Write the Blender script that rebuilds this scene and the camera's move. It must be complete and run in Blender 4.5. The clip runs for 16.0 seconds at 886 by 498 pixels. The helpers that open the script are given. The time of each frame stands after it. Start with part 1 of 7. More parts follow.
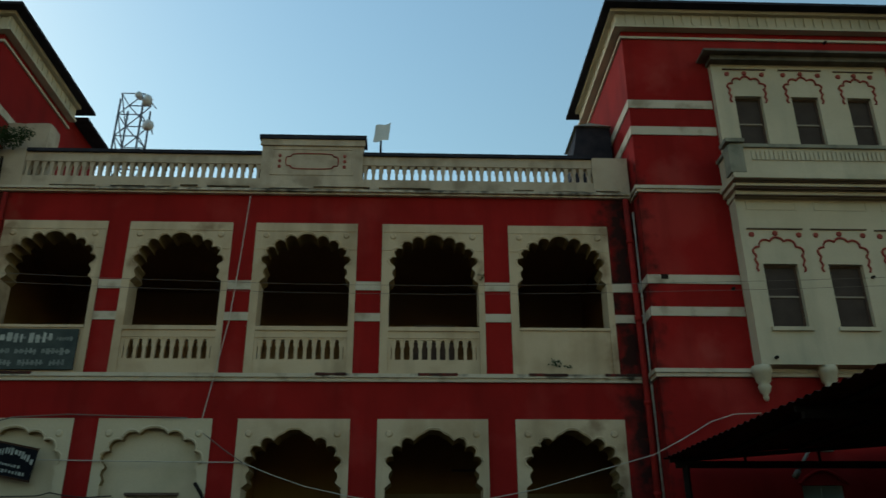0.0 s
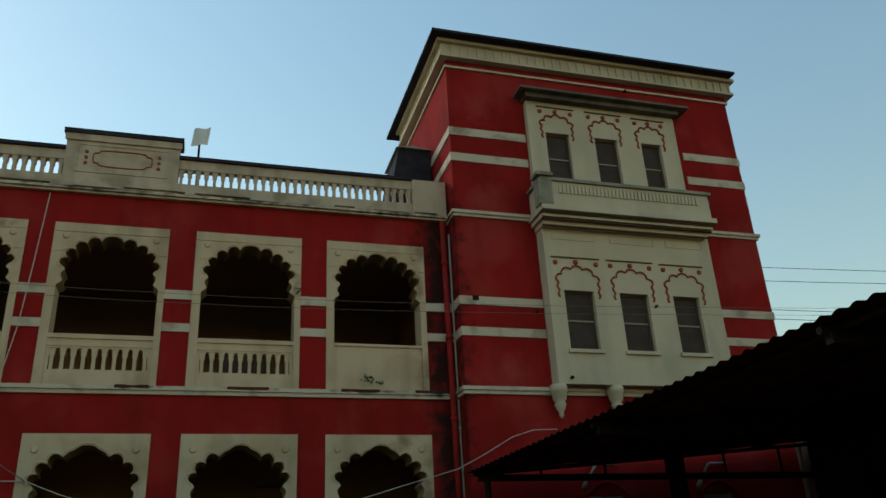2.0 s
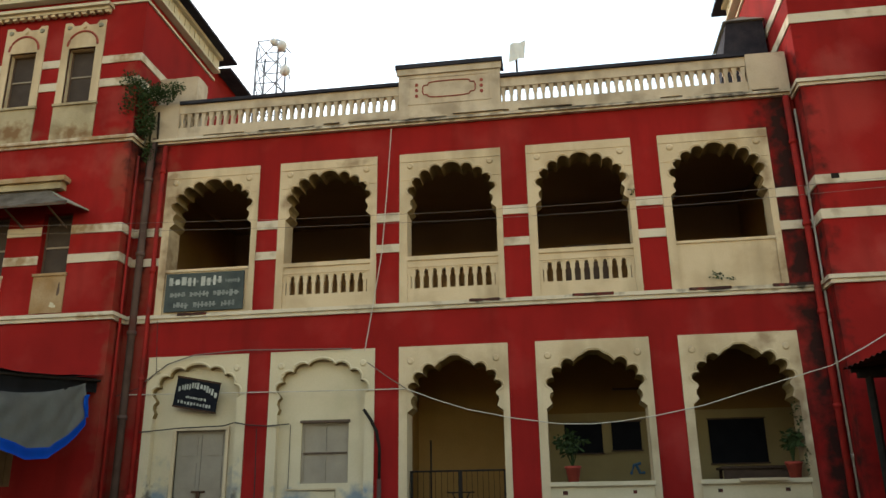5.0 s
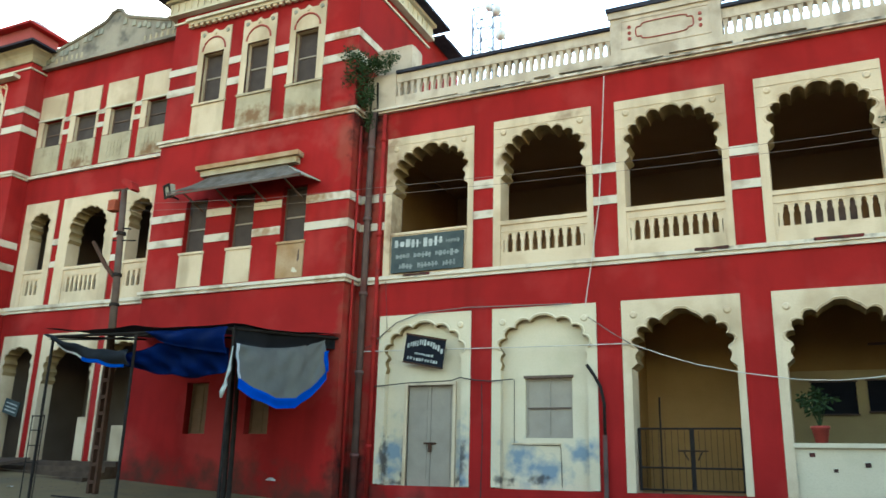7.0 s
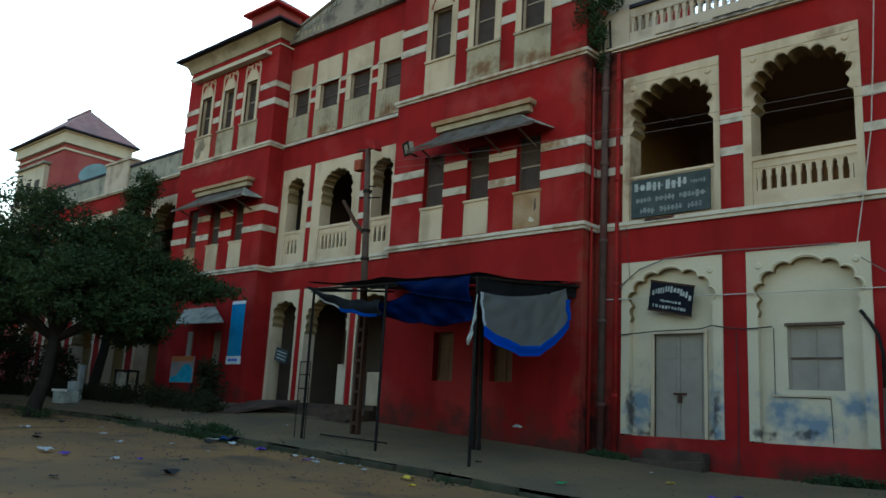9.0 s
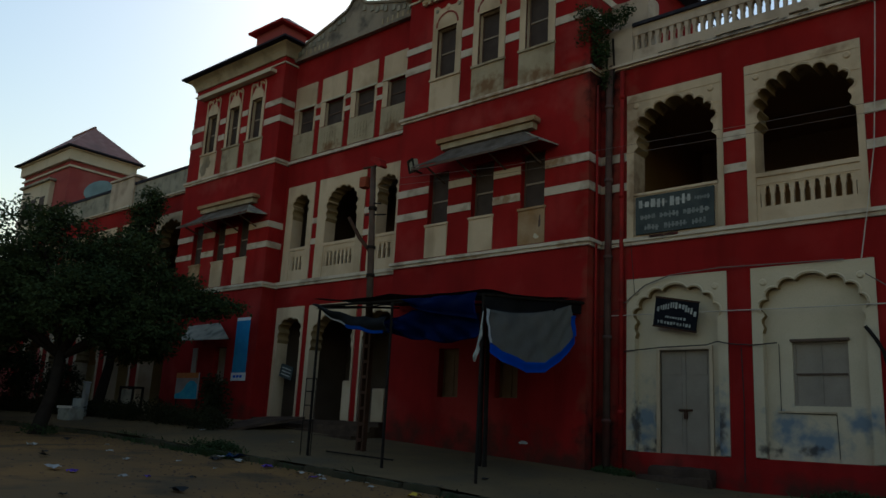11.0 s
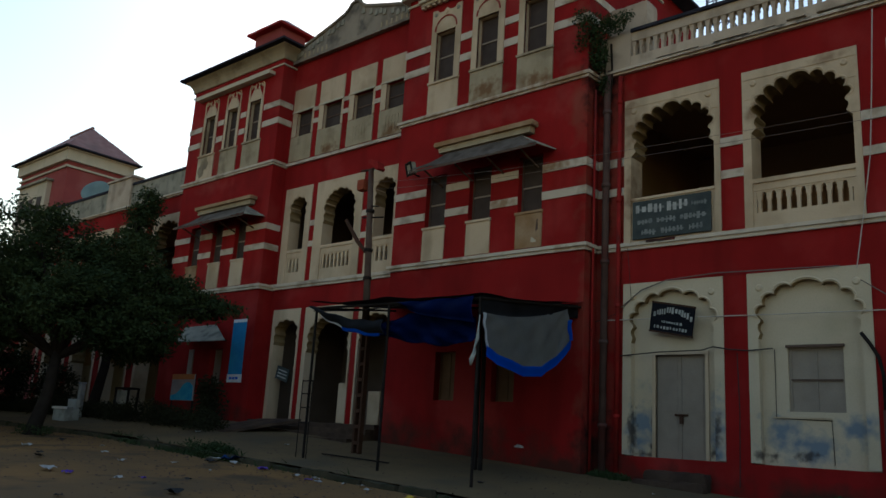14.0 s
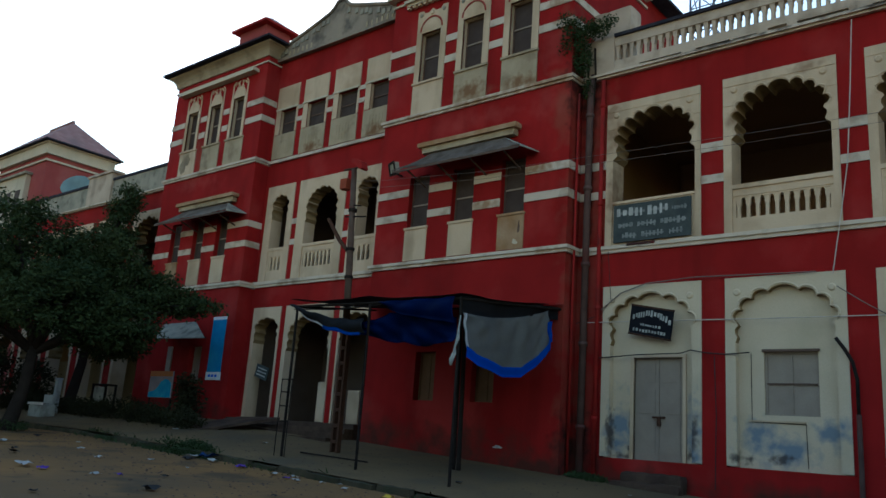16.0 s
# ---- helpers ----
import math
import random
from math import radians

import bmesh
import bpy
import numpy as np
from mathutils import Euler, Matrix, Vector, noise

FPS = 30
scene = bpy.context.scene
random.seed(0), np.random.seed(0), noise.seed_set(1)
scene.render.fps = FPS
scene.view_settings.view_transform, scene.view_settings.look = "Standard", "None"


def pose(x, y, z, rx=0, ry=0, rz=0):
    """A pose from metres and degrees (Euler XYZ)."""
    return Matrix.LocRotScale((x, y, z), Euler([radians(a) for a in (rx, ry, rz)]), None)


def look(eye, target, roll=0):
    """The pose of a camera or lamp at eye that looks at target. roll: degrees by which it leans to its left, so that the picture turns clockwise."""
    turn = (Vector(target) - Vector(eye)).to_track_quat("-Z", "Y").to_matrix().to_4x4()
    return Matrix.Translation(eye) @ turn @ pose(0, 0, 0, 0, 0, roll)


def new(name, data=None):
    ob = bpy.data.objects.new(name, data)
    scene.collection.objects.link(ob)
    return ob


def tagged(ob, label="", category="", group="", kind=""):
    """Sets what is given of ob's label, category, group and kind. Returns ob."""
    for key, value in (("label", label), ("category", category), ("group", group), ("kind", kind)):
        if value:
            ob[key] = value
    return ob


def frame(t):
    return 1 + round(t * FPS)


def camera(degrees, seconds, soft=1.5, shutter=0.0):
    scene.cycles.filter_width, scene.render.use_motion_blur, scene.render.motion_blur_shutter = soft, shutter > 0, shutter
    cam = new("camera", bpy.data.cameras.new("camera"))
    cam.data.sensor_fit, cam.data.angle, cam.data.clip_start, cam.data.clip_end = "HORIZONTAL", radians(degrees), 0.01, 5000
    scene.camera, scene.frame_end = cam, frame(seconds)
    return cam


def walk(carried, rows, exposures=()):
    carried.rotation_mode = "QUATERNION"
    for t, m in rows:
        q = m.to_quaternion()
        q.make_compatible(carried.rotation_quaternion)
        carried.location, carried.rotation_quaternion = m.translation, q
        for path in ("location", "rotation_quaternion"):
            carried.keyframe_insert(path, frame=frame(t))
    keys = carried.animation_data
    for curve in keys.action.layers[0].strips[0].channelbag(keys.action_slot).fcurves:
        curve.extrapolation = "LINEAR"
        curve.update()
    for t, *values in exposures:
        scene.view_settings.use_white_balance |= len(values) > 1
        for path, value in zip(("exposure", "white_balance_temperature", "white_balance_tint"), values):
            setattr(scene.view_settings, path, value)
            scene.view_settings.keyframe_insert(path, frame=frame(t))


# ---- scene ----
cam = camera(57.4, 16.0, soft=1.5, shutter=0.15)

PATH = [
    (0, (3.492, -16.447, 1.625), (3.566, -14.611, 2.413), -0.3),
    (0.5, (3.338, -16.533, 1.664), (3.703, -14.737, 2.465), -2.3),
    (1, (3.131, -16.609, 1.639), (3.709, -14.907, 2.515), -4.3),
    (1.5, (3.086, -16.579, 1.62), (3.697, -14.862, 2.444), -4.3),
    (2, (3.15, -16.557, 1.6), (3.697, -14.811, 2.408), -3.2),
    (2.5, (3.237, -16.494, 1.545), (3.605, -14.665, 2.267), -1.9),
    (3, (3.316, -16.426, 1.593), (3.516, -14.557, 2.276), -1.8),
    (3.5, (3.298, -16.413, 1.668), (3.403, -14.519, 2.305), -1.1),
    (4, (3.28, -16.369, 1.711), (3.214, -14.466, 2.324), -1.1),
    (4.2, (3.28, -16.345, 1.708), (3.165, -14.445, 2.323), -1.0),
    (6.3, (3.38, -15.993, 1.506), (2.804, -14.173, 2.103), 0.3),
    (6.5, (3.409, -15.95, 1.499), (2.766, -14.146, 2.078), 0.7),
    (7, (3.515, -15.852, 1.468), (2.695, -14.109, 2.008), 1.5),
    (7.5, (3.371, -15.806, 1.338), (2.351, -14.16, 1.84), 2.1),
    (8, (3.277, -15.746, 1.352), (2.094, -14.201, 1.811), 2.7),
    (8.5, (3.222, -15.717, 1.36), (1.969, -14.224, 1.808), 2.2),
    (9, (3.184, -15.692, 1.369), (1.883, -14.229, 1.779), 3.2),
    (9.2, (3.184, -15.694, 1.372), (1.839, -14.268, 1.767), 3.3),
    (11.3, (3.187, -15.822, 1.387), (1.889, -14.368, 1.835), 3.1),
    (11.5, (3.187, -15.824, 1.387), (1.884, -14.375, 1.834), 3.1),
    (12, (3.172, -15.82, 1.375), (1.86, -14.378, 1.822), 3.6),
    (12.5, (3.174, -15.783, 1.381), (1.868, -14.335, 1.826), 3.5),
    (13, (3.188, -15.8, 1.362), (1.882, -14.352, 1.808), 3.4),
    (13.5, (3.181, -15.838, 1.378), (1.885, -14.384, 1.834), 3.4),
    (14, (3.194, -15.834, 1.39), (1.9, -14.378, 1.843), 3.5),
    (14.5, (3.176, -15.841, 1.398), (1.885, -14.382, 1.85), 3.3),
    (15, (3.193, -15.868, 1.396), (1.921, -14.392, 1.845), 2.6),
    (15.5, (3.227, -15.832, 1.392), (1.953, -14.358, 1.842), 3.3),
    (16, (3.224, -15.858, 1.368), (1.964, -14.374, 1.826), 4.1),
]

walk(cam, [(t, look(e, g, r)) for t, e, g, r in PATH], exposures=[
    (0.0, -0.15, 5210, -2), (0.5, -0.17, 5210, -9), (1.0, -0.07, 5210, -13), (1.5, 0.15, 5360, -1), (2.0, 0.16, 5560, 2), (2.5, 0.15, 5810, 10), (3.0, 0.30, 6210, 16), (3.5, 0.65, 6710, 18), (4.0, 0.95, 7010, 19),
    (6.5, 2.32, 5310, 8), (7.0, 2.47, 5210, 7), (7.5, 2.50, 4960, 6), (8.0, 2.05, 4960, 7), (8.5, 1.44, 4910, 8), (9.0, 1.14, 4910, 8), (9.4, 1.01, 5060, 9),
    (11.2, -0.34, 5350, 15), (12.5, -0.06, 5350, 19), (14.5, 0.18, 5250, 17), (15.4, 0.36, 5080, 16), (16.0, 0.72, 4900, 13)])

# ---- light: open sky, a sun low behind the building ----
SUN_FROM = Vector((-0.66, 0.6, 0.54)).normalized()
world = bpy.data.worlds.new("sky")
world.use_nodes = True
wn = world.node_tree.nodes
sky = wn.new("ShaderNodeTexSky")
sky.sky_type = 'NISHITA'
sky.sun_disc = False
sky.sun_elevation = math.asin(SUN_FROM.z)
sky.sun_rotation = math.atan2(SUN_FROM.x, SUN_FROM.y)
sky.air_density, sky.dust_density, sky.ozone_density = 2.3, 0.5, 0.0
world.node_tree.links.new(sky.outputs[0], wn["Background"].inputs[0])
wn["Background"].inputs[1].default_value = 0.12
scene.world = world
sun = new("sun", bpy.data.lights.new("sun", "SUN"))
sun.data.energy, sun.data.angle, sun.data.color = 0.9, radians(12), (1, 0.93, 0.82)
sun.matrix_world = Matrix.Translation((-30, 40, 40)) @ SUN_FROM.to_track_quat("Z", "Y").to_matrix().to_4x4()


# ---- materials ----
def paint(name, base, other, scale=1.0, rough=0.8, bump=0.15, stain=None, amount=0.3, stain_scale=0.6, streak=None, streaks=0.3,
          metal=0.0, fine=40.0, rand=0.0, spots=()):
    """Base colour that wanders to a second one, with fine grain, blotchy stains and vertical rain streaks.
    spots: (colour, grain, strength, ellipses on the wall as x, z, half width, half height) of local damage and painted
    shade, edges ragged."""
    m = bpy.data.materials.new(name)
    m.use_nodes = True
    nt = m.node_tree
    n, l = nt.nodes, nt.links
    b = n["Principled BSDF"]
    b.inputs["Roughness"].default_value, b.inputs["Metallic"].default_value = rough, metal
    b.inputs["Specular IOR Level"].default_value = 0.5 if rough < 0.5 or metal else 0.04
    geo = n.new("ShaderNodeNewGeometry")

    def noise_at(s, detail, stretch=None):
        t = n.new("ShaderNodeTexNoise")
        t.inputs["Scale"].default_value, t.inputs["Detail"].default_value = s, detail
        if stretch:
            mp = n.new("ShaderNodeMapping")
            mp.inputs["Scale"].default_value = stretch
            l.new(geo.outputs["Position"], mp.inputs[0])
            l.new(mp.outputs[0], t.inputs["Vector"])
        else:
            l.new(geo.outputs["Position"], t.inputs["Vector"])
        return t.outputs["Fac"]

    def ramp(fac, lo, hi):
        r = n.new("ShaderNodeMapRange")
        r.inputs["From Min"].default_value, r.inputs["From Max"].default_value = lo, hi
        l.new(fac, r.inputs["Value"])
        return r.outputs[0]

    def mix(fac, a, c):
        x = n.new("ShaderNodeMix")
        x.data_type = "RGBA"
        l.new(fac, x.inputs["Factor"])
        for v, k in ((a, "A"), (c, "B")):
            sock = [s for s in x.inputs if s.name == k and s.type == "RGBA"][0]
            if isinstance(v, tuple):
                sock.default_value = (*v, 1)
            else:
                l.new(v, sock)
        return [s for s in x.outputs if s.type == "RGBA"][0]

    def scaled(fac, k):
        x = n.new("ShaderNodeMath")
        x.operation = "MULTIPLY"
        x.inputs[1].default_value = k
        l.new(fac, x.inputs[0])
        return x.outputs[0]
    col = mix(ramp(noise_at(scale, 6), 0.3, 0.7), base, other)
    dark = tuple(c * 0.72 for c in base)
    col = mix(scaled(ramp(noise_at(fine, 3), 0.45, 0.75), 0.35), col, dark)
    if stain:
        col = mix(scaled(ramp(noise_at(stain_scale, 8), 0.52, 0.68), amount), col, stain)
    if streak:
        col = mix(scaled(ramp(noise_at(1.0, 6, (1.7, 1.7, 0.3)), 0.5, 0.74), streaks), col, streak)
    for tone, grain, strength, ellipses in spots:
        near = None
        for cx, cz, rx, rz in ellipses:
            mp = n.new("ShaderNodeMapping")
            mp.inputs["Scale"].default_value = (1 / rx, 0, 1 / rz)
            mp.inputs["Location"].default_value = (-cx / rx, 0, -cz / rz)
            l.new(geo.outputs["Position"], mp.inputs[0])
            d = n.new("ShaderNodeVectorMath")
            d.operation = "LENGTH"
            l.new(mp.outputs[0], d.inputs[0])
            d = d.outputs["Value"]
            if near:
                x = n.new("ShaderNodeMath")
                x.operation = "MINIMUM"
                l.new(near, x.inputs[0])
                l.new(d, x.inputs[1])
                d = x.outputs[0]
            near = d
        x = n.new("ShaderNodeMath")
        x.operation = "MULTIPLY_ADD"
        x.inputs[1].default_value = 2.6
        l.new(noise_at(grain, 7), x.inputs[0])
        l.new(near, x.inputs[2])
        col = mix(scaled(ramp(x.outputs[0], 2.35, 1.45), strength), col, tone)
    if rand:
        oi = n.new("ShaderNodeObjectInfo")
        col = mix(scaled(oi.outputs["Random"], rand), col, dark)
    l.new(col, b.inputs["Base Color"])
    if bump:
        bp = n.new("ShaderNodeBump")
        bp.inputs["Strength"].default_value, bp.inputs["Distance"].default_value = bump, 0.02
        l.new(noise_at(fine * 0.6, 6), bp.inputs["Height"])
        l.new(bp.outputs[0], b.inputs["Normal"])
    return m


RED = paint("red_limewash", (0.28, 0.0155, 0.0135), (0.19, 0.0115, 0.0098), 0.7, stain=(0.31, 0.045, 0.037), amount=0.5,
            streak=(0.11, 0.009, 0.007), streaks=0.45, spots=(
                ((0.35, 0.085, 0.068), 3.0, 0.24, ((-8.8, 9.45, 1.3, 0.3), (-6.7, 9.4, 0.6, 0.5), (-6.6, 11.0, 0.5, 0.6), (9.6, 6.3, 0.35, 0.3), (9.2, 10.3, 0.5, 0.4), (9.3, 12.9, 0.4, 0.5), (-21.5, 9.6, 1.2, 0.3))),
                ((0.2, 0.085, 0.05), 2.6, 0.4, ((-6.5, 10.15, 0.5, 0.3), (-8.9, 10.2, 0.7, 0.16), (-6.35, 11.6, 0.3, 0.6), (-21.5, 10.5, 0.8, 0.8), (-5.85, 8.9, 0.6, 2.0), (-5.85, 7.0, 0.5, 2.4), (-5.95, 4.6, 0.4, 2.4), (-5.95, 2.4, 0.36, 2.0), (-6.3, 9.2, 0.4, 1.2))),
                ((0.02, 0.012, 0.01), 3.5, 0.95, ((8.13, 9.3, 0.56, 2.0), (8.13, 7.9, 0.54, 2.2), (8.16, 6.5, 0.5, 2.4), (8.22, 4.6, 0.42, 2.8), (8.28, 2.4, 0.36, 2.4), (-5.95, 9.8, 0.4, 1.2), (-5.92, 7.6, 0.16, 1.6), (-5.95, 1.2, 0.4, 1.0))),
                # wall-foot mud, made darker to paint in the shade under the stall
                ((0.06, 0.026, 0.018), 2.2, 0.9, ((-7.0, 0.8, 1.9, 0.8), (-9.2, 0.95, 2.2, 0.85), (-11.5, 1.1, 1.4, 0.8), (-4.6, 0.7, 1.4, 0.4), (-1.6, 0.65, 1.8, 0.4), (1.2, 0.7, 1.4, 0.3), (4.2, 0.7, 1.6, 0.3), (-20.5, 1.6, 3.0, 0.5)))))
CREAM = paint("cream_limewash", (0.57, 0.45, 0.3), (0.5, 0.385, 0.25), 1.2, stain=(0.3, 0.21, 0.115), amount=0.55,
              streak=(0.22, 0.17, 0.1), streaks=0.5, spots=(
                  ((0.18, 0.11, 0.06), 4.0, 0.65, ((7.2, 4.82, 0.3, 0.26), (4.95, 8.1, 0.14, 0.3), (7.66, 8.2, 0.16, 0.5), (-3.5, 8.3, 0.14, 0.5), (-1.0, 9.15, 0.4, 0.14), (-5.2, 8.5, 0.3, 0.5), (-2.5, 8.3, 0.2, 0.4), (7.75, 9.15, 0.3, 0.25), (7.82, 6.3, 0.2, 0.6), (-5.35, 9.0, 0.25, 0.6), (-5.3, 6.9, 0.16, 0.9), (7.72, 3.4, 0.2, 1.0))),))
WHITE = paint("pale_limewash", (0.57, 0.495, 0.36), (0.5, 0.43, 0.305), 1.0, stain=(0.34, 0.31, 0.22), amount=0.35,
              streak=(0.26, 0.24, 0.18), streaks=0.4)
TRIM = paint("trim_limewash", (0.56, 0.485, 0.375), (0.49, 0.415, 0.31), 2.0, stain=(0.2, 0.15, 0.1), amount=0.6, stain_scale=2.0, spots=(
                 # black dashes on the courses: broken edges with their shadow painted in
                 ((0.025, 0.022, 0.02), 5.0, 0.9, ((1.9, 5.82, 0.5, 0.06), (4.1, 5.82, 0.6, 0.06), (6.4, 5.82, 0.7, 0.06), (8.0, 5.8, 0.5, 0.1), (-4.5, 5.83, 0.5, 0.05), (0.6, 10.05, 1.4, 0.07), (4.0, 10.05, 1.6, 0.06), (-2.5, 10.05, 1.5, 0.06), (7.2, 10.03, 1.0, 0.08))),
                 ((0.26, 0.16, 0.08), 5.0, 0.85, ((-8.8, 9.93, 1.3, 0.1), (-6.4, 9.95, 0.5, 0.12), (-10.9, 9.94, 0.6, 0.06), (-6.6, 5.74, 0.6, 0.06), (-9.6, 5.72, 0.9, 0.05), (-7.0, 7.8, 0.7, 0.2), (-6.6, 12.0, 0.4, 0.6), (-7.0, 9.95, 0.9, 0.2), (-8.5, 7.1, 0.5, 0.2)))))
WORN = paint("weathered_plaster", (0.36, 0.33, 0.25), (0.22, 0.21, 0.16), 1.5, bump=0.4, stain=(0.1, 0.1, 0.08), amount=0.7,
             stain_scale=2.5, streak=(0.1, 0.095, 0.075), streaks=0.6)
TAN = paint("bare_tan_plaster", (0.27, 0.155, 0.068), (0.38, 0.27, 0.16), 2.0, bump=0.3, stain=(0.2, 0.13, 0.07), amount=0.5, stain_scale=3.0)
PEEL = paint("peeling_wash", (0.57, 0.48, 0.335), (0.51, 0.42, 0.28), 1.2, bump=0.1, stain=(0.38, 0.33, 0.22), amount=0.4, stain_scale=1.1, spots=(
                 ((0.15, 0.2, 0.25), 4.0, 0.9, ((-5.05, 1.8, 0.34, 0.8), (-3.42, 1.8, 0.24, 0.8), (-1.7, 1.6, 0.72, 0.36), (-2.25, 1.85, 0.36, 0.42), (-0.85, 1.95, 0.4, 0.3), (-0.65, 2.1, 0.2, 0.2), (2.9, 1.7, 0.1, 0.2))),
                 ((0.06, 0.05, 0.045), 9.0, 0.85, ((-5.26, 1.75, 0.09, 0.5), (-4.83, 2.0, 0.05, 0.35), (-4.84, 1.45, 0.08, 0.25), (-3.38, 1.75, 0.1, 0.5), (-3.5, 1.4, 0.2, 0.12), (-1.75, 1.44, 0.24, 0.12), (-5.0, 1.3, 0.3, 0.07), (-2.55, 1.42, 0.14, 0.12), (-2.35, 1.42, 0.1, 0.12)))))
CHIP_SHADOW = paint("dark_chip_and_shadow", (0.03, 0.024, 0.02), (0.07, 0.03, 0.025), 3.0, stain=(0.2, 0.03, 0.025), amount=0.6, stain_scale=5.0)
OCHRE = paint("ochre_inner_wall", (0.4, 0.235, 0.08), (0.32, 0.185, 0.062), 1.0, stain=(0.2, 0.13, 0.05), amount=0.4)
PARAPET = paint("sooty_cream_wash", (0.52, 0.425, 0.315), (0.42, 0.335, 0.24), 1.3, bump=0.3, stain=(0.2, 0.15, 0.1), amount=0.55, stain_scale=1.8, streak=(0.14, 0.11, 0.075), streaks=0.55)
# ochre plaster, deepened by the shade under the arches
SOFFIT = paint("shade_deepened_ochre_soffit", (0.28, 0.2, 0.095), (0.2, 0.14, 0.065), 2.0, bump=0.3, stain=(0.12, 0.08, 0.04), amount=0.5, stain_scale=3.0)
CREAMST = paint("stained_cream_wash", (0.42, 0.35, 0.23), (0.32, 0.26, 0.16), 1.5, bump=0.3, stain=(0.16, 0.12, 0.07), amount=0.6, stain_scale=1.6, streak=(0.2, 0.16, 0.1), streaks=0.5, spots=(
                    ((0.16, 0.13, 0.09), 4.0, 0.75, ((-21.6, 10.5, 0.7, 0.7), (-22.4, 10.4, 0.5, 0.4))),
                    ((0.17, 0.09, 0.04), 5.0, 0.9, ((-9.25, 10.3, 0.75, 0.35), (-7.7, 10.15, 0.7, 0.25), (-13.2, 10.2, 0.5, 0.3), (-16.1, 10.2, 0.5, 0.2))),))
PALEIN = paint("pale_inner_wall", (0.38, 0.29, 0.145), (0.3, 0.225, 0.11), 1.0)
BLUEWOOD = paint("blue_grey_painted_wood", (0.4, 0.53, 0.52), (0.32, 0.44, 0.44), 3.0, rough=0.7, streak=(0.22, 0.28, 0.27))
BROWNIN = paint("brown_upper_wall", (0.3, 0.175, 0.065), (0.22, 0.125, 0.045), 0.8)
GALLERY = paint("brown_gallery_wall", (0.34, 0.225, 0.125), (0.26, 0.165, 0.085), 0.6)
PEDIMENT = paint("browned_grey_plaster", (0.33, 0.275, 0.2), (0.2, 0.17, 0.13), 1.2, bump=0.5, stain=(0.09, 0.08, 0.066), amount=0.8, stain_scale=1.8, streak=(0.08, 0.068, 0.055), streaks=0.7)
BLUISH = paint("bluish_white_wash", (0.42, 0.45, 0.44), (0.3, 0.33, 0.33), 3.0, bump=0.3, stain=(0.14, 0.14, 0.12), amount=0.6, stain_scale=3.0)
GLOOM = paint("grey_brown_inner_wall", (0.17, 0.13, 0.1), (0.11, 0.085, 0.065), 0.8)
SLAB = paint("blackened_coping", (0.022, 0.022, 0.03), (0.045, 0.042, 0.05), 3.0, bump=0.4)
TILE = paint("red_clay_tile", (0.3, 0.11, 0.08), (0.22, 0.08, 0.06), 4.0, bump=0.4)
SHEET = paint("grey_galvanised_sheet", (0.15, 0.125, 0.1), (0.08, 0.066, 0.052), 2.0, rough=0.9, stain=(0.07, 0.05, 0.035), amount=0.7, stain_scale=2.0, streak=(0.05, 0.04, 0.03), streaks=0.6)
GREYWOOD = paint("grey_painted_wood", (0.31, 0.26, 0.2), (0.26, 0.215, 0.165), 3.0, rough=0.75, streak=(0.2, 0.17, 0.14))
DARKGLASS = paint("dusty_dark_glass", (0.055, 0.042, 0.036), (0.075, 0.058, 0.048), 3.0, rough=0.6, bump=0.05)
MUNTIN = paint("brown_window_wood", (0.09, 0.06, 0.045), (0.12, 0.08, 0.06), 5.0, rough=0.6)
BLACK = paint("black_iron", (0.014, 0.012, 0.011), (0.028, 0.022, 0.018), 6.0, rough=0.75)
RUST = paint("rusty_iron", (0.08, 0.04, 0.025), (0.05, 0.03, 0.02), 6.0, rough=0.8)
PIPERED = paint("red_painted_pipe", (0.3, 0.022, 0.018), (0.2, 0.018, 0.014), 3.0, rough=0.7, stain=(0.06, 0.025, 0.02), amount=0.6, stain_scale=1.6)
PIPEGREY = paint("stained_pipe", (0.115, 0.075, 0.064), (0.06, 0.038, 0.032), 2.0, rough=0.9, stain=(0.15, 0.03, 0.024), amount=0.5, stain_scale=1.0)
POLE = paint("brown_grey_pole_steel", (0.11, 0.075, 0.055), (0.07, 0.048, 0.036), 3.0, rough=0.85, stain=(0.1, 0.045, 0.03), amount=0.5, stain_scale=3.0)
WIRE = paint("pale_cable", (0.5, 0.45, 0.37), (0.38, 0.34, 0.28), 5.0, rough=0.6, bump=0)
FAINTWIRE = paint("dull_thin_wire", (0.17, 0.14, 0.12), (0.12, 0.1, 0.085), 5.0, rough=0.7, bump=0)
DARKWIRE = paint("black_cable", (0.03, 0.028, 0.026), (0.05, 0.045, 0.04), 5.0, rough=0.6, bump=0)
DIRT = paint("sandy_dirt", (0.24, 0.13, 0.045), (0.125, 0.085, 0.045), 0.3, rough=0.95, bump=0.7, stain=(0.06, 0.051, 0.034), amount=0.75,
             stain_scale=0.9, fine=5.0)
PAVE = paint("dusty_pavement", (0.165, 0.115, 0.056), (0.105, 0.08, 0.046), 0.6, rough=0.95, bump=0.4, stain=(0.1, 0.085, 0.055), amount=0.5,
             fine=12.0)
KERB = paint("mossy_kerb_stone", (0.04, 0.04, 0.024), (0.09, 0.07, 0.042), 2.2, bump=0.5, rand=0.4, stain=(0.03, 0.045, 0.018), amount=0.6, stain_scale=2.0)
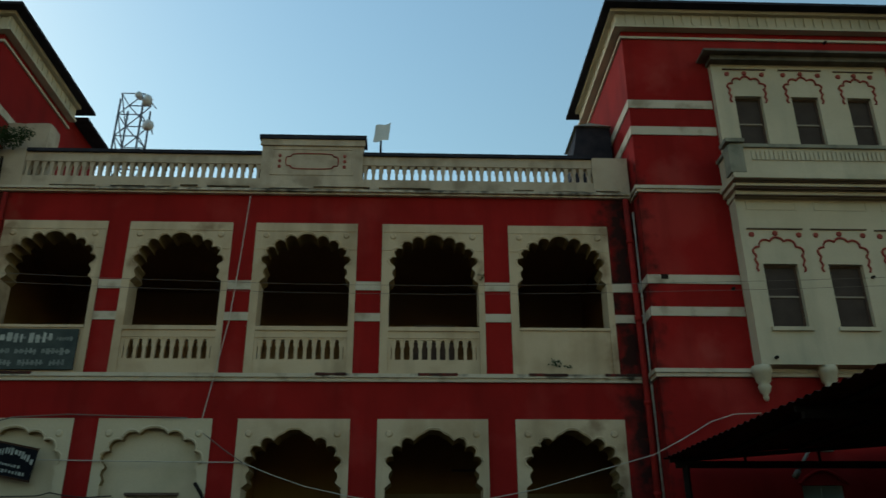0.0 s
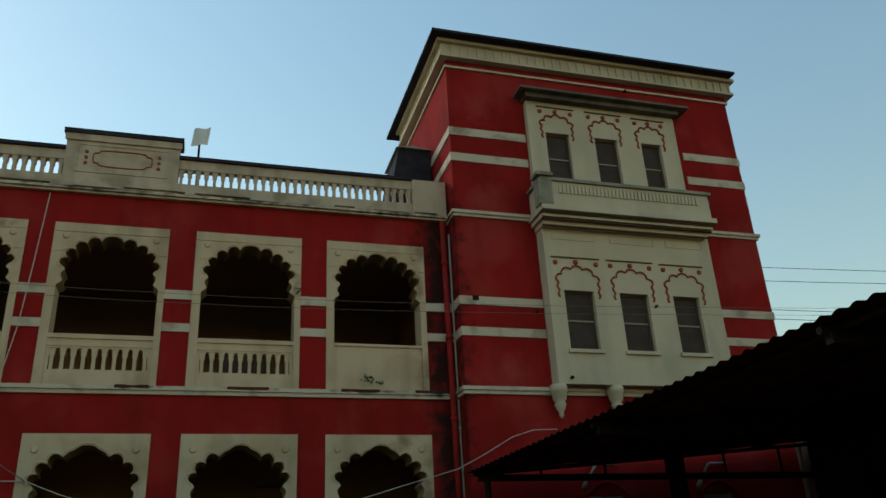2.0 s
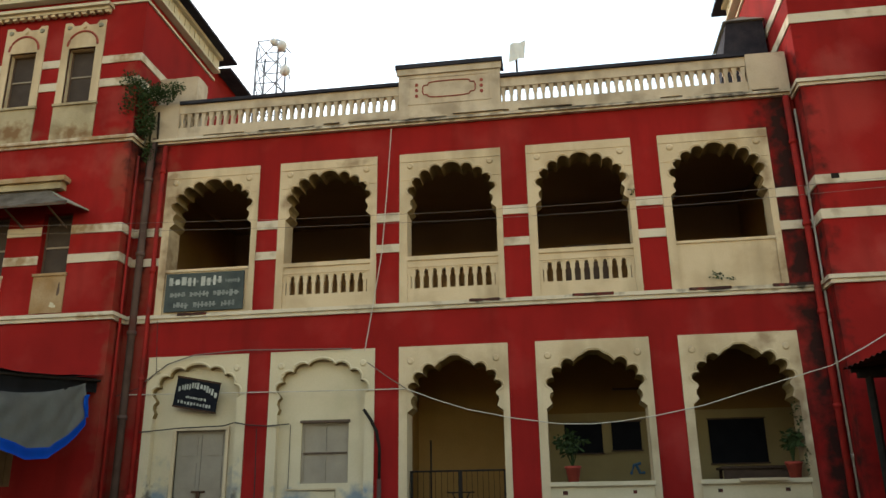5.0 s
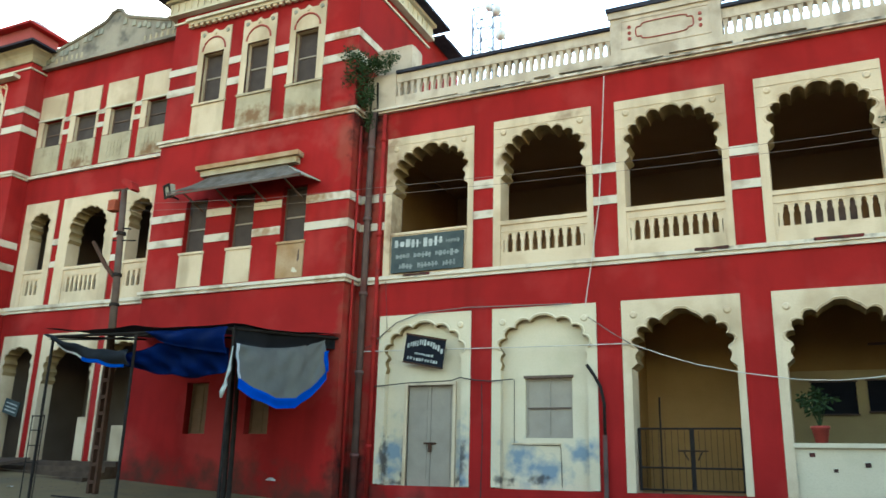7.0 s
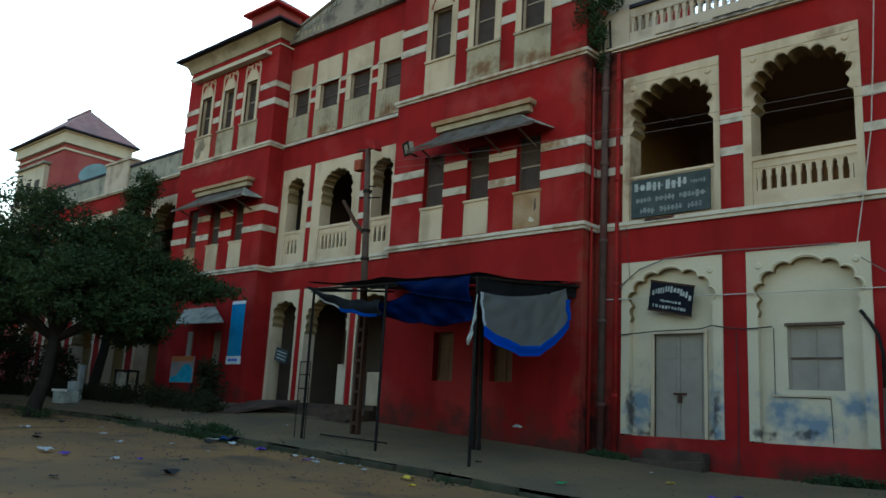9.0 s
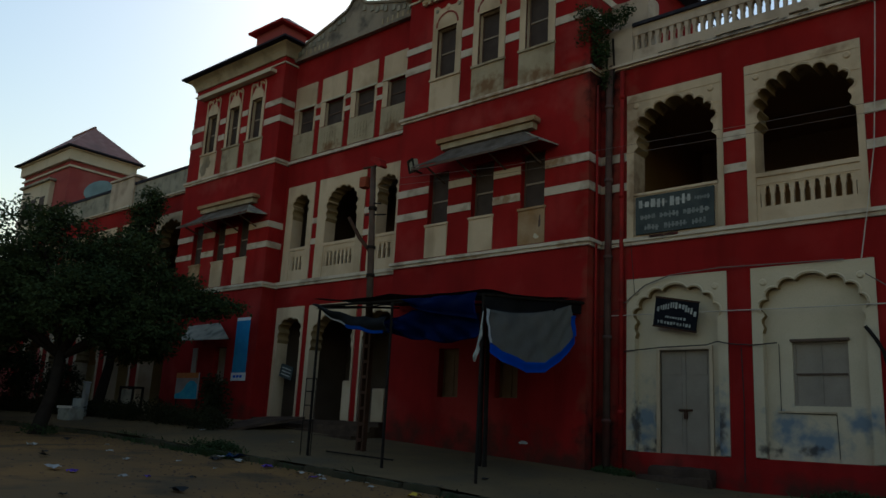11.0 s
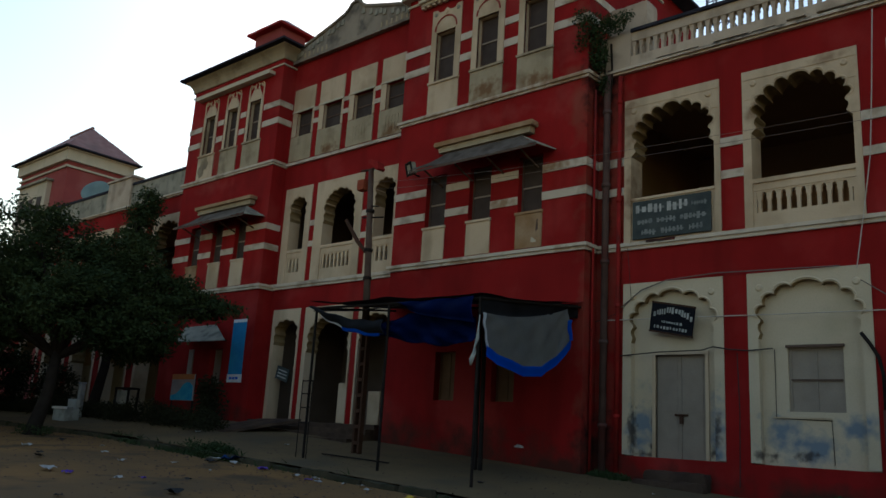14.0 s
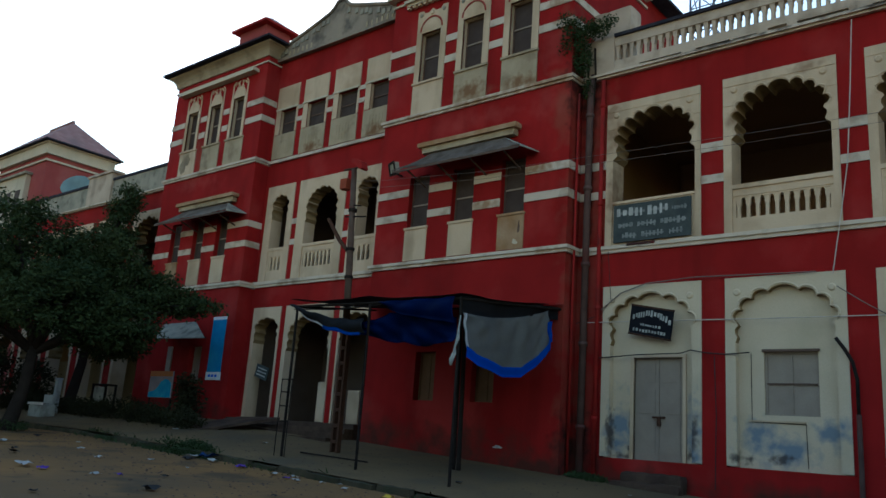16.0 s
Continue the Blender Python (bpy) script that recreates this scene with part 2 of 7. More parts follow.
STEP = paint("worn_step_stone", (0.05, 0.034, 0.026), (0.1, 0.068, 0.045), 2.0, bump=0.6, stain=(0.04, 0.03, 0.02), amount=0.6, stain_scale=3.0)
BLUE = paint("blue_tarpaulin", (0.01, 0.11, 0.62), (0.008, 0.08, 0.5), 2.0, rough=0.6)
# darker copy of the blue, with the stall roof's shade put into it
SHADEDBLUE = paint("shade_darkened_blue_tarpaulin", (0.003, 0.016, 0.11), (0.002, 0.008, 0.05), 2.0, rough=0.6)
DRUM = paint("pale_dish_drum", (0.66, 0.68, 0.7), (0.58, 0.6, 0.62), 2.0, rough=0.6)
GREYTARP = paint("grey_tarpaulin", (0.24, 0.24, 0.22), (0.19, 0.19, 0.18), 2.0, rough=0.6)
BLACKTARP = paint("black_tarpaulin", (0.018, 0.018, 0.02), (0.03, 0.03, 0.032), 2.0, rough=0.6)
LEAF = paint("tree_leaf", (0.028, 0.044, 0.018), (0.046, 0.062, 0.022), 0.6, rough=0.85, bump=0)
WEED = paint("fig_leaf", (0.03, 0.05, 0.02), (0.045, 0.066, 0.025), 3.0, rough=0.8, bump=0)
BARK = paint("tree_bark", (0.028, 0.022, 0.017), (0.018, 0.014, 0.011), 5.0, bump=0.6)
SLATE = paint("slate_sign_board", (0.045, 0.055, 0.055), (0.075, 0.085, 0.08), 3.0)
LETTER = paint("chalk_white_lettering", (0.46, 0.46, 0.42), (0.24, 0.25, 0.23), 7.0, bump=0)
DIMLETTER = paint("worn_white_lettering", (0.24, 0.25, 0.23), (0.12, 0.13, 0.125), 8.0, bump=0)
SOOT = paint("sooty_hood_plaster", (0.16, 0.14, 0.11), (0.09, 0.08, 0.065), 1.5, bump=0.4, stain=(0.05, 0.045, 0.038), amount=0.7, stain_scale=1.6, streak=(0.26, 0.22, 0.16), streaks=0.4)
# black tin with the red wall's bounce light put into its colour
SHEDTIN = paint("red_bounce_black_tin", (0.055, 0.022, 0.017), (0.03, 0.014, 0.011), 1.5, rough=0.9, stain=(0.012, 0.01, 0.01), amount=0.7, stain_scale=0.8)
SHUTTER = paint("brown_wood_shutter", (0.2, 0.12, 0.065), (0.15, 0.09, 0.05), 3.0, streak=(0.1, 0.06, 0.035))
# paler red and greyer tile: the far tower's haze is put into both
FADED_HAZED = paint("faded_hazed_red_wash", (0.3, 0.075, 0.066), (0.24, 0.055, 0.05), 0.8, stain=(0.34, 0.13, 0.11), amount=0.5)
GREYED_HAZED_TILE = paint("greyed_hazed_clay_tile", (0.3, 0.18, 0.16), (0.24, 0.13, 0.115), 3.0, bump=0.4, stain=(0.16, 0.12, 0.11), amount=0.5)
# leaf colour lowered to hold the shade under the trees
HEDGE = paint("shade_darkened_hedge_leaf", (0.024, 0.026, 0.014), (0.034, 0.036, 0.016), 2.0, rough=0.9, bump=0)
NAVY = paint("black_name_board", (0.01, 0.011, 0.015), (0.016, 0.016, 0.02), 3.0, rough=0.85)
POT = paint("red_plastic_pot", (0.28, 0.05, 0.035), (0.22, 0.04, 0.03), 5.0, rough=0.5)
PINK = paint("faded_red_line", (0.3, 0.07, 0.055), (0.24, 0.06, 0.045), 5.0)
STEEL = paint("pale_lattice_steel", (0.2, 0.22, 0.27), (0.14, 0.155, 0.2), 2.0, rough=0.6)
SCRAWL = paint("blue_wall_scrawl", (0.06, 0.15, 0.3), (0.12, 0.2, 0.3), 6.0)
DISH = paint("grey_green_dish", (0.2, 0.27, 0.25), (0.15, 0.2, 0.19), 2.0)
CLOTH = paint("white_flag_cloth", (0.72, 0.72, 0.7), (0.62, 0.62, 0.6), 4.0)


# ---- mesh helpers ----
def box(bm, x0, x1, y0, y1, z0, z1):
    v = [bm.verts.new((x, y, z)) for x in (x0, x1) for y in (y0, y1) for z in (z0, z1)]
    for f in ((0, 1, 3, 2), (4, 6, 7, 5), (0, 4, 5, 1), (2, 3, 7, 6), (0, 2, 6, 4), (1, 5, 7, 3)):
        bm.faces.new([v[i] for i in f])


def prism(bm, pts, y0, y1):
    """A flat outline in x and z, given depth in y."""
    a = [bm.verts.new((x, y0, z)) for x, z in pts]
    b = [bm.verts.new((x, y1, z)) for x, z in pts]
    bm.faces.new(a)
    bm.faces.new(b[::-1])
    for i in range(len(pts)):
        j = (i + 1) % len(pts)
        bm.faces.new((a[i], b[i], b[j], a[j]))


def tube(bm, pts, r, n=8):
    rings = []
    pts = [Vector(p) for p in pts]
    for i, p in enumerate(pts):
        d = (pts[min(i + 1, len(pts) - 1)] - pts[max(i - 1, 0)]).normalized()
        side = d.cross(Vector((0, 0, 1)) if abs(d.z) < 0.9 else Vector((1, 0, 0))).normalized()
        up = side.cross(d)
        rr = r[i] if isinstance(r, (list, tuple)) else r
        rings.append([bm.verts.new(p + rr * (math.cos(k * 2 * math.pi / n) * side + math.sin(k * 2 * math.pi / n) * up)) for k in range(n)])
    for a, b in zip(rings, rings[1:]):
        for k in range(n):
            bm.faces.new((a[k], a[(k + 1) % n], b[(k + 1) % n], b[k]))
    bm.faces.new(rings[0][::-1])
    bm.faces.new(rings[-1])


def lathe(bm, profile, cx, cy, n=16):
    rings = [[bm.verts.new((cx + r * math.cos(k * 2 * math.pi / n), cy + r * math.sin(k * 2 * math.pi / n), z)) for k in range(n)]
             for r, z in profile]
    for a, b in zip(rings, rings[1:]):
        for k in range(n):
            bm.faces.new((a[k], a[(k + 1) % n], b[(k + 1) % n], b[k]))
    bm.faces.new(rings[0][::-1])
    bm.faces.new(rings[-1])


def sag(a, b, drop, n=12):
    a, b = Vector(a), Vector(b)
    return [a.lerp(b, i / n) - Vector((0, 0, drop * 4 * (i / n) * (1 - i / n))) for i in range(n + 1)]


def to_mesh(name, bm, material, smooth=False):
    bmesh.ops.recalc_face_normals(bm, faces=bm.faces[:])
    me = bpy.data.meshes.new(name)
    bm.to_mesh(me)
    bm.free()
    me.materials.append(material)
    if smooth:
        me.polygons.foreach_set("use_smooth", [True] * len(me.polygons))
    return me


def thing(name, at, label, category, group="", kind=""):
    e = new(name)
    e.empty_display_size = 0.3
    e.matrix_basis = Matrix.Translation(at)
    return tagged(e, label, category, group, kind)


def base_of(ob):
    m = ob.matrix_basis.copy()
    while ob.parent:
        m = ob.parent.matrix_basis @ ob.matrix_parent_inverse @ m
        ob = ob.parent
    return m


def part(name, bm, material, parent, label="", smooth=False):
    return piece(name, to_mesh(name, bm, material, smooth), parent, Matrix(), label)


def piece(name, me, parent, m, label=""):
    """A part on mesh data that may be shared, at the pose m in the world."""
    ob = new(name, me)
    ob.parent = parent
    ob.matrix_parent_inverse = base_of(parent).inverted()
    ob.matrix_basis = m
    return tagged(ob, label)


def solo(name, bm, material, label, category, kind="", group="", smooth=False):
    return tagged(new(name, to_mesh(name, bm, material, smooth)), label, category, group, kind)


def boxes(*bs):
    bm = bmesh.new()
    for b in bs:
        box(bm, *b)
    return bm


def rough_box(x0, x1, y0, y1, z0, z1, seed, amount=0.02, step=0.12):
    """A stone block with worn, uneven faces and rounded arrises."""
    bm = bmesh.new()
    n = [max(2, min(14, round(d / step))) for d in (x1 - x0, y1 - y0, z1 - z0)]
    seen = {}

    def vert(i, j, k):
        if (i, j, k) not in seen:
            p = Vector((x0 + (x1 - x0) * i / n[0], y0 + (y1 - y0) * j / n[1], z0 + (z1 - z0) * k / n[2]))
            on = (i in (0, n[0])) + (j in (0, n[1])) + (k in (0, n[2]))
            c = Vector(((x0 + x1) / 2, (y0 + y1) / 2, (z0 + z1) / 2))
            wear = amount * (noise.noise(p * 5 + Vector((seed, 0, 0))) + (0.0, 0.0, 0.7, 1.2)[on])
            seen[(i, j, k)] = bm.verts.new(p + (c - p).normalized() * wear)
        return seen[(i, j, k)]
    for a, b, c in ((0, 1, 2), (1, 2, 0), (0, 2, 1)):
        for i in range(n[a]):
            for j in range(n[b]):
                for e in (0, n[c]):
                    q = []
                    for di, dj in ((0, 0), (1, 0), (1, 1), (0, 1)):
                        w = [0, 0, 0]
                        w[a], w[b], w[c] = i + di, j + dj, e
                        q.append(vert(*w))
                    bm.faces.new(q)
    return bm


# ---- ground ----
def base_z(x):
    return float(np.interp(x, (-60, -22, -17.5, -12, -6, -3, 10), (1.62, 1.6, 1.46, 1.17, 0.8, 0.62, 0.6)))


def kerb_z(x):
    return float(np.interp(x, (-60, -30, -17.6, -10, -6, -4, 0, 10), (1.3, 1.15, 0.97, 0.66, 0.48, 0.36, 0.28, 0.28)))


KERB_Y = -5.0


def yard_z(x, y):
    far = float(np.interp(x, (-60, -20, -5, 5, 40), (0.9, 0.45, 0.1, 0.0, 0.0)))
    k = min(1.0, max(0.0, (KERB_Y - y) / 11.0))
    return (kerb_z(x) - 0.13) * (1 - k) + far * k + 0.03 * noise.noise((x * 0.5, y * 0.5, 0))


def ground_z(x, y):
    if y < KERB_Y:
        return yard_z(x, y)
    k = min(1.0, max(0.0, (y - KERB_Y) / 4.4))
    return kerb_z(x) * (1 - k) + base_z(x) * k


def sheet(xs, ys, zf):
    bm = bmesh.new()
    grid = [[bm.verts.new((x, y, zf(x, y))) for y in ys] for x in xs]
    for i in range(len(xs) - 1):
        for j in range(len(ys) - 1):
            bm.faces.new((grid[i][j], grid[i + 1][j], grid[i + 1][j + 1], grid[i][j + 1]))
    return bm


xs = [-900, -300, -120, -80, -60] + [-50 + 0.6 * i for i in range(134)] + [31, 34, 40, 60, 120, 300, 900]
ys = [-900, -300, -120, -60, -40, -30] + [-25 + 0.5 * i for i in range(40)] + [-5.01, -4.85, -4.0, -2.0, 0.5]
ground = solo("ground", sheet(xs, ys, yard_z), DIRT, "bare sandy dirt yard with scattered litter", "ground", "structure", smooth=True)
far_ground = solo("ground_behind", sheet([-900, -300, -120, -60, -40, -22, -17.5, -12, -6, -3, 10, 31, 120, 900], [6.9, 20, 60, 200, 900], lambda x, y: base_z(x)), DIRT,
                  "bare dirt behind the building", "ground", "structure")
pavement = solo("pavement", sheet([-60 + 0.6 * i for i in range(152)], [-5.0, -4.6, -4, -3.4, -2.8, -2.2, -1.6, -1.0, -0.6, 0.4, 7.0],
                lambda x, y: ground_z(x, y) + (0.02 * noise.noise((x, y, 3)) if -4.7 < y < -0.7 else 0)), PAVE,
                "dusty trodden pavement strip along the facade", "pavement", "structure", smooth=True)

# plain unseen block added behind the viewer to cut low sky light
opposite = tagged(new("wall_opposite", to_mesh("wall_opposite", boxes((-70, 45, -31.5, -31.0, -0.2, 6.6), (-70, 45, -31.6, -30.9, 6.6, 6.8)), WORN)), "plain wall added out of view to hold back low sky light", "wall", "", "structure")

# ---- facade pieces ----
def foil(xc, zs, a, b, n, bump, steps=8, mid=2.3):
    """The scalloped line of a cusped arch, from its left spring to its right one."""
    pts = []
    w = [0.85 if n == 7 else 1.0] * n
    w[n // 2] = mid if n == 7 else 1.55 if n == 9 else 1.0
    cut = [0.0]
    for v in w:
        cut.append(cut[-1] + v / sum(w))
    for k in range(n):
        t0, t1 = math.pi * (1 - cut[k]), math.pi * (1 - cut[k + 1])
        tm = (t0 + t1) / 2
        out = Vector((math.cos(tm) * b, math.sin(tm) * a)).normalized()
        for s in range(steps):
            u = s / steps
            t = t0 + (t1 - t0) * u
            pts.append(Vector((xc + a * math.cos(t), zs + b * math.sin(t))) + out * (bump * math.sin(math.pi * u) ** 0.55 + (0.045 if n == 7 and mid > 2 and k == 3 and 0.3 < u < 0.7 else 0)))
    pts.append(Vector((xc + a, zs)))
    return [(p.x, p.y) for p in pts]


def arch_sides(x0, x1, z0, z1, ol, orr, zs, a, b, n, bump, mid=2.3):
    """The two halves of a panel with a cusped arch cut through it."""
    xc = (ol + orr) / 2
    line = foil(xc, zs, a, b, n, bump, 8, mid)
    top = max(line, key=lambda p: p[1])
    half = len(line) // 2
    bl, br = xc - a, xc + a
    left = [(x0, z0), (ol, z0), (ol, zs - 0.4), (bl + 0.01, zs - 0.3), (bl - 0.035, zs - 0.2), (bl - 0.03, zs - 0.13), (bl + 0.03, zs - 0.06)] + line[:half + 1] + [(line[half][0], z1), (x0, z1)]
    right = [(line[half][0], z1)] + line[half:] + [(br - 0.03, zs - 0.06), (br + 0.03, zs - 0.13), (br + 0.035, zs - 0.2), (br - 0.01, zs - 0.3), (orr, zs - 0.4), (orr, z0), (x1, z0), (x1, z1)]
    return left, right


def arch_panel(parent, x0, x1, z0, z1, ol, orr, zs, a, b, n, y0, y1, mat=CREAM, bump=0.07, bosses=True, label="", rim=0.02, mid=2.3):
    bm = bmesh.new()
    for side in arch_sides(x0, x1, z0, z1, ol, orr, zs, a, b, n, bump, mid):
        prism(bm, side, y0, y1)
    p = part("arch_panel", bm, mat, parent, label)
    # scallop undersides take a darker ochre with their shade put into it
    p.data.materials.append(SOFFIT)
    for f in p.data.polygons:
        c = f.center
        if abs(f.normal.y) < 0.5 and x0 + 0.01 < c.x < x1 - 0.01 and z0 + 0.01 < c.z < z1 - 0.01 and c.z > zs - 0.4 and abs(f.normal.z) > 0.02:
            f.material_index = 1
    # raised rim that follows the scallops
    bm = bmesh.new()
    tube(bm, [(x, y0, z) for x, z in foil((ol + orr) / 2, zs, a + 0.035, b + 0.035, n, bump, 8, mid)], rim, 5)
    part("arch_rim", bm, mat, p)
    if bosses:
        for bx in (x0 + 0.24, x1 - 0.24):
            bm = bmesh.new()
            tube(bm, [(bx, y0 + 0.01, z1 - 0.3), (bx, y0 - 0.03, z1 - 0.3)], [0.085, 0.05], 12)
            part("boss", bm, mat, p)
    return p


BALUSTERS = {}


def baluster_mesh(h, w, depth, mat):
    """A flat cut baluster: broad head and foot, slender waist; two together leave a bottle-shaped gap."""
    key = (round(h, 3), round(w, 3), mat.name)
    if key not in BALUSTERS:
        bm = bmesh.new()
        g = w / 2
        right = [(g * 0.36, 0), (g * 0.33, h * 0.6), (g * 0.52, h * 0.68), (g * 0.56, h * 0.74), (g * 0.48, h * 0.8), (g * 0.58, h * 0.92), (g * 0.8, h)]
        prism(bm, [(-x, z) for x, z in right[::-1]][::1] + right, -depth / 2, depth / 2)
        BALUSTERS[key] = to_mesh("baluster", bm, mat)
    return BALUSTERS[key]


def baluster_row(parent, x0, x1, y, z0, z1, pitch, depth=0.1, mat=CREAM):
    count = max(1, round((x1 - x0) / pitch))
    step = (x1 - x0) / count
    me = baluster_mesh(z1 - z0, step, depth, mat)
    for i in range(count + 1):
        piece("baluster", me, parent, Matrix.Translation((x0 + i * step, y, z0)))


def railing(parent, x0, x1, y0, y1, z0, z1, slots=True):
    """A masonry parapet below an arch, pierced by slots."""
    if not slots:
        return part("parapet_panel", boxes((x0, x1, y0, y1, z0, z1 - 0.06), (x0 - 0.02, x1 + 0.02, y0 - 0.03, y1, z1 - 0.06, z1)), CREAM, parent)
    h = z1 - z0
    zb, zt = z0 + h * 0.31, z0 + h * 0.72
    sl, sr = x0 + 0.12, x1 - 0.12
    p = part("balustrade", boxes((x0, x1, y0, y1, z0, zb)), CREAM, parent)
    part("handrail", boxes((x0, x1, y0, y1, zt, z1 - 0.09)), CREAM, p)
    part("rail_cap", boxes((x0, x1, y0 - 0.03, y1, z1 - 0.09, z1)), CREAM, p)
    part("rail_fillet", boxes((x0, x1, y0 - 0.015, y0, zt + 0.04, zt + 0.07)), CREAM, p)
    for q0, q1 in ((x0, sl - 0.05), (sr + 0.05, x1)):
        part("end_pier", boxes((q0, q1, y0, y1, zb, zt)), CREAM, p)
    baluster_row(p, sl, sr, y0 + 0.045, zb, zt, 0.185, 0.07)
    return p


def window(parent, x0, x1, z0, z1, y, depth=0.14, glass=DARKGLASS, bar=GREYWOOD, rail=0.5, double=False, frame_mat=None):
    """A sash set back in its reveal: frame, pane and a middle rail. y is the wall's face."""
    w = 0.045
    f = part("window", boxes((x0, x0 + w, y + depth - 0.05, y + depth, z0, z1), (x1 - w, x1, y + depth - 0.05, y + depth, z0, z1),
                             (x0 + w, x1 - w, y + depth - 0.05, y + depth, z0, z0 + w), (x0 + w, x1 - w, y + depth - 0.05, y + depth, z1 - w, z1)), frame_mat or (MUNTIN if glass is DARKGLASS else bar), parent)
    zm = z0 + (z1 - z0) * rail
    part("pane", boxes((x0 + w, x1 - w, y + depth - 0.025, y + depth - 0.01, z0 + w, z1 - w)), glass, f)
    part("middle_rail", boxes((x0 + w, x1 - w, y + depth - 0.05, y + depth - 0.027, zm - 0.02, zm + 0.02)), bar, f)
    if double:
        xm = (x0 + x1) / 2
        part("meeting_stile", boxes((xm - 0.015, xm + 0.015, y + depth - 0.045, y + depth - 0.026, z0 + w, z1 - w)), bar, f)
    return f


def wall_with_holes(parent, x0, x1, y0, y1, z0, z1, holes, mat, name="wall", label=""):
    """A wall cut by upright rectangles (hx0, hx1, hz0, hz1), made of blocks that share no faces in view."""
    xs_ = sorted({x0, x1, *[round(v, 4) for h in holes for v in h[:2]]})
    zs_ = sorted({z0, z1, *[round(v, 4) for h in holes for v in h[2:]]})
    bm = bmesh.new()
    seen = {}

    def vert(x, y, z):
        k = (round(x, 4), round(y, 4), round(z, 4))
        if k not in seen:
            seen[k] = bm.verts.new((x, y, z))
        return seen[k]

    def solid(i, j):
        if not (0 <= i < len(xs_) - 1 and 0 <= j < len(zs_) - 1):
            return False
        mx, mz = (xs_[i] + xs_[i + 1]) / 2, (zs_[j] + zs_[j + 1]) / 2
        return not any(h[0] < mx < h[1] and h[2] < mz < h[3] for h in holes)
    for i in range(len(xs_) - 1):
        for j in range(len(zs_) - 1):
            if not solid(i, j):
                continue
            a, b, c, d = xs_[i], xs_[i + 1], zs_[j], zs_[j + 1]
            for y in (y0, y1):
                bm.faces.new([vert(a, y, c), vert(b, y, c), vert(b, y, d), vert(a, y, d)])
            for di, dj, p, q in ((-1, 0, (a, c), (a, d)), (1, 0, (b, c), (b, d)), (0, -1, (a, c), (b, c)), (0, 1, (a, d), (b, d))):
                if not solid(i + di, j + dj):
                    bm.faces.new([vert(p[0], y0, p[1]), vert(q[0], y0, q[1]), vert(q[0], y1, q[1]), vert(p[0], y1, p[1])])
    return part(name, bm, mat, parent, label)


def cusp_line(parent, x0, x1, z, y, mat=PINK):
    """The raised red cusped line over a window, with three bosses and a thin strip above."""
    xc, a = (x0 + x1) / 2, (x1 - x0) / 2
    bm = bmesh.new()
    tube(bm, [(px, y - 0.01, pz) for px, pz in foil(xc, z, a, a * 0.72, 5, 0.075, 6)], 0.026, 5)
    for s in (-1, 1):
        tube(bm, [(xc + s * a, y - 0.01, z), (xc + s * (a + 0.045), y - 0.01, z - 0.1), (xc + s * (a - 0.005), y - 0.01, z - 0.2), (xc + s * (a + 0.035), y - 0.01, z - 0.28), (xc + s * a, y - 0.01, z - 0.36)], 0.026, 5)
    hood = part("cusped_hood_line", bm, mat, parent, "faded red cusped line")
    for s, dz in ((-1, 0.14), (0, 0.17), (1, 0.14)):
        bm = bmesh.new()
        bx, bz = xc + s * a * 1.05, z + a * 0.72 + dz
        tube(bm, [(bx, y + 0.005, bz), (bx, y - 0.03, bz)], [0.065, 0.05], 10)
        part("red_boss", bm, mat, hood)
    part("hood_strip", boxes((x0 - 0.12, x1 + 0.12, y - 0.03, y, z + a * 0.72 + 0.26, z + a * 0.72 + 0.285)), MUNTIN, hood, "thin dark moulding")
    return hood


def crowned_surround(t, a, b, y):
    """The tower's window surround: cream frame with a notched crown, a plain round hood and corner bosses."""
    lft, rgt, c = a - 0.18, b + 0.2, (a + b) / 2
    bm = bmesh.new()
    crown = [(rgt, 13.2), (rgt - 0.17, 13.2), (rgt - 0.25, 13.1), (c + 0.12, 13.1), (c, 13.2), (c - 0.12, 13.1), (lft + 0.25, 13.1), (lft + 0.17, 13.2), (lft, 13.2)]
    prism(bm, [(lft, 10.98), (a, 10.98), (a, 12.48), (b, 12.48), (b, 10.98), (rgt, 10.98)] + crown, y - 0.03, y + 0.05)
    sur = part("window_surround", bm, CREAM, t)
    r = (b - a) / 2 + 0.04
    bm = bmesh.new()
    tube(bm, [(c + r * math.cos(math.pi * k / 16), y - 0.03, 12.54 + r * 1.0 * math.sin(math.pi * k / 16)) for k in range(17)], 0.03, 6)
    part("round_hood", bm, PINK, sur, "faded round hood line")
    for bx, bz in ((lft + 0.13, 13.06), (rgt - 0.13, 13.06), (c, 13.06)):
        bm = bmesh.new()
        tube(bm, [(bx, y - 0.025, bz), (bx, y - 0.06, bz)], [0.07, 0.05], 10)
        part("boss", bm, WORN if bx != c else CREAM, sur)
    return sur


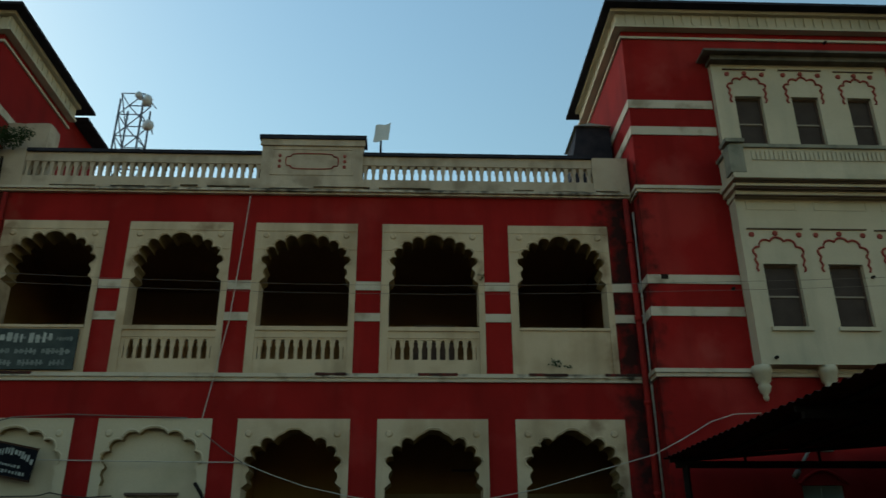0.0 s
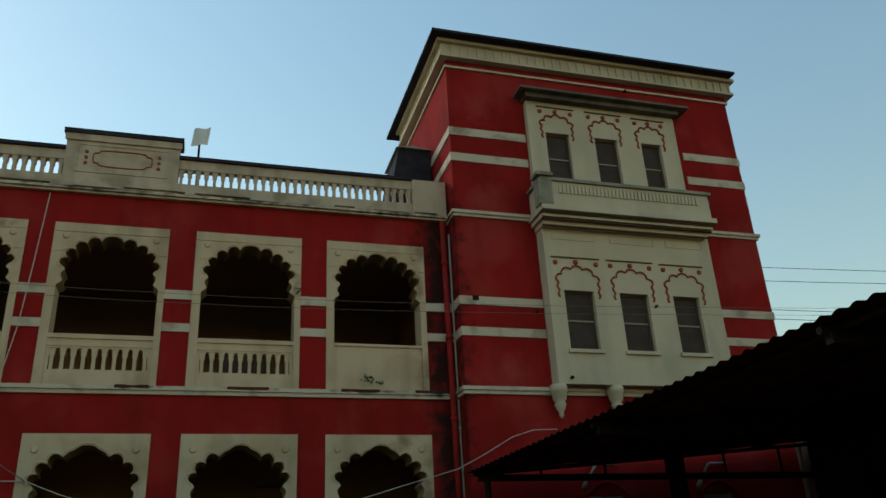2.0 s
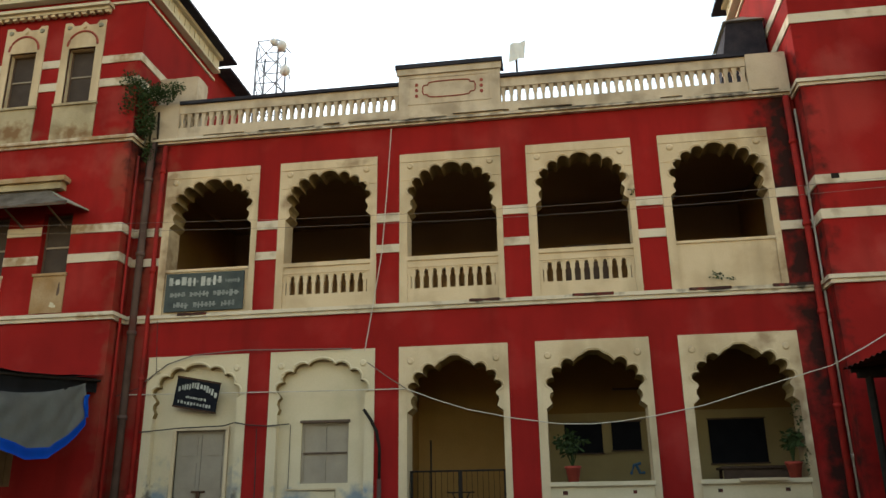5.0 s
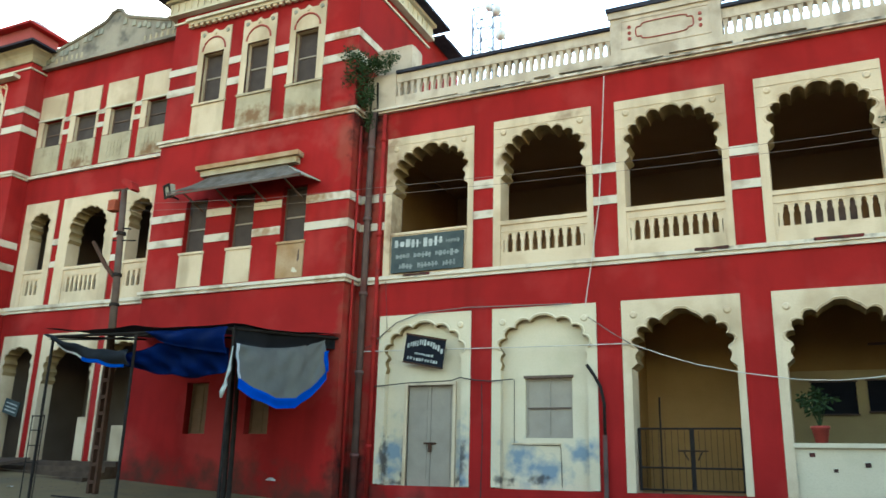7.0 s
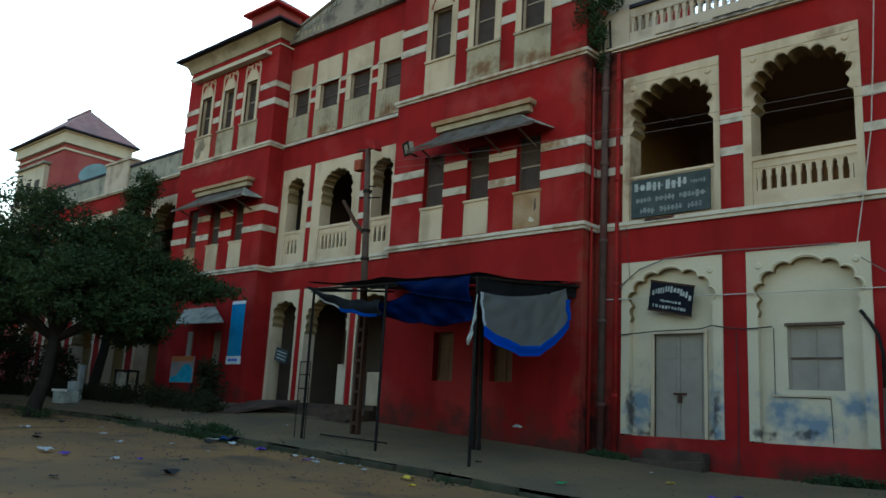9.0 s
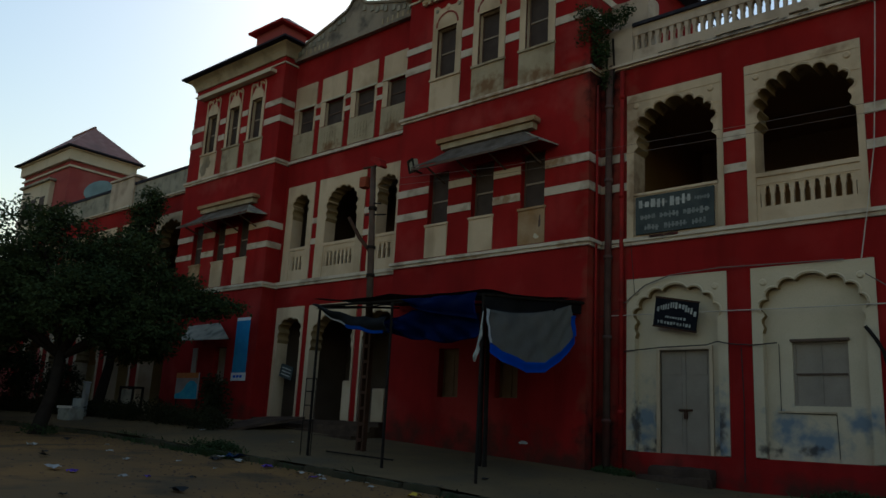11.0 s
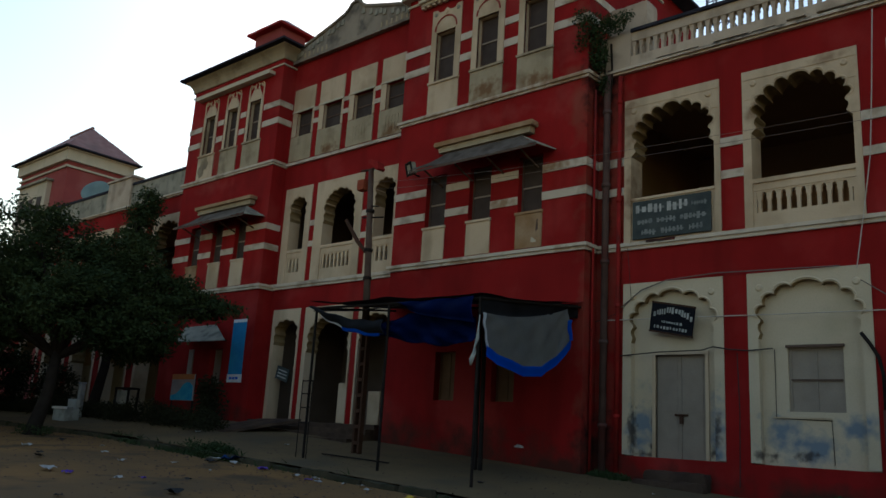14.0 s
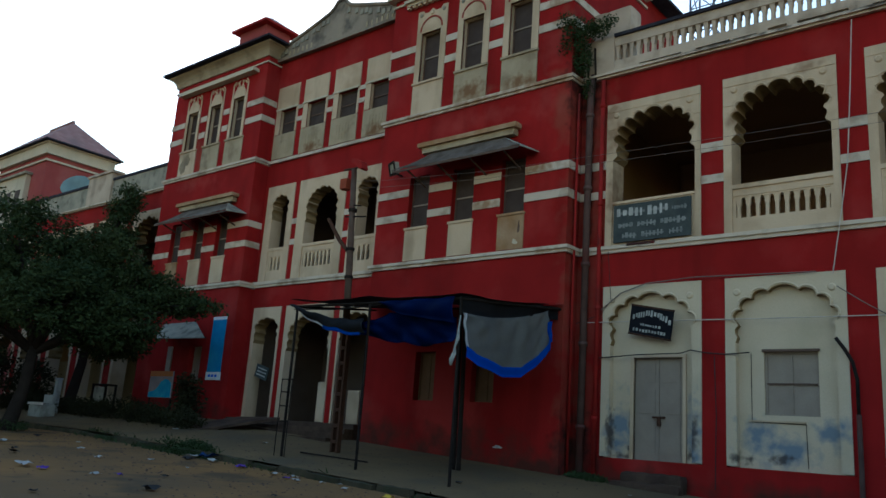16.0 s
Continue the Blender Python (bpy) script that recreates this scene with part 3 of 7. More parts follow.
def scrolled_surround(t, a, b, y):
    """A narrow cream frame with a pale blind arch and cream scrolls on the red wall above it."""
    lft, rgt, c = a - 0.13, b + 0.13, (a + b) / 2
    r = (b - a) / 2 + 0.03
    arch = [(c + r * math.cos(math.pi * k / 12), 12.5 + 0.4 * math.sin(math.pi * k / 12)) for k in range(13)]
    bm = bmesh.new()
    prism(bm, [(lft, 10.98), (a, 10.98), (a, 12.48), (b, 12.48), (b, 10.98), (rgt, 10.98), (rgt, 12.5)] + arch + [(lft, 12.5)], y - 0.03, y + 0.05)
    sur = part("window_surround", bm, CREAM, t)
    for s, edge in ((-1, lft), (1, rgt)):
        bm = bmesh.new()
        tube(bm, [(edge - s * 0.035, y - 0.01, 12.48), (edge - s * 0.03, y - 0.01, 13.0)], 0.032, 6)
        ring = [(c + s * (r * 0.62 + 0.1 * math.cos(q)), y - 0.012, 12.96 + 0.1 * math.sin(q)) for q in [0.5 * k for k in range(10)]]
        tube(bm, ring, 0.034, 6)
        tube(bm, [(c + s * 0.05, y - 0.012, 12.92), (c + s * 0.11, y - 0.012, 13.02), (c + s * 0.07, y - 0.012, 13.12)], 0.028, 6)
        tube(bm, [(edge - s * 0.03, y - 0.012, 13.02), (edge - s * 0.12, y - 0.012, 13.12)], 0.03, 6)
        part("scroll", bm, CREAM, sur, "cream plaster scroll")
    return sur


def hip_roof(parent, x0, x1, y0, y1, z, apex, mat=TILE):
    """A hipped roof with a dark eave board; the ridge runs along the longer side."""
    part("eave", boxes((x0, x1, y0, y1, z - 0.07, z)), SLAB, parent, "blackened overhanging eave slab")
    bm = bmesh.new()
    w, d = x1 - x0, y1 - y0
    cx, cy = (x0 + x1) / 2, (y0 + y1) / 2
    run = min(w, d) / 2
    r0, r1 = ((x0 + run, cy), (x1 - run, cy)) if w > d else ((cx, y0 + run), (cx, y1 - run))
    e = 0.05
    v = [bm.verts.new(p) for p in ((x0 + e, y0 + e, z), (x1 - e, y0 + e, z), (x1 - e, y1 - e, z), (x0 + e, y1 - e, z))]
    a, b = bm.verts.new((*r0, apex)), bm.verts.new((*r1, apex + 0.001))
    if w > d:
        for f in ((v[0], v[1], b, a), (v[1], v[2], b), (v[2], v[3], a, b), (v[3], v[0], a)):
            bm.faces.new(f)
    else:
        for f in ((v[0], v[1], a), (v[1], v[2], b, a), (v[2], v[3], b), (v[3], v[0], a, b)):
            bm.faces.new(f)
    bm.faces.new(v[::-1])
    roof = part("roof", bm, mat, parent, "hipped red clay tile roof")
    bm = bmesh.new()
    tube(bm, [(*r0, apex + 0.02), (*r1, apex + 0.02)], 0.09, 8)
    part("ridge_tile", bm, mat, roof)
    return roof


def mitred(bm, x0, x1, y0, y1, out, z0, z1):
    """A moulding that runs round the front and both flanks of a block."""
    box(bm, x0 - out, x1 + out, y0 - out, y0 + 0.004, z0, z1)
    box(bm, x0 - out, x0 + 0.004, y0 + 0.004, y1, z0, z1)
    box(bm, x1 - 0.004, x1 + out, y0 + 0.004, y1, z0, z1)


def courses(parent, x0, x1, y0, y1, items, mat=TRIM, name="string_course"):
    for out, z0, z1 in items:
        bm = bmesh.new()
        mitred(bm, x0, x1, y0, y1, out, z0, z1)
        part(name, bm, mat, parent)


def front_bands(parent, spans, y, levels, out=0.025, mat=TRIM):
    for x0, x1 in spans:
        for z0, z1 in levels:
            part("band", boxes((x0, x1, y - out, y + 0.05, z0, z1)), mat, parent)


# ---- central arcade wing ----
LEFTS = (-5.46, -2.73, 0.02, 2.81, 5.61)
PW = 2.24
WALL_D = 0.6


def arcade_wing(name, lefts, x0, x1, label, blind=(), full=True):
    w = thing(name, ((x0 + x1) / 2, 0, 0.6), label, "building")
    holes = []
    for i, xl in enumerate(lefts):
        holes += [(xl, xl + PW, 1.25, 4.92), (xl, xl + PW, 5.84, 9.26)]
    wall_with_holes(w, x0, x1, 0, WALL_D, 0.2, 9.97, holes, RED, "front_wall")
    part("back_wall", boxes((x0, x1, 6.2, 6.5, 0.2, 9.97)), RED, w)
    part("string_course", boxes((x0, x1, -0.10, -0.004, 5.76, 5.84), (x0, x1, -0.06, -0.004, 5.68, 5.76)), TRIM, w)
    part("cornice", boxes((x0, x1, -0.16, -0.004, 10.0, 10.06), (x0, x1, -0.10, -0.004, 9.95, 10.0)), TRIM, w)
    for xa, xb in ((x0, x0 + 0.2), (x1 - 0.2, x1)):
        part("gallery_end_wall", boxes((xa, xb, WALL_D, 5.2, 5.8, 9.5)), BROWNIN, w)
    part("upper_floor", boxes((x0, x1, WALL_D, 6.2, 5.45, 5.8)), OCHRE, w)
    # unseen dark slab added so the baluster slots look darker
    part("gallery_floor", boxes((x0 + 0.2, x1 - 0.2, WALL_D, 5.2, 5.804, 5.84)), STEP, w, "dark floor slab added to darken the gallery behind the slots")
    part("ground_floor", boxes((x0, x1, WALL_D, 6.2, 1.0, 1.25)), PALEIN, w)
    part("roof_terrace", boxes((x0, x1, 0.0, 6.5, 9.97, 10.05)), WORN, w)
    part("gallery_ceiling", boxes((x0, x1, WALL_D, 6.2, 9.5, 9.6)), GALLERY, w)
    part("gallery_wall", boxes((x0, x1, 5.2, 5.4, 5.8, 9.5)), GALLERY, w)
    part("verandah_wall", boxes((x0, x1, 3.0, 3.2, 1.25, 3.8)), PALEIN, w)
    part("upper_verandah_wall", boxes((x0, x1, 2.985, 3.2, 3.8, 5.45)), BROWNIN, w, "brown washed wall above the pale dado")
    edges = [x0] + [v for xl in lefts for v in (xl, xl + PW)] + [x1]
    for a, b in zip(edges[::2], edges[1::2]):
        for z0, z1 in ((6.99, 7.17), (7.69, 7.89)):
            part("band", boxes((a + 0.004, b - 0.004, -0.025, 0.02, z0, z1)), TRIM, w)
    for i, xl in enumerate(lefts):
        ol, orr = xl + 0.17, xl + PW - 0.13
        for fx0, fx1, fz in ((xl + 0.02, xl + PW - 0.02, 9.06), (xl + 0.02, xl + 0.32, 8.62), (xl + PW - 0.28, xl + PW - 0.02, 8.62)):
            part("panel_fillet", boxes((fx0, fx1, -0.042, -0.03, fz, fz + 0.016)), CREAM, w)
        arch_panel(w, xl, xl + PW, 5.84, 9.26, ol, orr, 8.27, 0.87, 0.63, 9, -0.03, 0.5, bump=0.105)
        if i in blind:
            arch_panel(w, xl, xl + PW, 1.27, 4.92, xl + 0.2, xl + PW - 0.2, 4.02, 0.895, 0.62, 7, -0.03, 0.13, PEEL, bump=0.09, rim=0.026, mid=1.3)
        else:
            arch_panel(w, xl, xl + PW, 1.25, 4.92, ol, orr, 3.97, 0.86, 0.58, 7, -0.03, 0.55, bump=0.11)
    return w


wing = arcade_wing("arcade_wing", LEFTS, -6.15, 8.5, "two-storey red and cream arcaded wing with cusped arches", blind=(0, 1))

# blind bays: boards behind the shallow arches, with the door and the window cut in
DOOR = (-4.75, -3.66, 1.25, 3.36)
WIN = (-2.04, -1.05, 2.25, 3.45)
for xl, h in ((LEFTS[0], DOOR), (LEFTS[1], WIN)):
    wall_with_holes(wing, xl + 0.02, xl + PW - 0.02, 0.13, 0.36, 1.25, 4.9, [h], PEEL, "blind_wall", "cream wash peeling to blue-grey near the foot")
x0, x1, z0, z1 = DOOR
frame_ = part("door_frame", boxes((x0 - 0.07, x0, 0.08, 0.22, z0, z1 + 0.07), (x1, x1 + 0.07, 0.08, 0.22, z0, z1 + 0.07), (x0, x1, 0.08, 0.22, z1, z1 + 0.07)), CREAM, wing)
for a, b in ((x0, (x0 + x1) / 2 - 0.005), ((x0 + x1) / 2 + 0.005, x1)):
    leaf = part("door_leaf", boxes((a, b, 0.18, 0.22, z0, z1)), GREYWOOD, wing, "grey painted plank door leaf, shut")
    for zz0, zz1 in ((1.4, 2.05), (2.2, 2.7), (2.85, 3.25)):
        part("door_panel", boxes((a + 0.08, b - 0.08, 0.168, 0.18, zz0, zz1)), GREYWOOD, leaf)
bm = bmesh.new()
xm = (x0 + x1) / 2
tube(bm, [(xm - 0.14, 0.15, 2.13), (xm + 0.14, 0.15, 2.13)], 0.022, 6)
box(bm, xm - 0.035, xm + 0.035, 0.13, 0.17, 1.95, 2.12)
part("latch", bm, RUST, leaf, "rusty bolt with padlock")
x0, x1, z0, z1 = WIN
part("window_ledge", boxes((x0 - 0.3, x1 - 0.25, 0.1, 0.13, z0 - 0.13, z0 - 0.1)), CREAM, wing)
part("window_head", boxes((x0 - 0.03, x1 + 0.03, 0.09, 0.13, z1, z1 + 0.05)), MUNTIN, wing)
window(wing, x0, x1, z0, z1, 0.13, 0.1, GREYWOOD, GREYWOOD, 0.5, True)
part("middle_bar", boxes((x0 + 0.04, x1 - 0.04, 0.17, 0.178, 2.83, 2.86)), MUNTIN, wing)

# parapets below the upper arches
for i, xl in enumerate(LEFTS):
    ol, orr = xl + 0.17, xl + PW - 0.13
    railing(wing, ol, orr, 0.0, 0.16, 5.84, 6.87, slots=i in (1, 2, 3))
# roof balustrade
def roof_rail(parent, x0, x1, solid=()):
    rail = part("roof_balustrade", boxes((x0, x1, -0.06, 0.16, 10.06, 10.36), (x0, x1, -0.04, 0.14, 10.74, 10.97)), PARAPET, parent, "weathered cream roof balustrade")
    part("coping", boxes((x0, x1, -0.1, 0.2, 10.97, 11.05)), SLAB, rail, "blackened coping")
    baluster_row(rail, x0 + 0.06, x1 - 0.06, 0.05, 10.36, 10.74, 0.178, 0.14, PARAPET)
roof_rail(wing, -5.3, -0.002)
roof_rail(wing, 2.322, 7.62)
part("parapet_end", boxes((7.62, 8.45, -0.08, 0.2, 10.06, 11.0)), PARAPET, wing)
part("parapet_end", boxes((-6.1, -5.3, -0.08, 0.2, 10.06, 11.0)), PARAPET, wing)
# name block in the middle of the parapet
block = part("parapet_block", boxes((0.0, 2.32, -0.08, 0.28, 10.06, 11.36)), PARAPET, wing, "raised parapet block with a cartouche")
part("block_plinth", boxes((-0.03, 2.35, -0.12, -0.08, 10.02, 10.3)), PARAPET, block)
part("block_head", boxes((-0.04, 2.36, -0.12, -0.08, 11.2, 11.36)), PARAPET, block)
for fr in ((0.22, 2.1, 10.44, 10.47), (0.22, 2.1, 11.1, 11.13), (0.22, 0.25, 10.47, 11.1), (2.07, 2.1, 10.47, 11.1)):
    part("block_fillet", boxes((fr[0], fr[1], -0.095, -0.08, fr[2], fr[3])), PARAPET, block)
part("block_coping", boxes((-0.07, 2.39, -0.16, 0.34, 11.36, 11.46)), SLAB, block)
bm = bmesh.new()
outline = []
for k in range(96):
    t = 2 * math.pi * k / 96
    c, s = math.cos(t), math.sin(t)
    ox = 0.6 * math.copysign(abs(c) ** 0.5, c)
    oz = 0.2 * math.copysign(abs(s) ** 0.6, s)
    outline.append((1.16 + ox, -0.09, 10.8 + (oz if abs(ox) < 0.48 else max(-0.12, min(0.12, oz)))))
tube(bm, outline + outline[:1], 0.014, 5)
part("cartouche_line", bm, PINK, block, "faded red cartouche outline")
for bx in (0.42, 1.9):
    for bz in (10.66, 10.8, 10.94):
        bm = bmesh.new()
        tube(bm, [(bx, -0.075, bz), (bx, -0.1, bz)], 0.04, 8)
        part("red_boss", bm, PINK, block)
rnd = random.Random(8)
x = -5.2
while x < 8.0:
    w = rnd.uniform(0.25, 1.3)
    if rnd.random() < 0.75:
        z = 10.1 + rnd.uniform(-0.01, 0.06)
        part("broken_moulding", boxes((x, x + w, -0.15 - rnd.uniform(0, 0.03), -0.062, z - 0.03, z + rnd.uniform(-0.012, 0.012))), PARAPET, wing)
    x += w + rnd.uniform(0.05, 0.5)
# ground-floor parapets in the two right-hand arches, and their rooms
for xl in LEFTS[3:]:
    part("sill_wall", boxes((xl + 0.17, xl + PW - 0.13, 0.02, 0.3, 1.25, 2.1), (xl + 0.15, xl + PW - 0.11, -0.04, 0.34, 2.1, 2.18)), PEEL, wing, "low cream wall with chipped plaster")
for b_ in ((2.3, 2.5, 0.61, 3.0, 1.25, 5.45), (-0.35, -0.1, 0.61, 3.0, 1.25, 5.45), (-0.1, 2.3, 2.94, 3.0, 1.25, 5.45)):
    part("verandah_partition", boxes(b_), OCHRE, wing, "ochre washed inner wall")


# ---- projecting towers ----
FRONT = -0.55
EAVE = 14.4


def tower_shell(name, x0, x1, y1, holes, label, eave, rise=1.0, over=0.5, depth=0.45):
    t = thing(name, ((x0 + x1) / 2, FRONT, 0.8), label, "building")
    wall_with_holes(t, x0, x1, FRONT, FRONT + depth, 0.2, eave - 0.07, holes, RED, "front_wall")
    part("side_wall", boxes((x0, x0 + 0.4, FRONT + depth, y1, 0.2, eave - 0.07)), RED, t)
    part("side_wall", boxes((x1 - 0.4, x1, FRONT + depth, y1, 0.2, eave - 0.07)), RED, t)
    part("back_wall", boxes((x0 + 0.4, x1 - 0.4, y1 - 0.4, y1, 0.2, eave - 0.07)), RED, t)
    for z0, z1 in ((5.4, 5.75), (9.6, 9.9), (eave - 0.3, eave - 0.08)):
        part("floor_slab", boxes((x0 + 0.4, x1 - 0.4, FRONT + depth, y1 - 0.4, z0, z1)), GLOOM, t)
    hip_roof(t, x0 - 0.45, x1 + over, FRONT - 0.5, y1 + 0.45, eave, eave + rise)
    courses(t, x0, x1, FRONT, y1, ((0.10, 5.76, 5.84), (0.06, 5.68, 5.76), (0.09, 9.94, 10.02), (0.05, 9.87, 9.94)))
    return t


def cornice(t, x0, x1, y1, eave):
    """A ribbed cornice under the eaves with a thin line below it."""
    courses(t, x0, x1, FRONT, y1, ((0.26, eave - 0.16, eave - 0.07), (0.14, eave - 0.5, eave - 0.16), (0.2, eave - 0.57, eave - 0.5), (0.05, eave - 0.8, eave - 0.74)), WHITE, "cornice")
    bm = bmesh.new()
    box(bm, -0.025, 0.025, -0.02, 0.02, eave - 0.48, eave - 0.18)
    me = to_mesh("cornice_rib", bm, WHITE)
    n = int((x1 - x0 + 0.2) / 0.23)
    rib = part("rib_course", boxes((x0 - 0.15, x1 + 0.15, FRONT - 0.15, FRONT - 0.142, eave - 0.495, eave - 0.165)), WHITE, t)
    for i in range(n + 1):
        piece("cornice_rib", me, rib, Matrix.Translation((x0 - 0.1 + (x1 - x0 + 0.2) * i / n, FRONT - 0.165, 0)))
    for i in range(int((y1 - FRONT) / 0.3)):
        for s, xx in ((1, x1 + 0.145), (-1, x0 - 0.145)):
            piece("cornice_rib", me, rib, pose(xx, FRONT + 0.15 + i * 0.3, 0, 0, 0, 90))


def coved_cornice(t, x0, x1, y1, eave):
    """A smooth hollow cornice that sweeps out to the eave slab, with a thin line below it."""
    prof = ((0.002, -0.5), (0.05, -0.5), (0.06, -0.46), (0.08, -0.38), (0.12, -0.29), (0.18, -0.21), (0.26, -0.15), (0.3, -0.13), (0.3, -0.075))
    bm = bmesh.new()
    rings = [[bm.verts.new(p) for p in ((x0 - o, y1, eave + d), (x0 - o, FRONT - o, eave + d), (x1 + o, FRONT - o, eave + d), (x1 + o, y1, eave + d))] for o, d in prof]
    for p, q in zip(rings[:-1], rings[1:]):
        for k in range(3):
            bm.faces.new((p[k], p[k + 1], q[k + 1], q[k]))
    part("cornice", bm, CREAMST, t, "smooth hollow cornice, greyed")
    courses(t, x0, x1, FRONT, y1, ((0.05, eave - 0.74, eave - 0.69),), WHITE, "cornice_line")


def sheet_awning(t, x0, x1, ztop, zlow, out):
    """A bent tin awning with one hipped end over a window row, under a stained plaster ledge."""
    y = FRONT
    bm = bmesh.new()
    th, nu, nv = 0.03, 40, 5
    tl, tr = x0 + 0.75, x1 - 0.95

    def skin(d):
        g = []
        for i in range(nu + 1):
            u = i / nu
            row = []
            for j in range(nv + 1):
                v = j / nv
                x = (tl + (tr - tl) * u) * (1 - v) + (x0 + (x1 - x0) * u) * v
                sag_ = 0.05 * math.sin(math.pi * v) + 0.045 * v * noise.noise((x * 0.9, 3.1, ztop)) + 0.012 * math.sin(x * 42) * (0.4 + 0.6 * v)
                row.append(bm.verts.new((x, y - 0.1 - (out - 0.1) * v + 0.04 * v * noise.noise((x * 1.3, 7.7, 0)), ztop + (zlow - ztop) * v - sag_ - d)))
            g.append(row)
        return g
    top, low = skin(0), skin(th)
    for g in (top, low):
        for i in range(nu):
            for j in range(nv):
                bm.faces.new((g[i][j], g[i + 1][j], g[i + 1][j + 1], g[i][j + 1]))
    for i in range(nu):
        bm.faces.new((top[i][nv], top[i + 1][nv], low[i + 1][nv], low[i][nv]))
        bm.faces.new((top[i][0], top[i + 1][0], low[i + 1][0], low[i][0]))
    for e in (0, nu):
        for j in range(nv):
            bm.faces.new((top[e][j], top[e][j + 1], low[e][j + 1], low[e][j]))
    a = part("awning", bm, SHEET, t, "bent grey tin awning over the windows")
    bm = bmesh.new()
    for d in (0.004, 0.03):
        p = [bm.verts.new(q) for q in ((tr, y - 0.1, ztop - d), (x1, y - out, zlow - 0.02 - d), (x1 + 0.02, y - 0.004, zlow + 0.08 - d))]
        bm.faces.new(p)
    v = bm.verts[:]
    for i, j in ((0, 1), (1, 2), (2, 0)):
        bm.faces.new((v[i], v[j], v[j + 3], v[i + 3]))
    part("awning_hip", bm, WORN, a, "paler folded end of the awning")
    part("awning_fascia", boxes((x0 + 0.02, x1 - 0.02, y - out - 0.012, y - out + 0.012, zlow - 0.085, zlow - 0.035)), MUNTIN, a)
    bm = rough_box(x0 + 0.35, x1 - 0.5, y - 0.28, y, ztop + 0.14, ztop + 0.26, 3.0, 0.02, 0.2)
    led = part("ledge", bm, TAN, t, "stained plaster ledge")
    part("ledge_bed", rough_box(x0 + 0.45, x1 - 0.6, y - 0.2, y, ztop - 0.02, ztop + 0.14, 5.0, 0.02, 0.2), CREAMST, led)
    for bx in np.linspace(x0 + 0.5, x1 - 0.5, 4):
        bm = bmesh.new()
        tube(bm, [(bx, y + 0.02, zlow - 0.3), (bx, y - out + 0.08, zlow - 0.06)], 0.025, 6)
        part("awning_strut", bm, MUNTIN, a)


def tower_front(t, wins, aw, x0, x1, eave, tan=(2,), crown=crowned_surround):
    """Two rows of three windows with cream panels, bands between, and the awning on the lower row."""
    for i, (a, b) in enumerate(wins):
        m = TAN if i in tan else CREAM
        # lower row
        window(t, a, b, 6.8, 8.2, FRONT, 0.2, DARKGLASS, GREYWOOD, 0.45)
        part("under_window_panel", boxes((a - 0.03, b + 0.03, FRONT - 0.03, FRONT + 0.2, 5.88, 6.72), (a - 0.05, b + 0.05, FRONT - 0.06, FRONT + 0.2, 6.72, 6.78)), m, t)
        # upper row
        window(t, a, b, 11.05, 12.48, FRONT, 0.2, DARKGLASS, GREYWOOD, 0.5)
        part("under_window_panel", boxes((a - 0.18, b + 0.2, FRONT - 0.03, FRONT + 0.06, 10.04, 10.92), (a - 0.2, b + 0.22, FRONT - 0.07, FRONT + 0.06, 10.92, 10.98)), CREAMST if i else CREAM, t)
        crown(t, a, b, FRONT)
        for q0, q1, q2, q3 in ((a - 0.004, a + 0.008, 11.05, 12.47), (b - 0.008, b + 0.004, 11.05, 12.47), (a + 0.008, b - 0.008, 12.462, 12.484)):
            part("window_reveal", boxes((q0, q1, FRONT + 0.052, FRONT + 0.15, q2, q3)), CREAM, t)
    gaps = [x0] + [v for a, b in wins for v in (a, b)] + [x1]
    front_bands(t, [(p + 0.01 if k else p - 0.025, q - 0.01 if k < 3 else q + 0.025) for k, (p, q) in enumerate(zip(gaps[::2], gaps[1::2]))], FRONT, ((7.0, 7.2), (7.68, 7.88)))
    gaps = [x0] + [v for a, b in wins for v in (a - 0.18, b + 0.2)] + [x1]
    front_bands(t, [(p + 0.01 if k else p - 0.025, q - 0.01 if k < 3 else q + 0.025) for k, (p, q) in enumerate(zip(gaps[::2], gaps[1::2]))], FRONT, ((11.35, 11.56), (11.98, 12.18)))
    sheet_awning(t, *aw)


def side_bands(t, x, y1, levels, s):
    for z0, z1 in levels:
        part("band", boxes((x - 0.004 if s > 0 else x - 0.025, x + 0.025 if s > 0 else x + 0.004, FRONT + 0.05, y1, z0, z1)), TRIM, t)


CW = ((-11.1, -10.4), (-9.6, -8.9), (-8.05, -7.35))
ch = [(a, b, z0, z1) for a, b in CW for z0, z1 in ((6.78, 8.2), (10.98, 12.48))] + [(-10.42, -9.76, 2.28, 3.48), (-8.62, -7.96, 2.28, 3.48)]
tower_c = tower_shell("stair_tower", -12.25, -6.15, 3.3, ch, "three-storey red tower with cream bands and awning", EAVE)
tower_front(tower_c, CW, (-11.05, -7.0, 8.76, 8.16, 0.8), -12.25, -6.15, EAVE)
side_bands(tower_c, -6.15, 0.0, ((7.0, 7.2), (7.68, 7.88)), 1)
side_bands(tower_c, -6.15, 1.0, ((11.35, 11.56), (11.98, 12.18)), 1)
cornice(tower_c, -12.25, -6.15, 3.3, EAVE)
part("rear_block", boxes((-12.0, -6.3, 3.3, 5.75, 0.2, 14.2)), RED, tower_c)
part("rear_eave", boxes((-12.4, -5.85, 3.76, 6.2, 14.2, 14.28)), SLAB, tower_c)
part("hood_cornice", boxes((-11.7, -7.0, FRONT - 0.24, FRONT, 13.5, 13.58), (-11.65, -7.05, FRONT - 0.16, FRONT, 13.42, 13.5)), WHITE, tower_c)
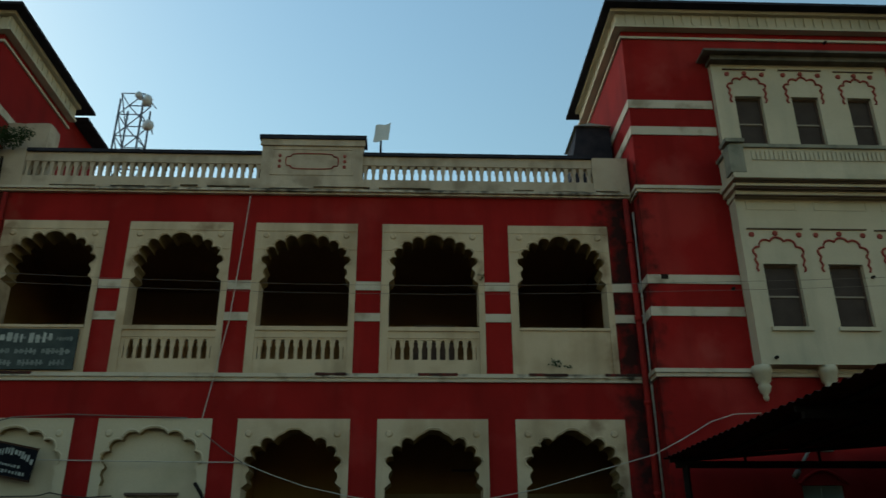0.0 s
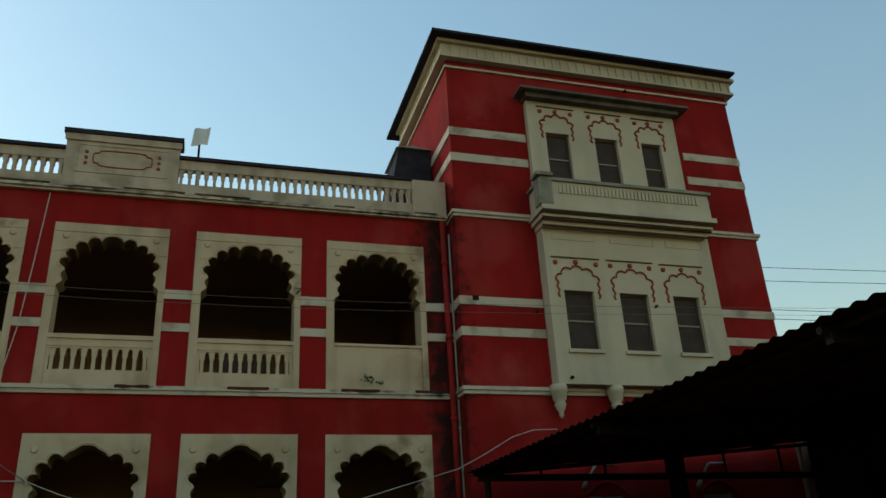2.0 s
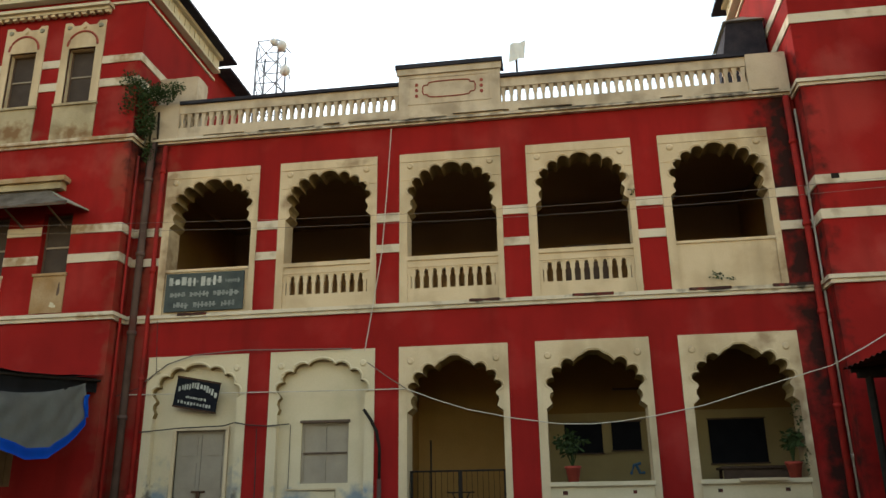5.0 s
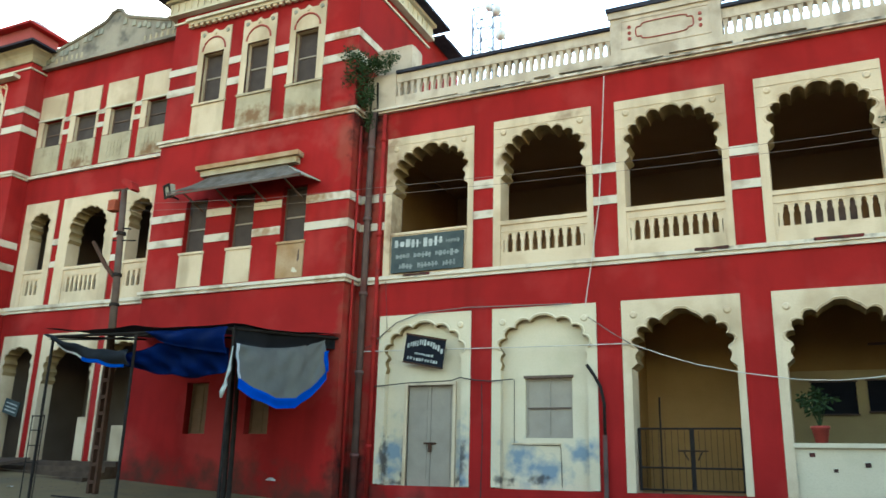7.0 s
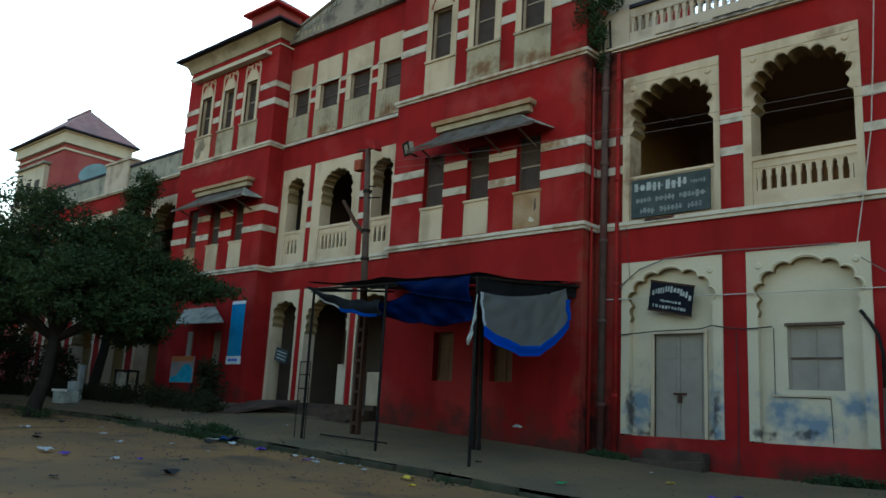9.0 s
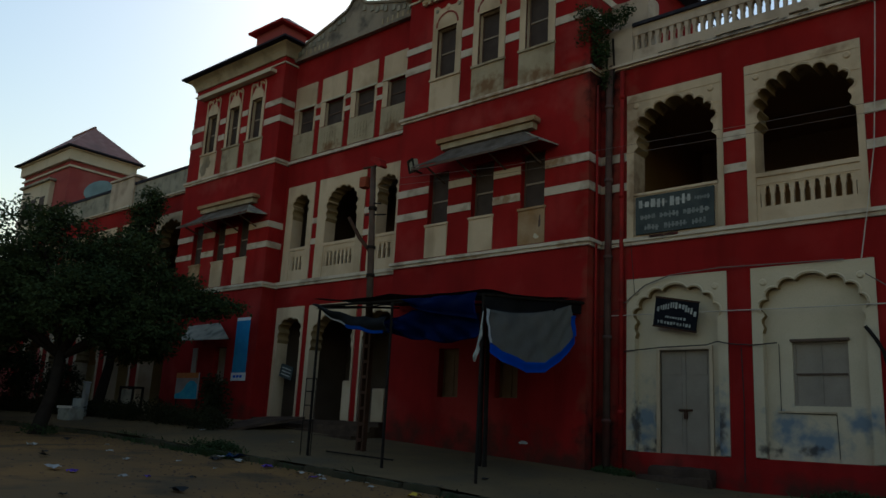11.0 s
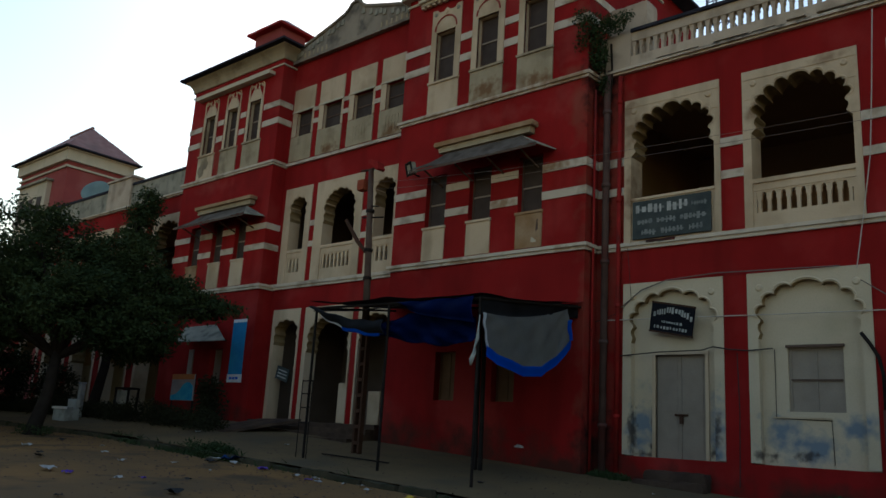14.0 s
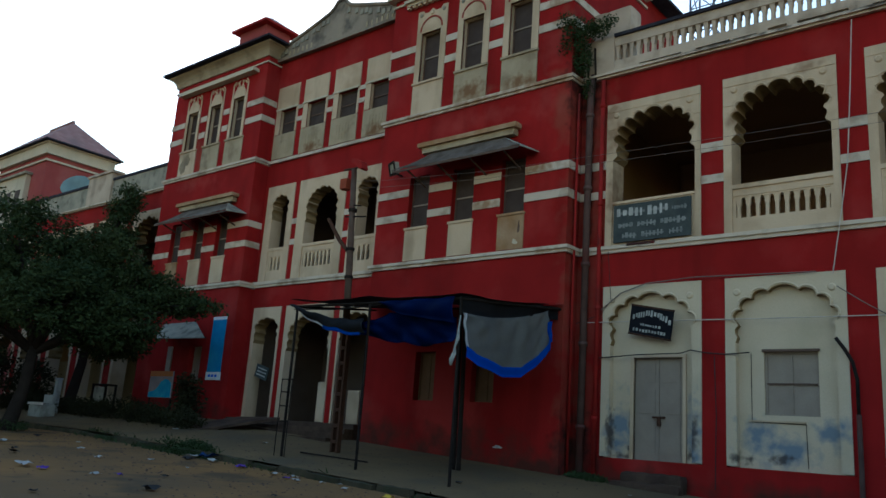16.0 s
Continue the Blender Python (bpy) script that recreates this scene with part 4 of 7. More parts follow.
def dentils(t, x0, x1, y, z0, z1, pitch, mat):
    """A row of small blocks under a hood."""
    bm = bmesh.new()
    box(bm, -pitch * 0.28, pitch * 0.28, -0.05, 0.05, z0, z1)
    me = to_mesh("dentil", bm, mat)
    n = int((x1 - x0) / pitch)
    for i in range(n + 1):
        piece("dentil", me, t, Matrix.Translation((x0 + (x1 - x0) * i / n, y, 0)))


dentils(tower_c, -11.6, -7.1, FRONT - 0.09, 13.35, 13.42, 0.2, CREAM)
for a, b in ((-10.42, -9.76), (-8.62, -7.96)):
    window(tower_c, a, b, 2.28, 3.48, FRONT, 0.25, SHUTTER, SHUTTER, 0.5, True)

AW = ((-22.6, -21.98), (-21.2, -20.58), (-19.85, -19.23))
ah = [(a, b, z0, z1) for a, b in AW for z0, z1 in ((6.78, 8.2), (10.98, 12.48))] + [(-20.45, -19.75, 2.6, 3.8)]
tower_a = tower_shell("stair_tower", -23.6, -18.15, 4.0, ah, "three-storey red tower with awning beside the trees", 14.2, 1.0)
tower_front(tower_a, AW, (-22.5, -18.3, 8.6, 8.04, 0.8), -23.6, -18.15, 14.2, tan=(0,), crown=scrolled_surround)
side_bands(tower_a, -18.15, 0.0, ((7.0, 7.2), (7.68, 7.88), (11.35, 11.56), (11.98, 12.18)), 1)
coved_cornice(tower_a, -23.6, -18.15, 4.0, 14.2)
window(tower_a, -20.45, -19.75, 2.6, 3.8, FRONT, 0.25, GREYWOOD, GREYWOOD, 0.5, True)
part("hood_cornice", boxes((-23.1, -18.6, FRONT - 0.25, FRONT, 13.2, 13.32)), WHITE, tower_a)
lantern = part("roof_lantern", boxes((-21.85, -20.25, 0.65, 1.8, 14.2, 16.1)), FADED_HAZED, tower_a, "faded red roof lantern")
bm = bmesh.new()
q = [bm.verts.new(c) for c in ((-22.1, 0.4, 16.19), (-20.0, 0.4, 16.19), (-20.0, 2.05, 16.19), (-22.1, 2.05, 16.19))]
r0, r1 = bm.verts.new((-21.4, 1.2, 16.72)), bm.verts.new((-20.7, 1.2, 16.72))
for f in ((q[0], q[1], r1, r0), (q[1], q[2], r1), (q[2], q[3], r0, r1), (q[3], q[0], r0), tuple(q[::-1])):
    bm.faces.new(f)
part("lantern_roof", bm, GREYED_HAZED_TILE, lantern, "greyed tile lantern roof")
part("lantern_eave", boxes((-22.1, -20.0, 0.4, 2.05, 16.1, 16.186)), PIPERED, lantern)

# ---- entrance bay between the towers ----
entry = thing("entrance_bay", (-15.4, 0, 1.2), "three-arched red entrance bay with weathered grey pediment", "building")
BX0, BX1 = -18.15, -12.25
BA = ((-17.95, -16.6, -17.62, -16.85, 0.38, 0.33, 5), (-16.35, -14.2, -15.95, -14.5, 0.68, 0.6, 9), (-13.95, -12.55, -13.65, -12.85, 0.38, 0.33, 5))
BP = ((-18.04, -16.95), (-16.68, -15.5), (-15.22, -14.05), (-13.78, -12.6))
bh = [(a[0], a[1], 1.6, 5.04) for a in BA] + [(a[0], a[1], 5.9, 9.08) for a in BA] + [(a + 0.22, b - 0.08, 10.92, 11.8) for a, b in BP]
wall_with_holes(entry, BX0, BX1, 0, 0.45, 0.2, 13.62, bh, RED, "front_wall")
for px0, px1, ol, orr, aa, bb, n in BA:
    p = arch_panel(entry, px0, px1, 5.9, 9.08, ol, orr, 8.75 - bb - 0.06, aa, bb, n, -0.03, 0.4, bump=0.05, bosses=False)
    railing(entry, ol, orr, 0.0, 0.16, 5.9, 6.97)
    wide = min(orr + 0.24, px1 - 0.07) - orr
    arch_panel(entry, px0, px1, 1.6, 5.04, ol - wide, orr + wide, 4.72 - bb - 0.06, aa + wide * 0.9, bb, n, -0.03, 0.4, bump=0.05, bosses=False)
for (a, b) in BP:
    xa, xb = a + 0.22, b - 0.08
    part("blind_panel", boxes((a, b, -0.03, 0.02, 11.86, 12.65)), CREAM, entry)
    part("window_surround", boxes((a, xa, -0.025, 0.02, 10.95, 11.86), (xb, b, -0.025, 0.02, 10.95, 11.86), (xa, xb, -0.025, 0.02, 11.8, 11.86)), CREAM, entry)
    part("under_window_panel", boxes((a, b, -0.03, 0.02, 10.06, 10.92)), CREAMST, entry)
    window(entry, xa, xb, 10.92, 11.8, 0.0, 0.16, DARKGLASS, MUNTIN, 0.5)
    for q0 in (xa - 0.004, xb - 0.008):
        part("window_reveal", boxes((q0, q0 + 0.012, 0.021, 0.11, 10.93, 11.79)), CREAM, entry)
    part("window_lintel", boxes((a - 0.02, b + 0.02, -0.05, -0.03, 11.8, 11.86)), WHITE, entry)
    for k in range(5):
        part("panel_rib", boxes((xa + 0.05 + k * 0.13, xa + 0.1 + k * 0.13, -0.04, -0.03, 10.2, 10.7)), CREAMST, entry)
for q0, q1 in zip([b for a, b in BP][:-1], [a for a, b in BP][1:]):
    for z0, z1 in ((11.25, 11.4), (11.68, 11.82)):
        part("band", boxes((q0 + 0.005, q1 - 0.005, -0.03, 0.02, z0, z1)), TRIM, entry)
e1 = [b[1] for b in BA][:-1]
for q0, q1 in zip(e1, [b[0] for b in BA][1:]):
    for z0, z1 in ((7.0, 7.18), (7.68, 7.86)):
        part("band", boxes((q0 + 0.005, q1 - 0.005, -0.028, 0.02, z0, z1)), TRIM, entry)
part("string_course", boxes((BX0, BX1, -0.1, -0.004, 5.78, 5.88), (BX0, BX1, -0.06, -0.004, 5.7, 5.78)), TRIM, entry)
part("string_course", boxes((BX0, BX1, -0.09, -0.004, 9.9, 10.0)), TRIM, entry)
bm = bmesh.new()
CXB = (BX0 + BX1) / 2
half_line = ((2.95, 14.05), (1.85, 14.36), (1.0, 14.6), (0.5, 14.76), (0.3, 14.9), (0.2, 15.04), (0.0, 15.1))
rake = [(CXB - dx, z) for dx, z in half_line] + [(CXB + dx, z) for dx, z in half_line[-2::-1]]
prism(bm, [(BX0, 13.62)] + rake + [(BX1, 13.62)], -0.12, 0.4)
ped = part("pediment", bm, PEDIMENT, entry, "weathered grey plaster pediment")
bm = bmesh.new()
tube(bm, [(x, -0.13, z) for x, z in rake], 0.06, 6)
part("raking_mould", bm, PEDIMENT, ped)
part("pediment_base", boxes((BX0, BX1, -0.18, -0.12, 13.6, 13.7)), PEDIMENT, ped)
bm = bmesh.new()
prism(bm, [(-0.07, 0.0), (0.07, 0.0), (0.07, 0.13), (0.035, 0.19), (-0.035, 0.19), (-0.07, 0.13)], -0.03, 0.0)
tooth = to_mesh("rake_tooth", bm, WORN)
for k in range(13):
    for sgn in (-1, 1):
        dx = 0.4 + k * 0.2
        zt = float(np.interp(dx, [p[0] for p in half_line[::-1]], [p[1] for p in half_line[::-1]]))
        if (k * 7 + (3 if sgn > 0 else 0)) % 5:
            piece("rake_tooth", tooth, ped, pose(CXB + sgn * (dx + 0.03 * math.sin(k * 5.1)), -0.121, zt - 0.32 + 0.03 * math.sin(k * 3.7), 0, 5 * math.sin(k * 2.3), 0))
for k in range(6):
    for sgn in (-1, 1):
        part("pediment_slot", boxes((CXB + sgn * (1.3 + k * 0.22) - 0.04, CXB + sgn * (1.3 + k * 0.22) + 0.04, -0.135, -0.12, 13.74, 13.92)), CREAMST, ped)
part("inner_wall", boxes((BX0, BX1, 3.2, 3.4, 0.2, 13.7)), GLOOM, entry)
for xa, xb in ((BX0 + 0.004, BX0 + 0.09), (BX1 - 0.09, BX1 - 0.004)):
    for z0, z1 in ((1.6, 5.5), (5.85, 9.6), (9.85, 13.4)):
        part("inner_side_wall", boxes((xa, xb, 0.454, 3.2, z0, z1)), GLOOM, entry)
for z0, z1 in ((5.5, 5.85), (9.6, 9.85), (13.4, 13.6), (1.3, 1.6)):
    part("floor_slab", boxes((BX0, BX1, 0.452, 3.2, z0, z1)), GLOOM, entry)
for xa, xb, zt in ((-14.64, -14.3, 2.74), (-13.38, -12.92, 2.52)):
    leaf = part("low_door", boxes((xa, xb, 0.06, 0.1, 1.62, zt)), CREAM, entry, "cream-washed half-height door leaf")
    for za, zb in ((zt - 0.1, zt - 0.03), (1.66, 1.74)):
        part("door_rail", boxes((xa + 0.03, xb - 0.03, 0.045, 0.06, za, zb)), CREAM, leaf)

# ---- right-hand end tower with its oriel ----
EX0, EX1, EB = 8.5, 16.68, 3.8
OX0, OX1, OY = 10.5, 14.95, FRONT - 0.35
BL, BR = 10.52, 14.78
OW = ((10.88, 11.62), (12.28, 13.02), (13.68, 14.38))
eh = [(OX0 + 0.15, OX1 - 0.15, 5.9, 13.1), (11.05, 11.88, 2.13, 3.56), (13.79, 14.56, 2.13, 3.57)]
tower_e = tower_shell("end_tower", EX0, EX1, EB, eh, "three-storey red end tower with a cream oriel", 14.85, 1.0, 0.14)
cornice(tower_e, EX0, EX1, EB, 14.85)
front_bands(tower_e, ((EX0 - 0.025, OX0 - 0.02), (OX1 + 0.02, EX1 + 0.025)), FRONT, ((6.98, 7.18), (7.7, 7.9), (11.36, 11.58), (12.08, 12.3)))
side_bands(tower_e, EX0, 0.0, ((6.98, 7.18), (7.7, 7.9)), -1)
side_bands(tower_e, EX0, EB, ((11.36, 11.58), (12.08, 12.3)), -1)
UX0, UX1, UY = 10.52, 14.75, FRONT - 0.16
UW = ((10.98, 11.62), (12.33, 12.97), (13.66, 14.24))
wall_with_holes(tower_e, OX0, OX1, OY, FRONT + 0.15, 5.86, 9.7, [(a, b, 6.64, 8.04) for a, b in OW], WHITE, "oriel", "pale cream lower oriel")
wall_with_holes(tower_e, UX0, UX1, UY, FRONT + 0.15, 9.7, 13.25, [(a, b, 10.95, 12.36) for a, b in UW], WHITE, "oriel", "cream upper oriel behind the balcony")
for a, b in UW:
    window(tower_e, a, b, 10.95, 12.36, UY, 0.16, DARKGLASS, GREYWOOD, 0.5)
    cusp_line(tower_e, a - 0.08, b + 0.08, 12.54, UY - 0.002)
for a, b in OW:
    window(tower_e, a, b, 6.64, 8.04, OY, 0.16, DARKGLASS, GREYWOOD, 0.5)
    cusp_line(tower_e, a - 0.12, b + 0.12, 8.22, OY - 0.002)
    part("window_sill", boxes((a - 0.06, b + 0.06, OY - 0.06, OY, 6.56, 6.64)), WHITE, tower_e)
bal = part("balcony", boxes((BL - 0.18, BR + 0.18, OY - 0.5, FRONT, 9.83, 9.95)), WHITE, tower_e, "shallow balcony on stepped mouldings")
for nm, b_ in (("balcony_front", (BL - 0.1, BR + 0.1, OY - 0.42, OY - 0.3, 9.95, 10.6)), ("balcony_side", (BL - 0.1, BL + 0.02, OY - 0.3, FRONT, 9.95, 10.6)), ("balcony_side", (BR - 0.02, BR + 0.1, OY - 0.3, FRONT, 9.95, 10.6)),
               ("balcony_moulding", (BL - 0.12, BR + 0.12, OY - 0.36, FRONT, 9.71, 9.81)), ("balcony_moulding", (BL - 0.05, BR + 0.05, OY - 0.2, FRONT, 9.58, 9.69)), ("balcony_floor", (BL, BR, OY - 0.3, FRONT, 9.8, 9.84))):
    part(nm, boxes(b_), WHITE, bal)
part("balcony_coping", boxes((BL - 0.16, BR + 0.16, OY - 0.48, OY - 0.26, 10.6, 10.68), (BL - 0.16, BL + 0.06, OY - 0.26, FRONT, 10.6, 10.68), (BR - 0.06, BR + 0.16, OY - 0.26, FRONT, 10.6, 10.68)), WORN, bal)
bm = bmesh.new()
box(bm, -0.032, 0.032, -0.03, 0, 10.3, 10.52)
me = to_mesh("balcony_rib", bm, WHITE)
for i in range(38):
    piece("balcony_rib", me, bal, Matrix.Translation((BL + 0.35 + i * (BR - BL - 0.6) / 37, OY - 0.42, 0)))
# dark strips paint the shadow lines of the balcony mouldings
for k, (out, z) in enumerate(((0.46, 9.9), (0.4, 9.79), (0.31, 9.68), (0.2, 9.57))):
    part("balcony_fillet", boxes((BL - out * 0.4, BR + out * 0.4, OY - out, OY - out + 0.06, z - 0.012, z + 0.012)), MUNTIN, bal, "thin dark strip painted as moulding shadow")
for a, b in ((10.72, 11.83), (12.22, 13.4), (13.72, 14.75)):
    tab = part("tablet", boxes((a, b, OY - 0.012, OY, 9.3, 9.33), (a, b, OY - 0.012, OY, 9.5, 9.53), (a, a + 0.03, OY - 0.012, OY, 9.33, 9.5), (b - 0.03, b, OY - 0.012, OY, 9.33, 9.5)), WHITE, tower_e, "moulded tablet frame")
for x, y, z in ((12.72, OY, 9.62), (10.81, OY, 6.0), (13.17, OY, 7.75), (13.4, FRONT - 0.2, 13.9), (10.3, OY + 0.35, 7.6)):
    bm = bmesh.new()
    tube(bm, [(x, y + 0.02, z), (x, y - 0.07, z - 0.01)], 0.035, 8)
    part("spout", bm, BLACK, tower_e, "short black drain spout")
part("band_chip", boxes((8.78, 8.93, FRONT - 0.032, FRONT - 0.024, 7.8, 7.91)), BLACK, tower_e, "dark gap where the band has broken")
part("hood_cornice", boxes((UX0 - 0.26, UX1 + 0.3, UY - 0.36, FRONT, 13.38, 13.44), (UX0 - 0.06, UX1 + 0.06, UY - 0.2, FRONT, 13.25, 13.38)), SOOT, tower_e, "weathered hood over the oriel")
part("balcony_pier", boxes((OX0 - 0.2, OX0 + 0.14, OY - 0.5, OY - 0.2, 9.96, 10.62), (OX0 - 0.24, OX0 + 0.18, OY - 0.54, OY - 0.16, 10.69, 10.78)), WORN, bal, "weathered corner pier")
for cx in (10.55, 11.9, 13.3, 14.7):
    bm = bmesh.new()
    lathe(bm, [(0.03, 5.15), (0.06, 5.22), (0.045, 5.27), (0.1, 5.34), (0.13, 5.45), (0.1, 5.5), (0.15, 5.55), (0.17, 5.7), (0.19, 5.72), (0.19, 5.86)], cx, OY + 0.16, 12)
    part("corbel_pendant", bm, WHITE, tower_e, "", True)
window(tower_e, 11.05, 11.88, 2.13, 3.56, FRONT, 0.12, BLUEWOOD, BLUEWOOD, 0.6, True)
window(tower_e, 13.79, 14.56, 2.13, 3.57, FRONT, 0.12, BLUEWOOD, BLUEWOOD, 0.6, True)

# ---- far half of the building, mirrored about the entrance ----
far_wing = arcade_wing("arcade_wing", tuple(-26.4 - 2.76 * i for i in range(5)), -38.3, -23.6, "far arcaded red wing half hidden by trees")
part("parapet", boxes((-38.3, -23.6, -0.06, 0.16, 10.06, 10.95)), WORN, far_wing)
part("coping", boxes((-38.3, -23.6, -0.1, 0.2, 10.95, 11.06)), SLAB, far_wing)
part("parapet_block", boxes((-30.5, -28.5, -0.14, 0.3, 10.0, 11.3), (-30.58, -28.42, -0.2, 0.36, 11.3, 11.4)), PARAPET, far_wing, "pale raised parapet block")
tower_f = thing("end_tower", (-41.4, 1.2, 1.6), "far red end tower with a hipped tile roof", "building")
# wall and roof colours carry the haze of the distance
part("wall", boxes((-44.2, -38.4, 1.2, 4.5, 0.5, 14.75)), FADED_HAZED, tower_f)
hip_roof(tower_f, -44.8, -37.85, 0.72, 4.98, 15.0, 16.95, GREYED_HAZED_TILE)
for o, z0, z1, m in ((0.3, 14.86, 14.93, WHITE), (0.2, 14.3, 14.86, WHITE), (0.1, 13.95, 14.05, WHITE), (0.08, 11.4, 11.65, TRIM)):
    part("cornice", boxes((-44.2 - o, -38.4 + o, 1.2 - o, 4.5 + o, z0, z1)), m, tower_f)
far_oriel = part("oriel", boxes((-43.5, -40.0, 0.95, 1.2, 9, 13.4)), WHITE, tower_f)
part("oriel_hood", boxes((-43.65, -39.85, 0.8, 1.2, 13.4, 13.52)), WORN, far_oriel)
for k in range(3):
    part("pane", boxes((-43.2 + k * 1.1, -42.6 + k * 1.1, 0.935, 0.95, 11.3, 12.6)), DARKGLASS, far_oriel)


# ---- corrugated shed roof in front of the end tower ----
shed = thing("shed_canopy", (10.5, -8, 0.2), "dark red-tinted corrugated iron shed canopy on black posts", "canopy")
NY = 160
SY0, SY1, SLOPE = -19.4, -1.02, 0.075


def eave_x(y):
    return 8.25 + (-1.0 - y) * 0.076


def roof_z(x, y):
    return 4.0 + (x - eave_x(y)) * SLOPE


bm = bmesh.new()
rows_ = []
for j in range(NY * 4 + 1):
    y = SY0 + (SY1 - SY0) * j / (NY * 4)
    dz = 0.018 * math.cos(2 * math.pi * y / 0.22)
    ex = eave_x(y) + 0.015 * noise.noise((y * 1.1, 0, 9))
    rows_.append([bm.verts.new((x, y, roof_z(x, y) + dz + 0.03 * noise.noise((x * 0.4, y * 0.35, 4)))) for x in (ex, 10.6, 13.2, 16.0, 21.8)])
for a, b in zip(rows_, rows_[1:]):
    for k in range(4):
        bm.faces.new((a[k], a[k + 1], b[k + 1], b[k]))
part("roof_sheet", bm, SHEDTIN, shed, "black corrugated iron sheeting tinted with red bounce light")
for y in (-1.15, -5.7, -10.2, -14.8, -19.1):
    ex = eave_x(y) + 0.08
    tr = part("truss", boxes((ex + 0.1, 21.4, y - 0.055, y + 0.055, 3.8, 3.92)), BLACK, shed)
    bm = bmesh.new()
    tube(bm, [(ex, y, 3.93), (21.5, y, 3.93 + (21.5 - ex) * SLOPE)], 0.045, 6)
    part("rafter", bm, BLACK, tr)
    for k in range(1, 9):
        bm = bmesh.new()
        tube(bm, [(ex + k * 1.43, y, 3.9), (ex + k * 1.43, y, 3.93 + k * 1.43 * SLOPE)], 0.028, 6)
        part("strut", bm, BLACK, tr)
    for px in ((ex + 0.28, 21.2) if y == -1.15 else (21.2,)):
        bm = bmesh.new()
        tube(bm, [(px, y, yard_z(px, y) if y < -5 else ground_z(px, y)), (px, y, 3.82)], 0.07, 8)
        part("post", bm, BLACK, shed)
part("post", boxes((12.72, 12.99, -1.28, -1.02, 0.3, 4.24)), BLACK, shed)
for k in range(8):
    bm = bmesh.new()
    x = 9.3 + k * 1.4
    tube(bm, [(x, SY0, roof_z(x, SY0) - 0.06), (x, SY1, roof_z(x, SY1) - 0.06)], 0.045, 6)
    part("purlin", bm, BLACK, shed)
# added black sheet standing in for the dark depth of the shed
bm = bmesh.new()
prism(bm, [(16.2, 0.3), (21.7, 0.3), (21.7, 5.0), (16.2, 4.57)], -1.27, -1.25)
part("back_sheet", bm, BLACKTARP, shed, "black sheet added where the shed is dark")
# walls added to keep light out of the shed
part("end_wall", boxes((21.7, 21.9, -19.6, -0.6, 0.0, 4.9), (16.5, 21.7, -0.9, -0.56, 0.0, 5.4), (9.4, 21.7, -19.6, -19.4, 0.0, 3.9)), GLOOM, shed)
bm = bmesh.new()
tube(bm, [(16.2, -0.95, 0.6), (16.2, -0.95, 4.5)], 0.05, 8)
part("white_post", bm, WHITE, shed)
for dx in (0.0, 2.72):
    bm = bmesh.new()
    tube(bm, [(10.93 + dx, -0.75, 3.78), (11.2 + dx, -0.72, 4.16), (11.3 + dx, -0.68, 4.2), (11.78 + dx, -0.58, 4.22)], 0.03, 6)
    tube(bm, [(10.84 + dx, -0.76, 3.68), (10.94 + dx, -0.75, 3.8)], 0.06, 8)
    part("lamp_bracket", bm, WORN, tower_e, "grey bent lamp bracket", True)
    bm = bmesh.new()
    tube(bm, [(11.0 + dx + 0.98 * k / 12, FRONT - 0.02, 3.58 + 0.26 * math.sin(math.pi * k / 12)) for k in range(13)], 0.035, 6)
    part("window_arch", bm, RED, tower_e)

# ---- weathering with a shape of its own ----
def blob(name, cx, cz, rx, rz, y, mat, parent, seed, label=""):
    """A thin ragged-edged patch on a wall."""
    rnd = random.Random(seed)
    n = 30
    ph = [rnd.uniform(0, 6.28) for _ in range(4)]
    bm = bmesh.new()
    pts = []
    for k in range(n):
        t = 2 * math.pi * k / n
        f = 1 + 0.2 * math.sin(2 * t + ph[0]) + 0.16 * math.sin(3 * t + ph[1]) + 0.12 * math.sin(5 * t + ph[2]) + 0.1 * math.sin(9 * t + ph[3])
        pts.append((cx + rx * f * math.cos(t), cz + rz * f * math.sin(t)))
    prism(bm, pts, y, y + 0.003)
    return part(name, bm, mat, parent, label)


rnd = random.Random(77)
for k, (cx, cz) in enumerate(((3.25, 1.98), (4.55, 1.98), (3.6, 1.72), (4.1, 1.82), (4.8, 1.6), (6.1, 1.98), (7.3, 1.98), (6.5, 1.7), (7.0, 1.75))):
    s = rnd.uniform(0.03, 0.05)
    part("chipped_plaster", boxes((cx - s, cx + s, 0.014, 0.02, cz - s * 0.8, cz + s * 0.8)), CHIP_SHADOW, wing, "small dark chip in the plaster")
    part("chip_edge", boxes((cx - s - 0.03, cx + s + 0.03, 0.008, 0.014, cz + s * 0.8, cz + s * 0.8 + 0.025)), WHITE, wing)
# dark blocks: broken string-course lips, their shadow put into the colour
for a, b in ((1.5, 2.15), (3.6, 4.45), (5.9, 6.75), (7.5, 8.3), (-4.9, -4.2)):
    part("broken_lip", rough_box(a, b, -0.115, -0.05, 5.795, 5.855, a, 0.02, 0.07), CHIP_SHADOW, wing)
blob("faded_patch", -22.4, 10.6, 0.3, 0.4, FRONT - 0.034, CREAMST, tower_a, 70)
blob("plaster_patch", -7.55, 6.05, 0.07, 0.06, FRONT - 0.034, WHITE, tower_c, 81)
blob("plaster_crack", -7.45, 6.4, 0.025, 0.17, FRONT - 0.034, MUNTIN, tower_c, 82)
blob("scuff", -7.75, 1.3, 0.1, 0.04, FRONT - 0.004, LETTER, tower_c, 73)


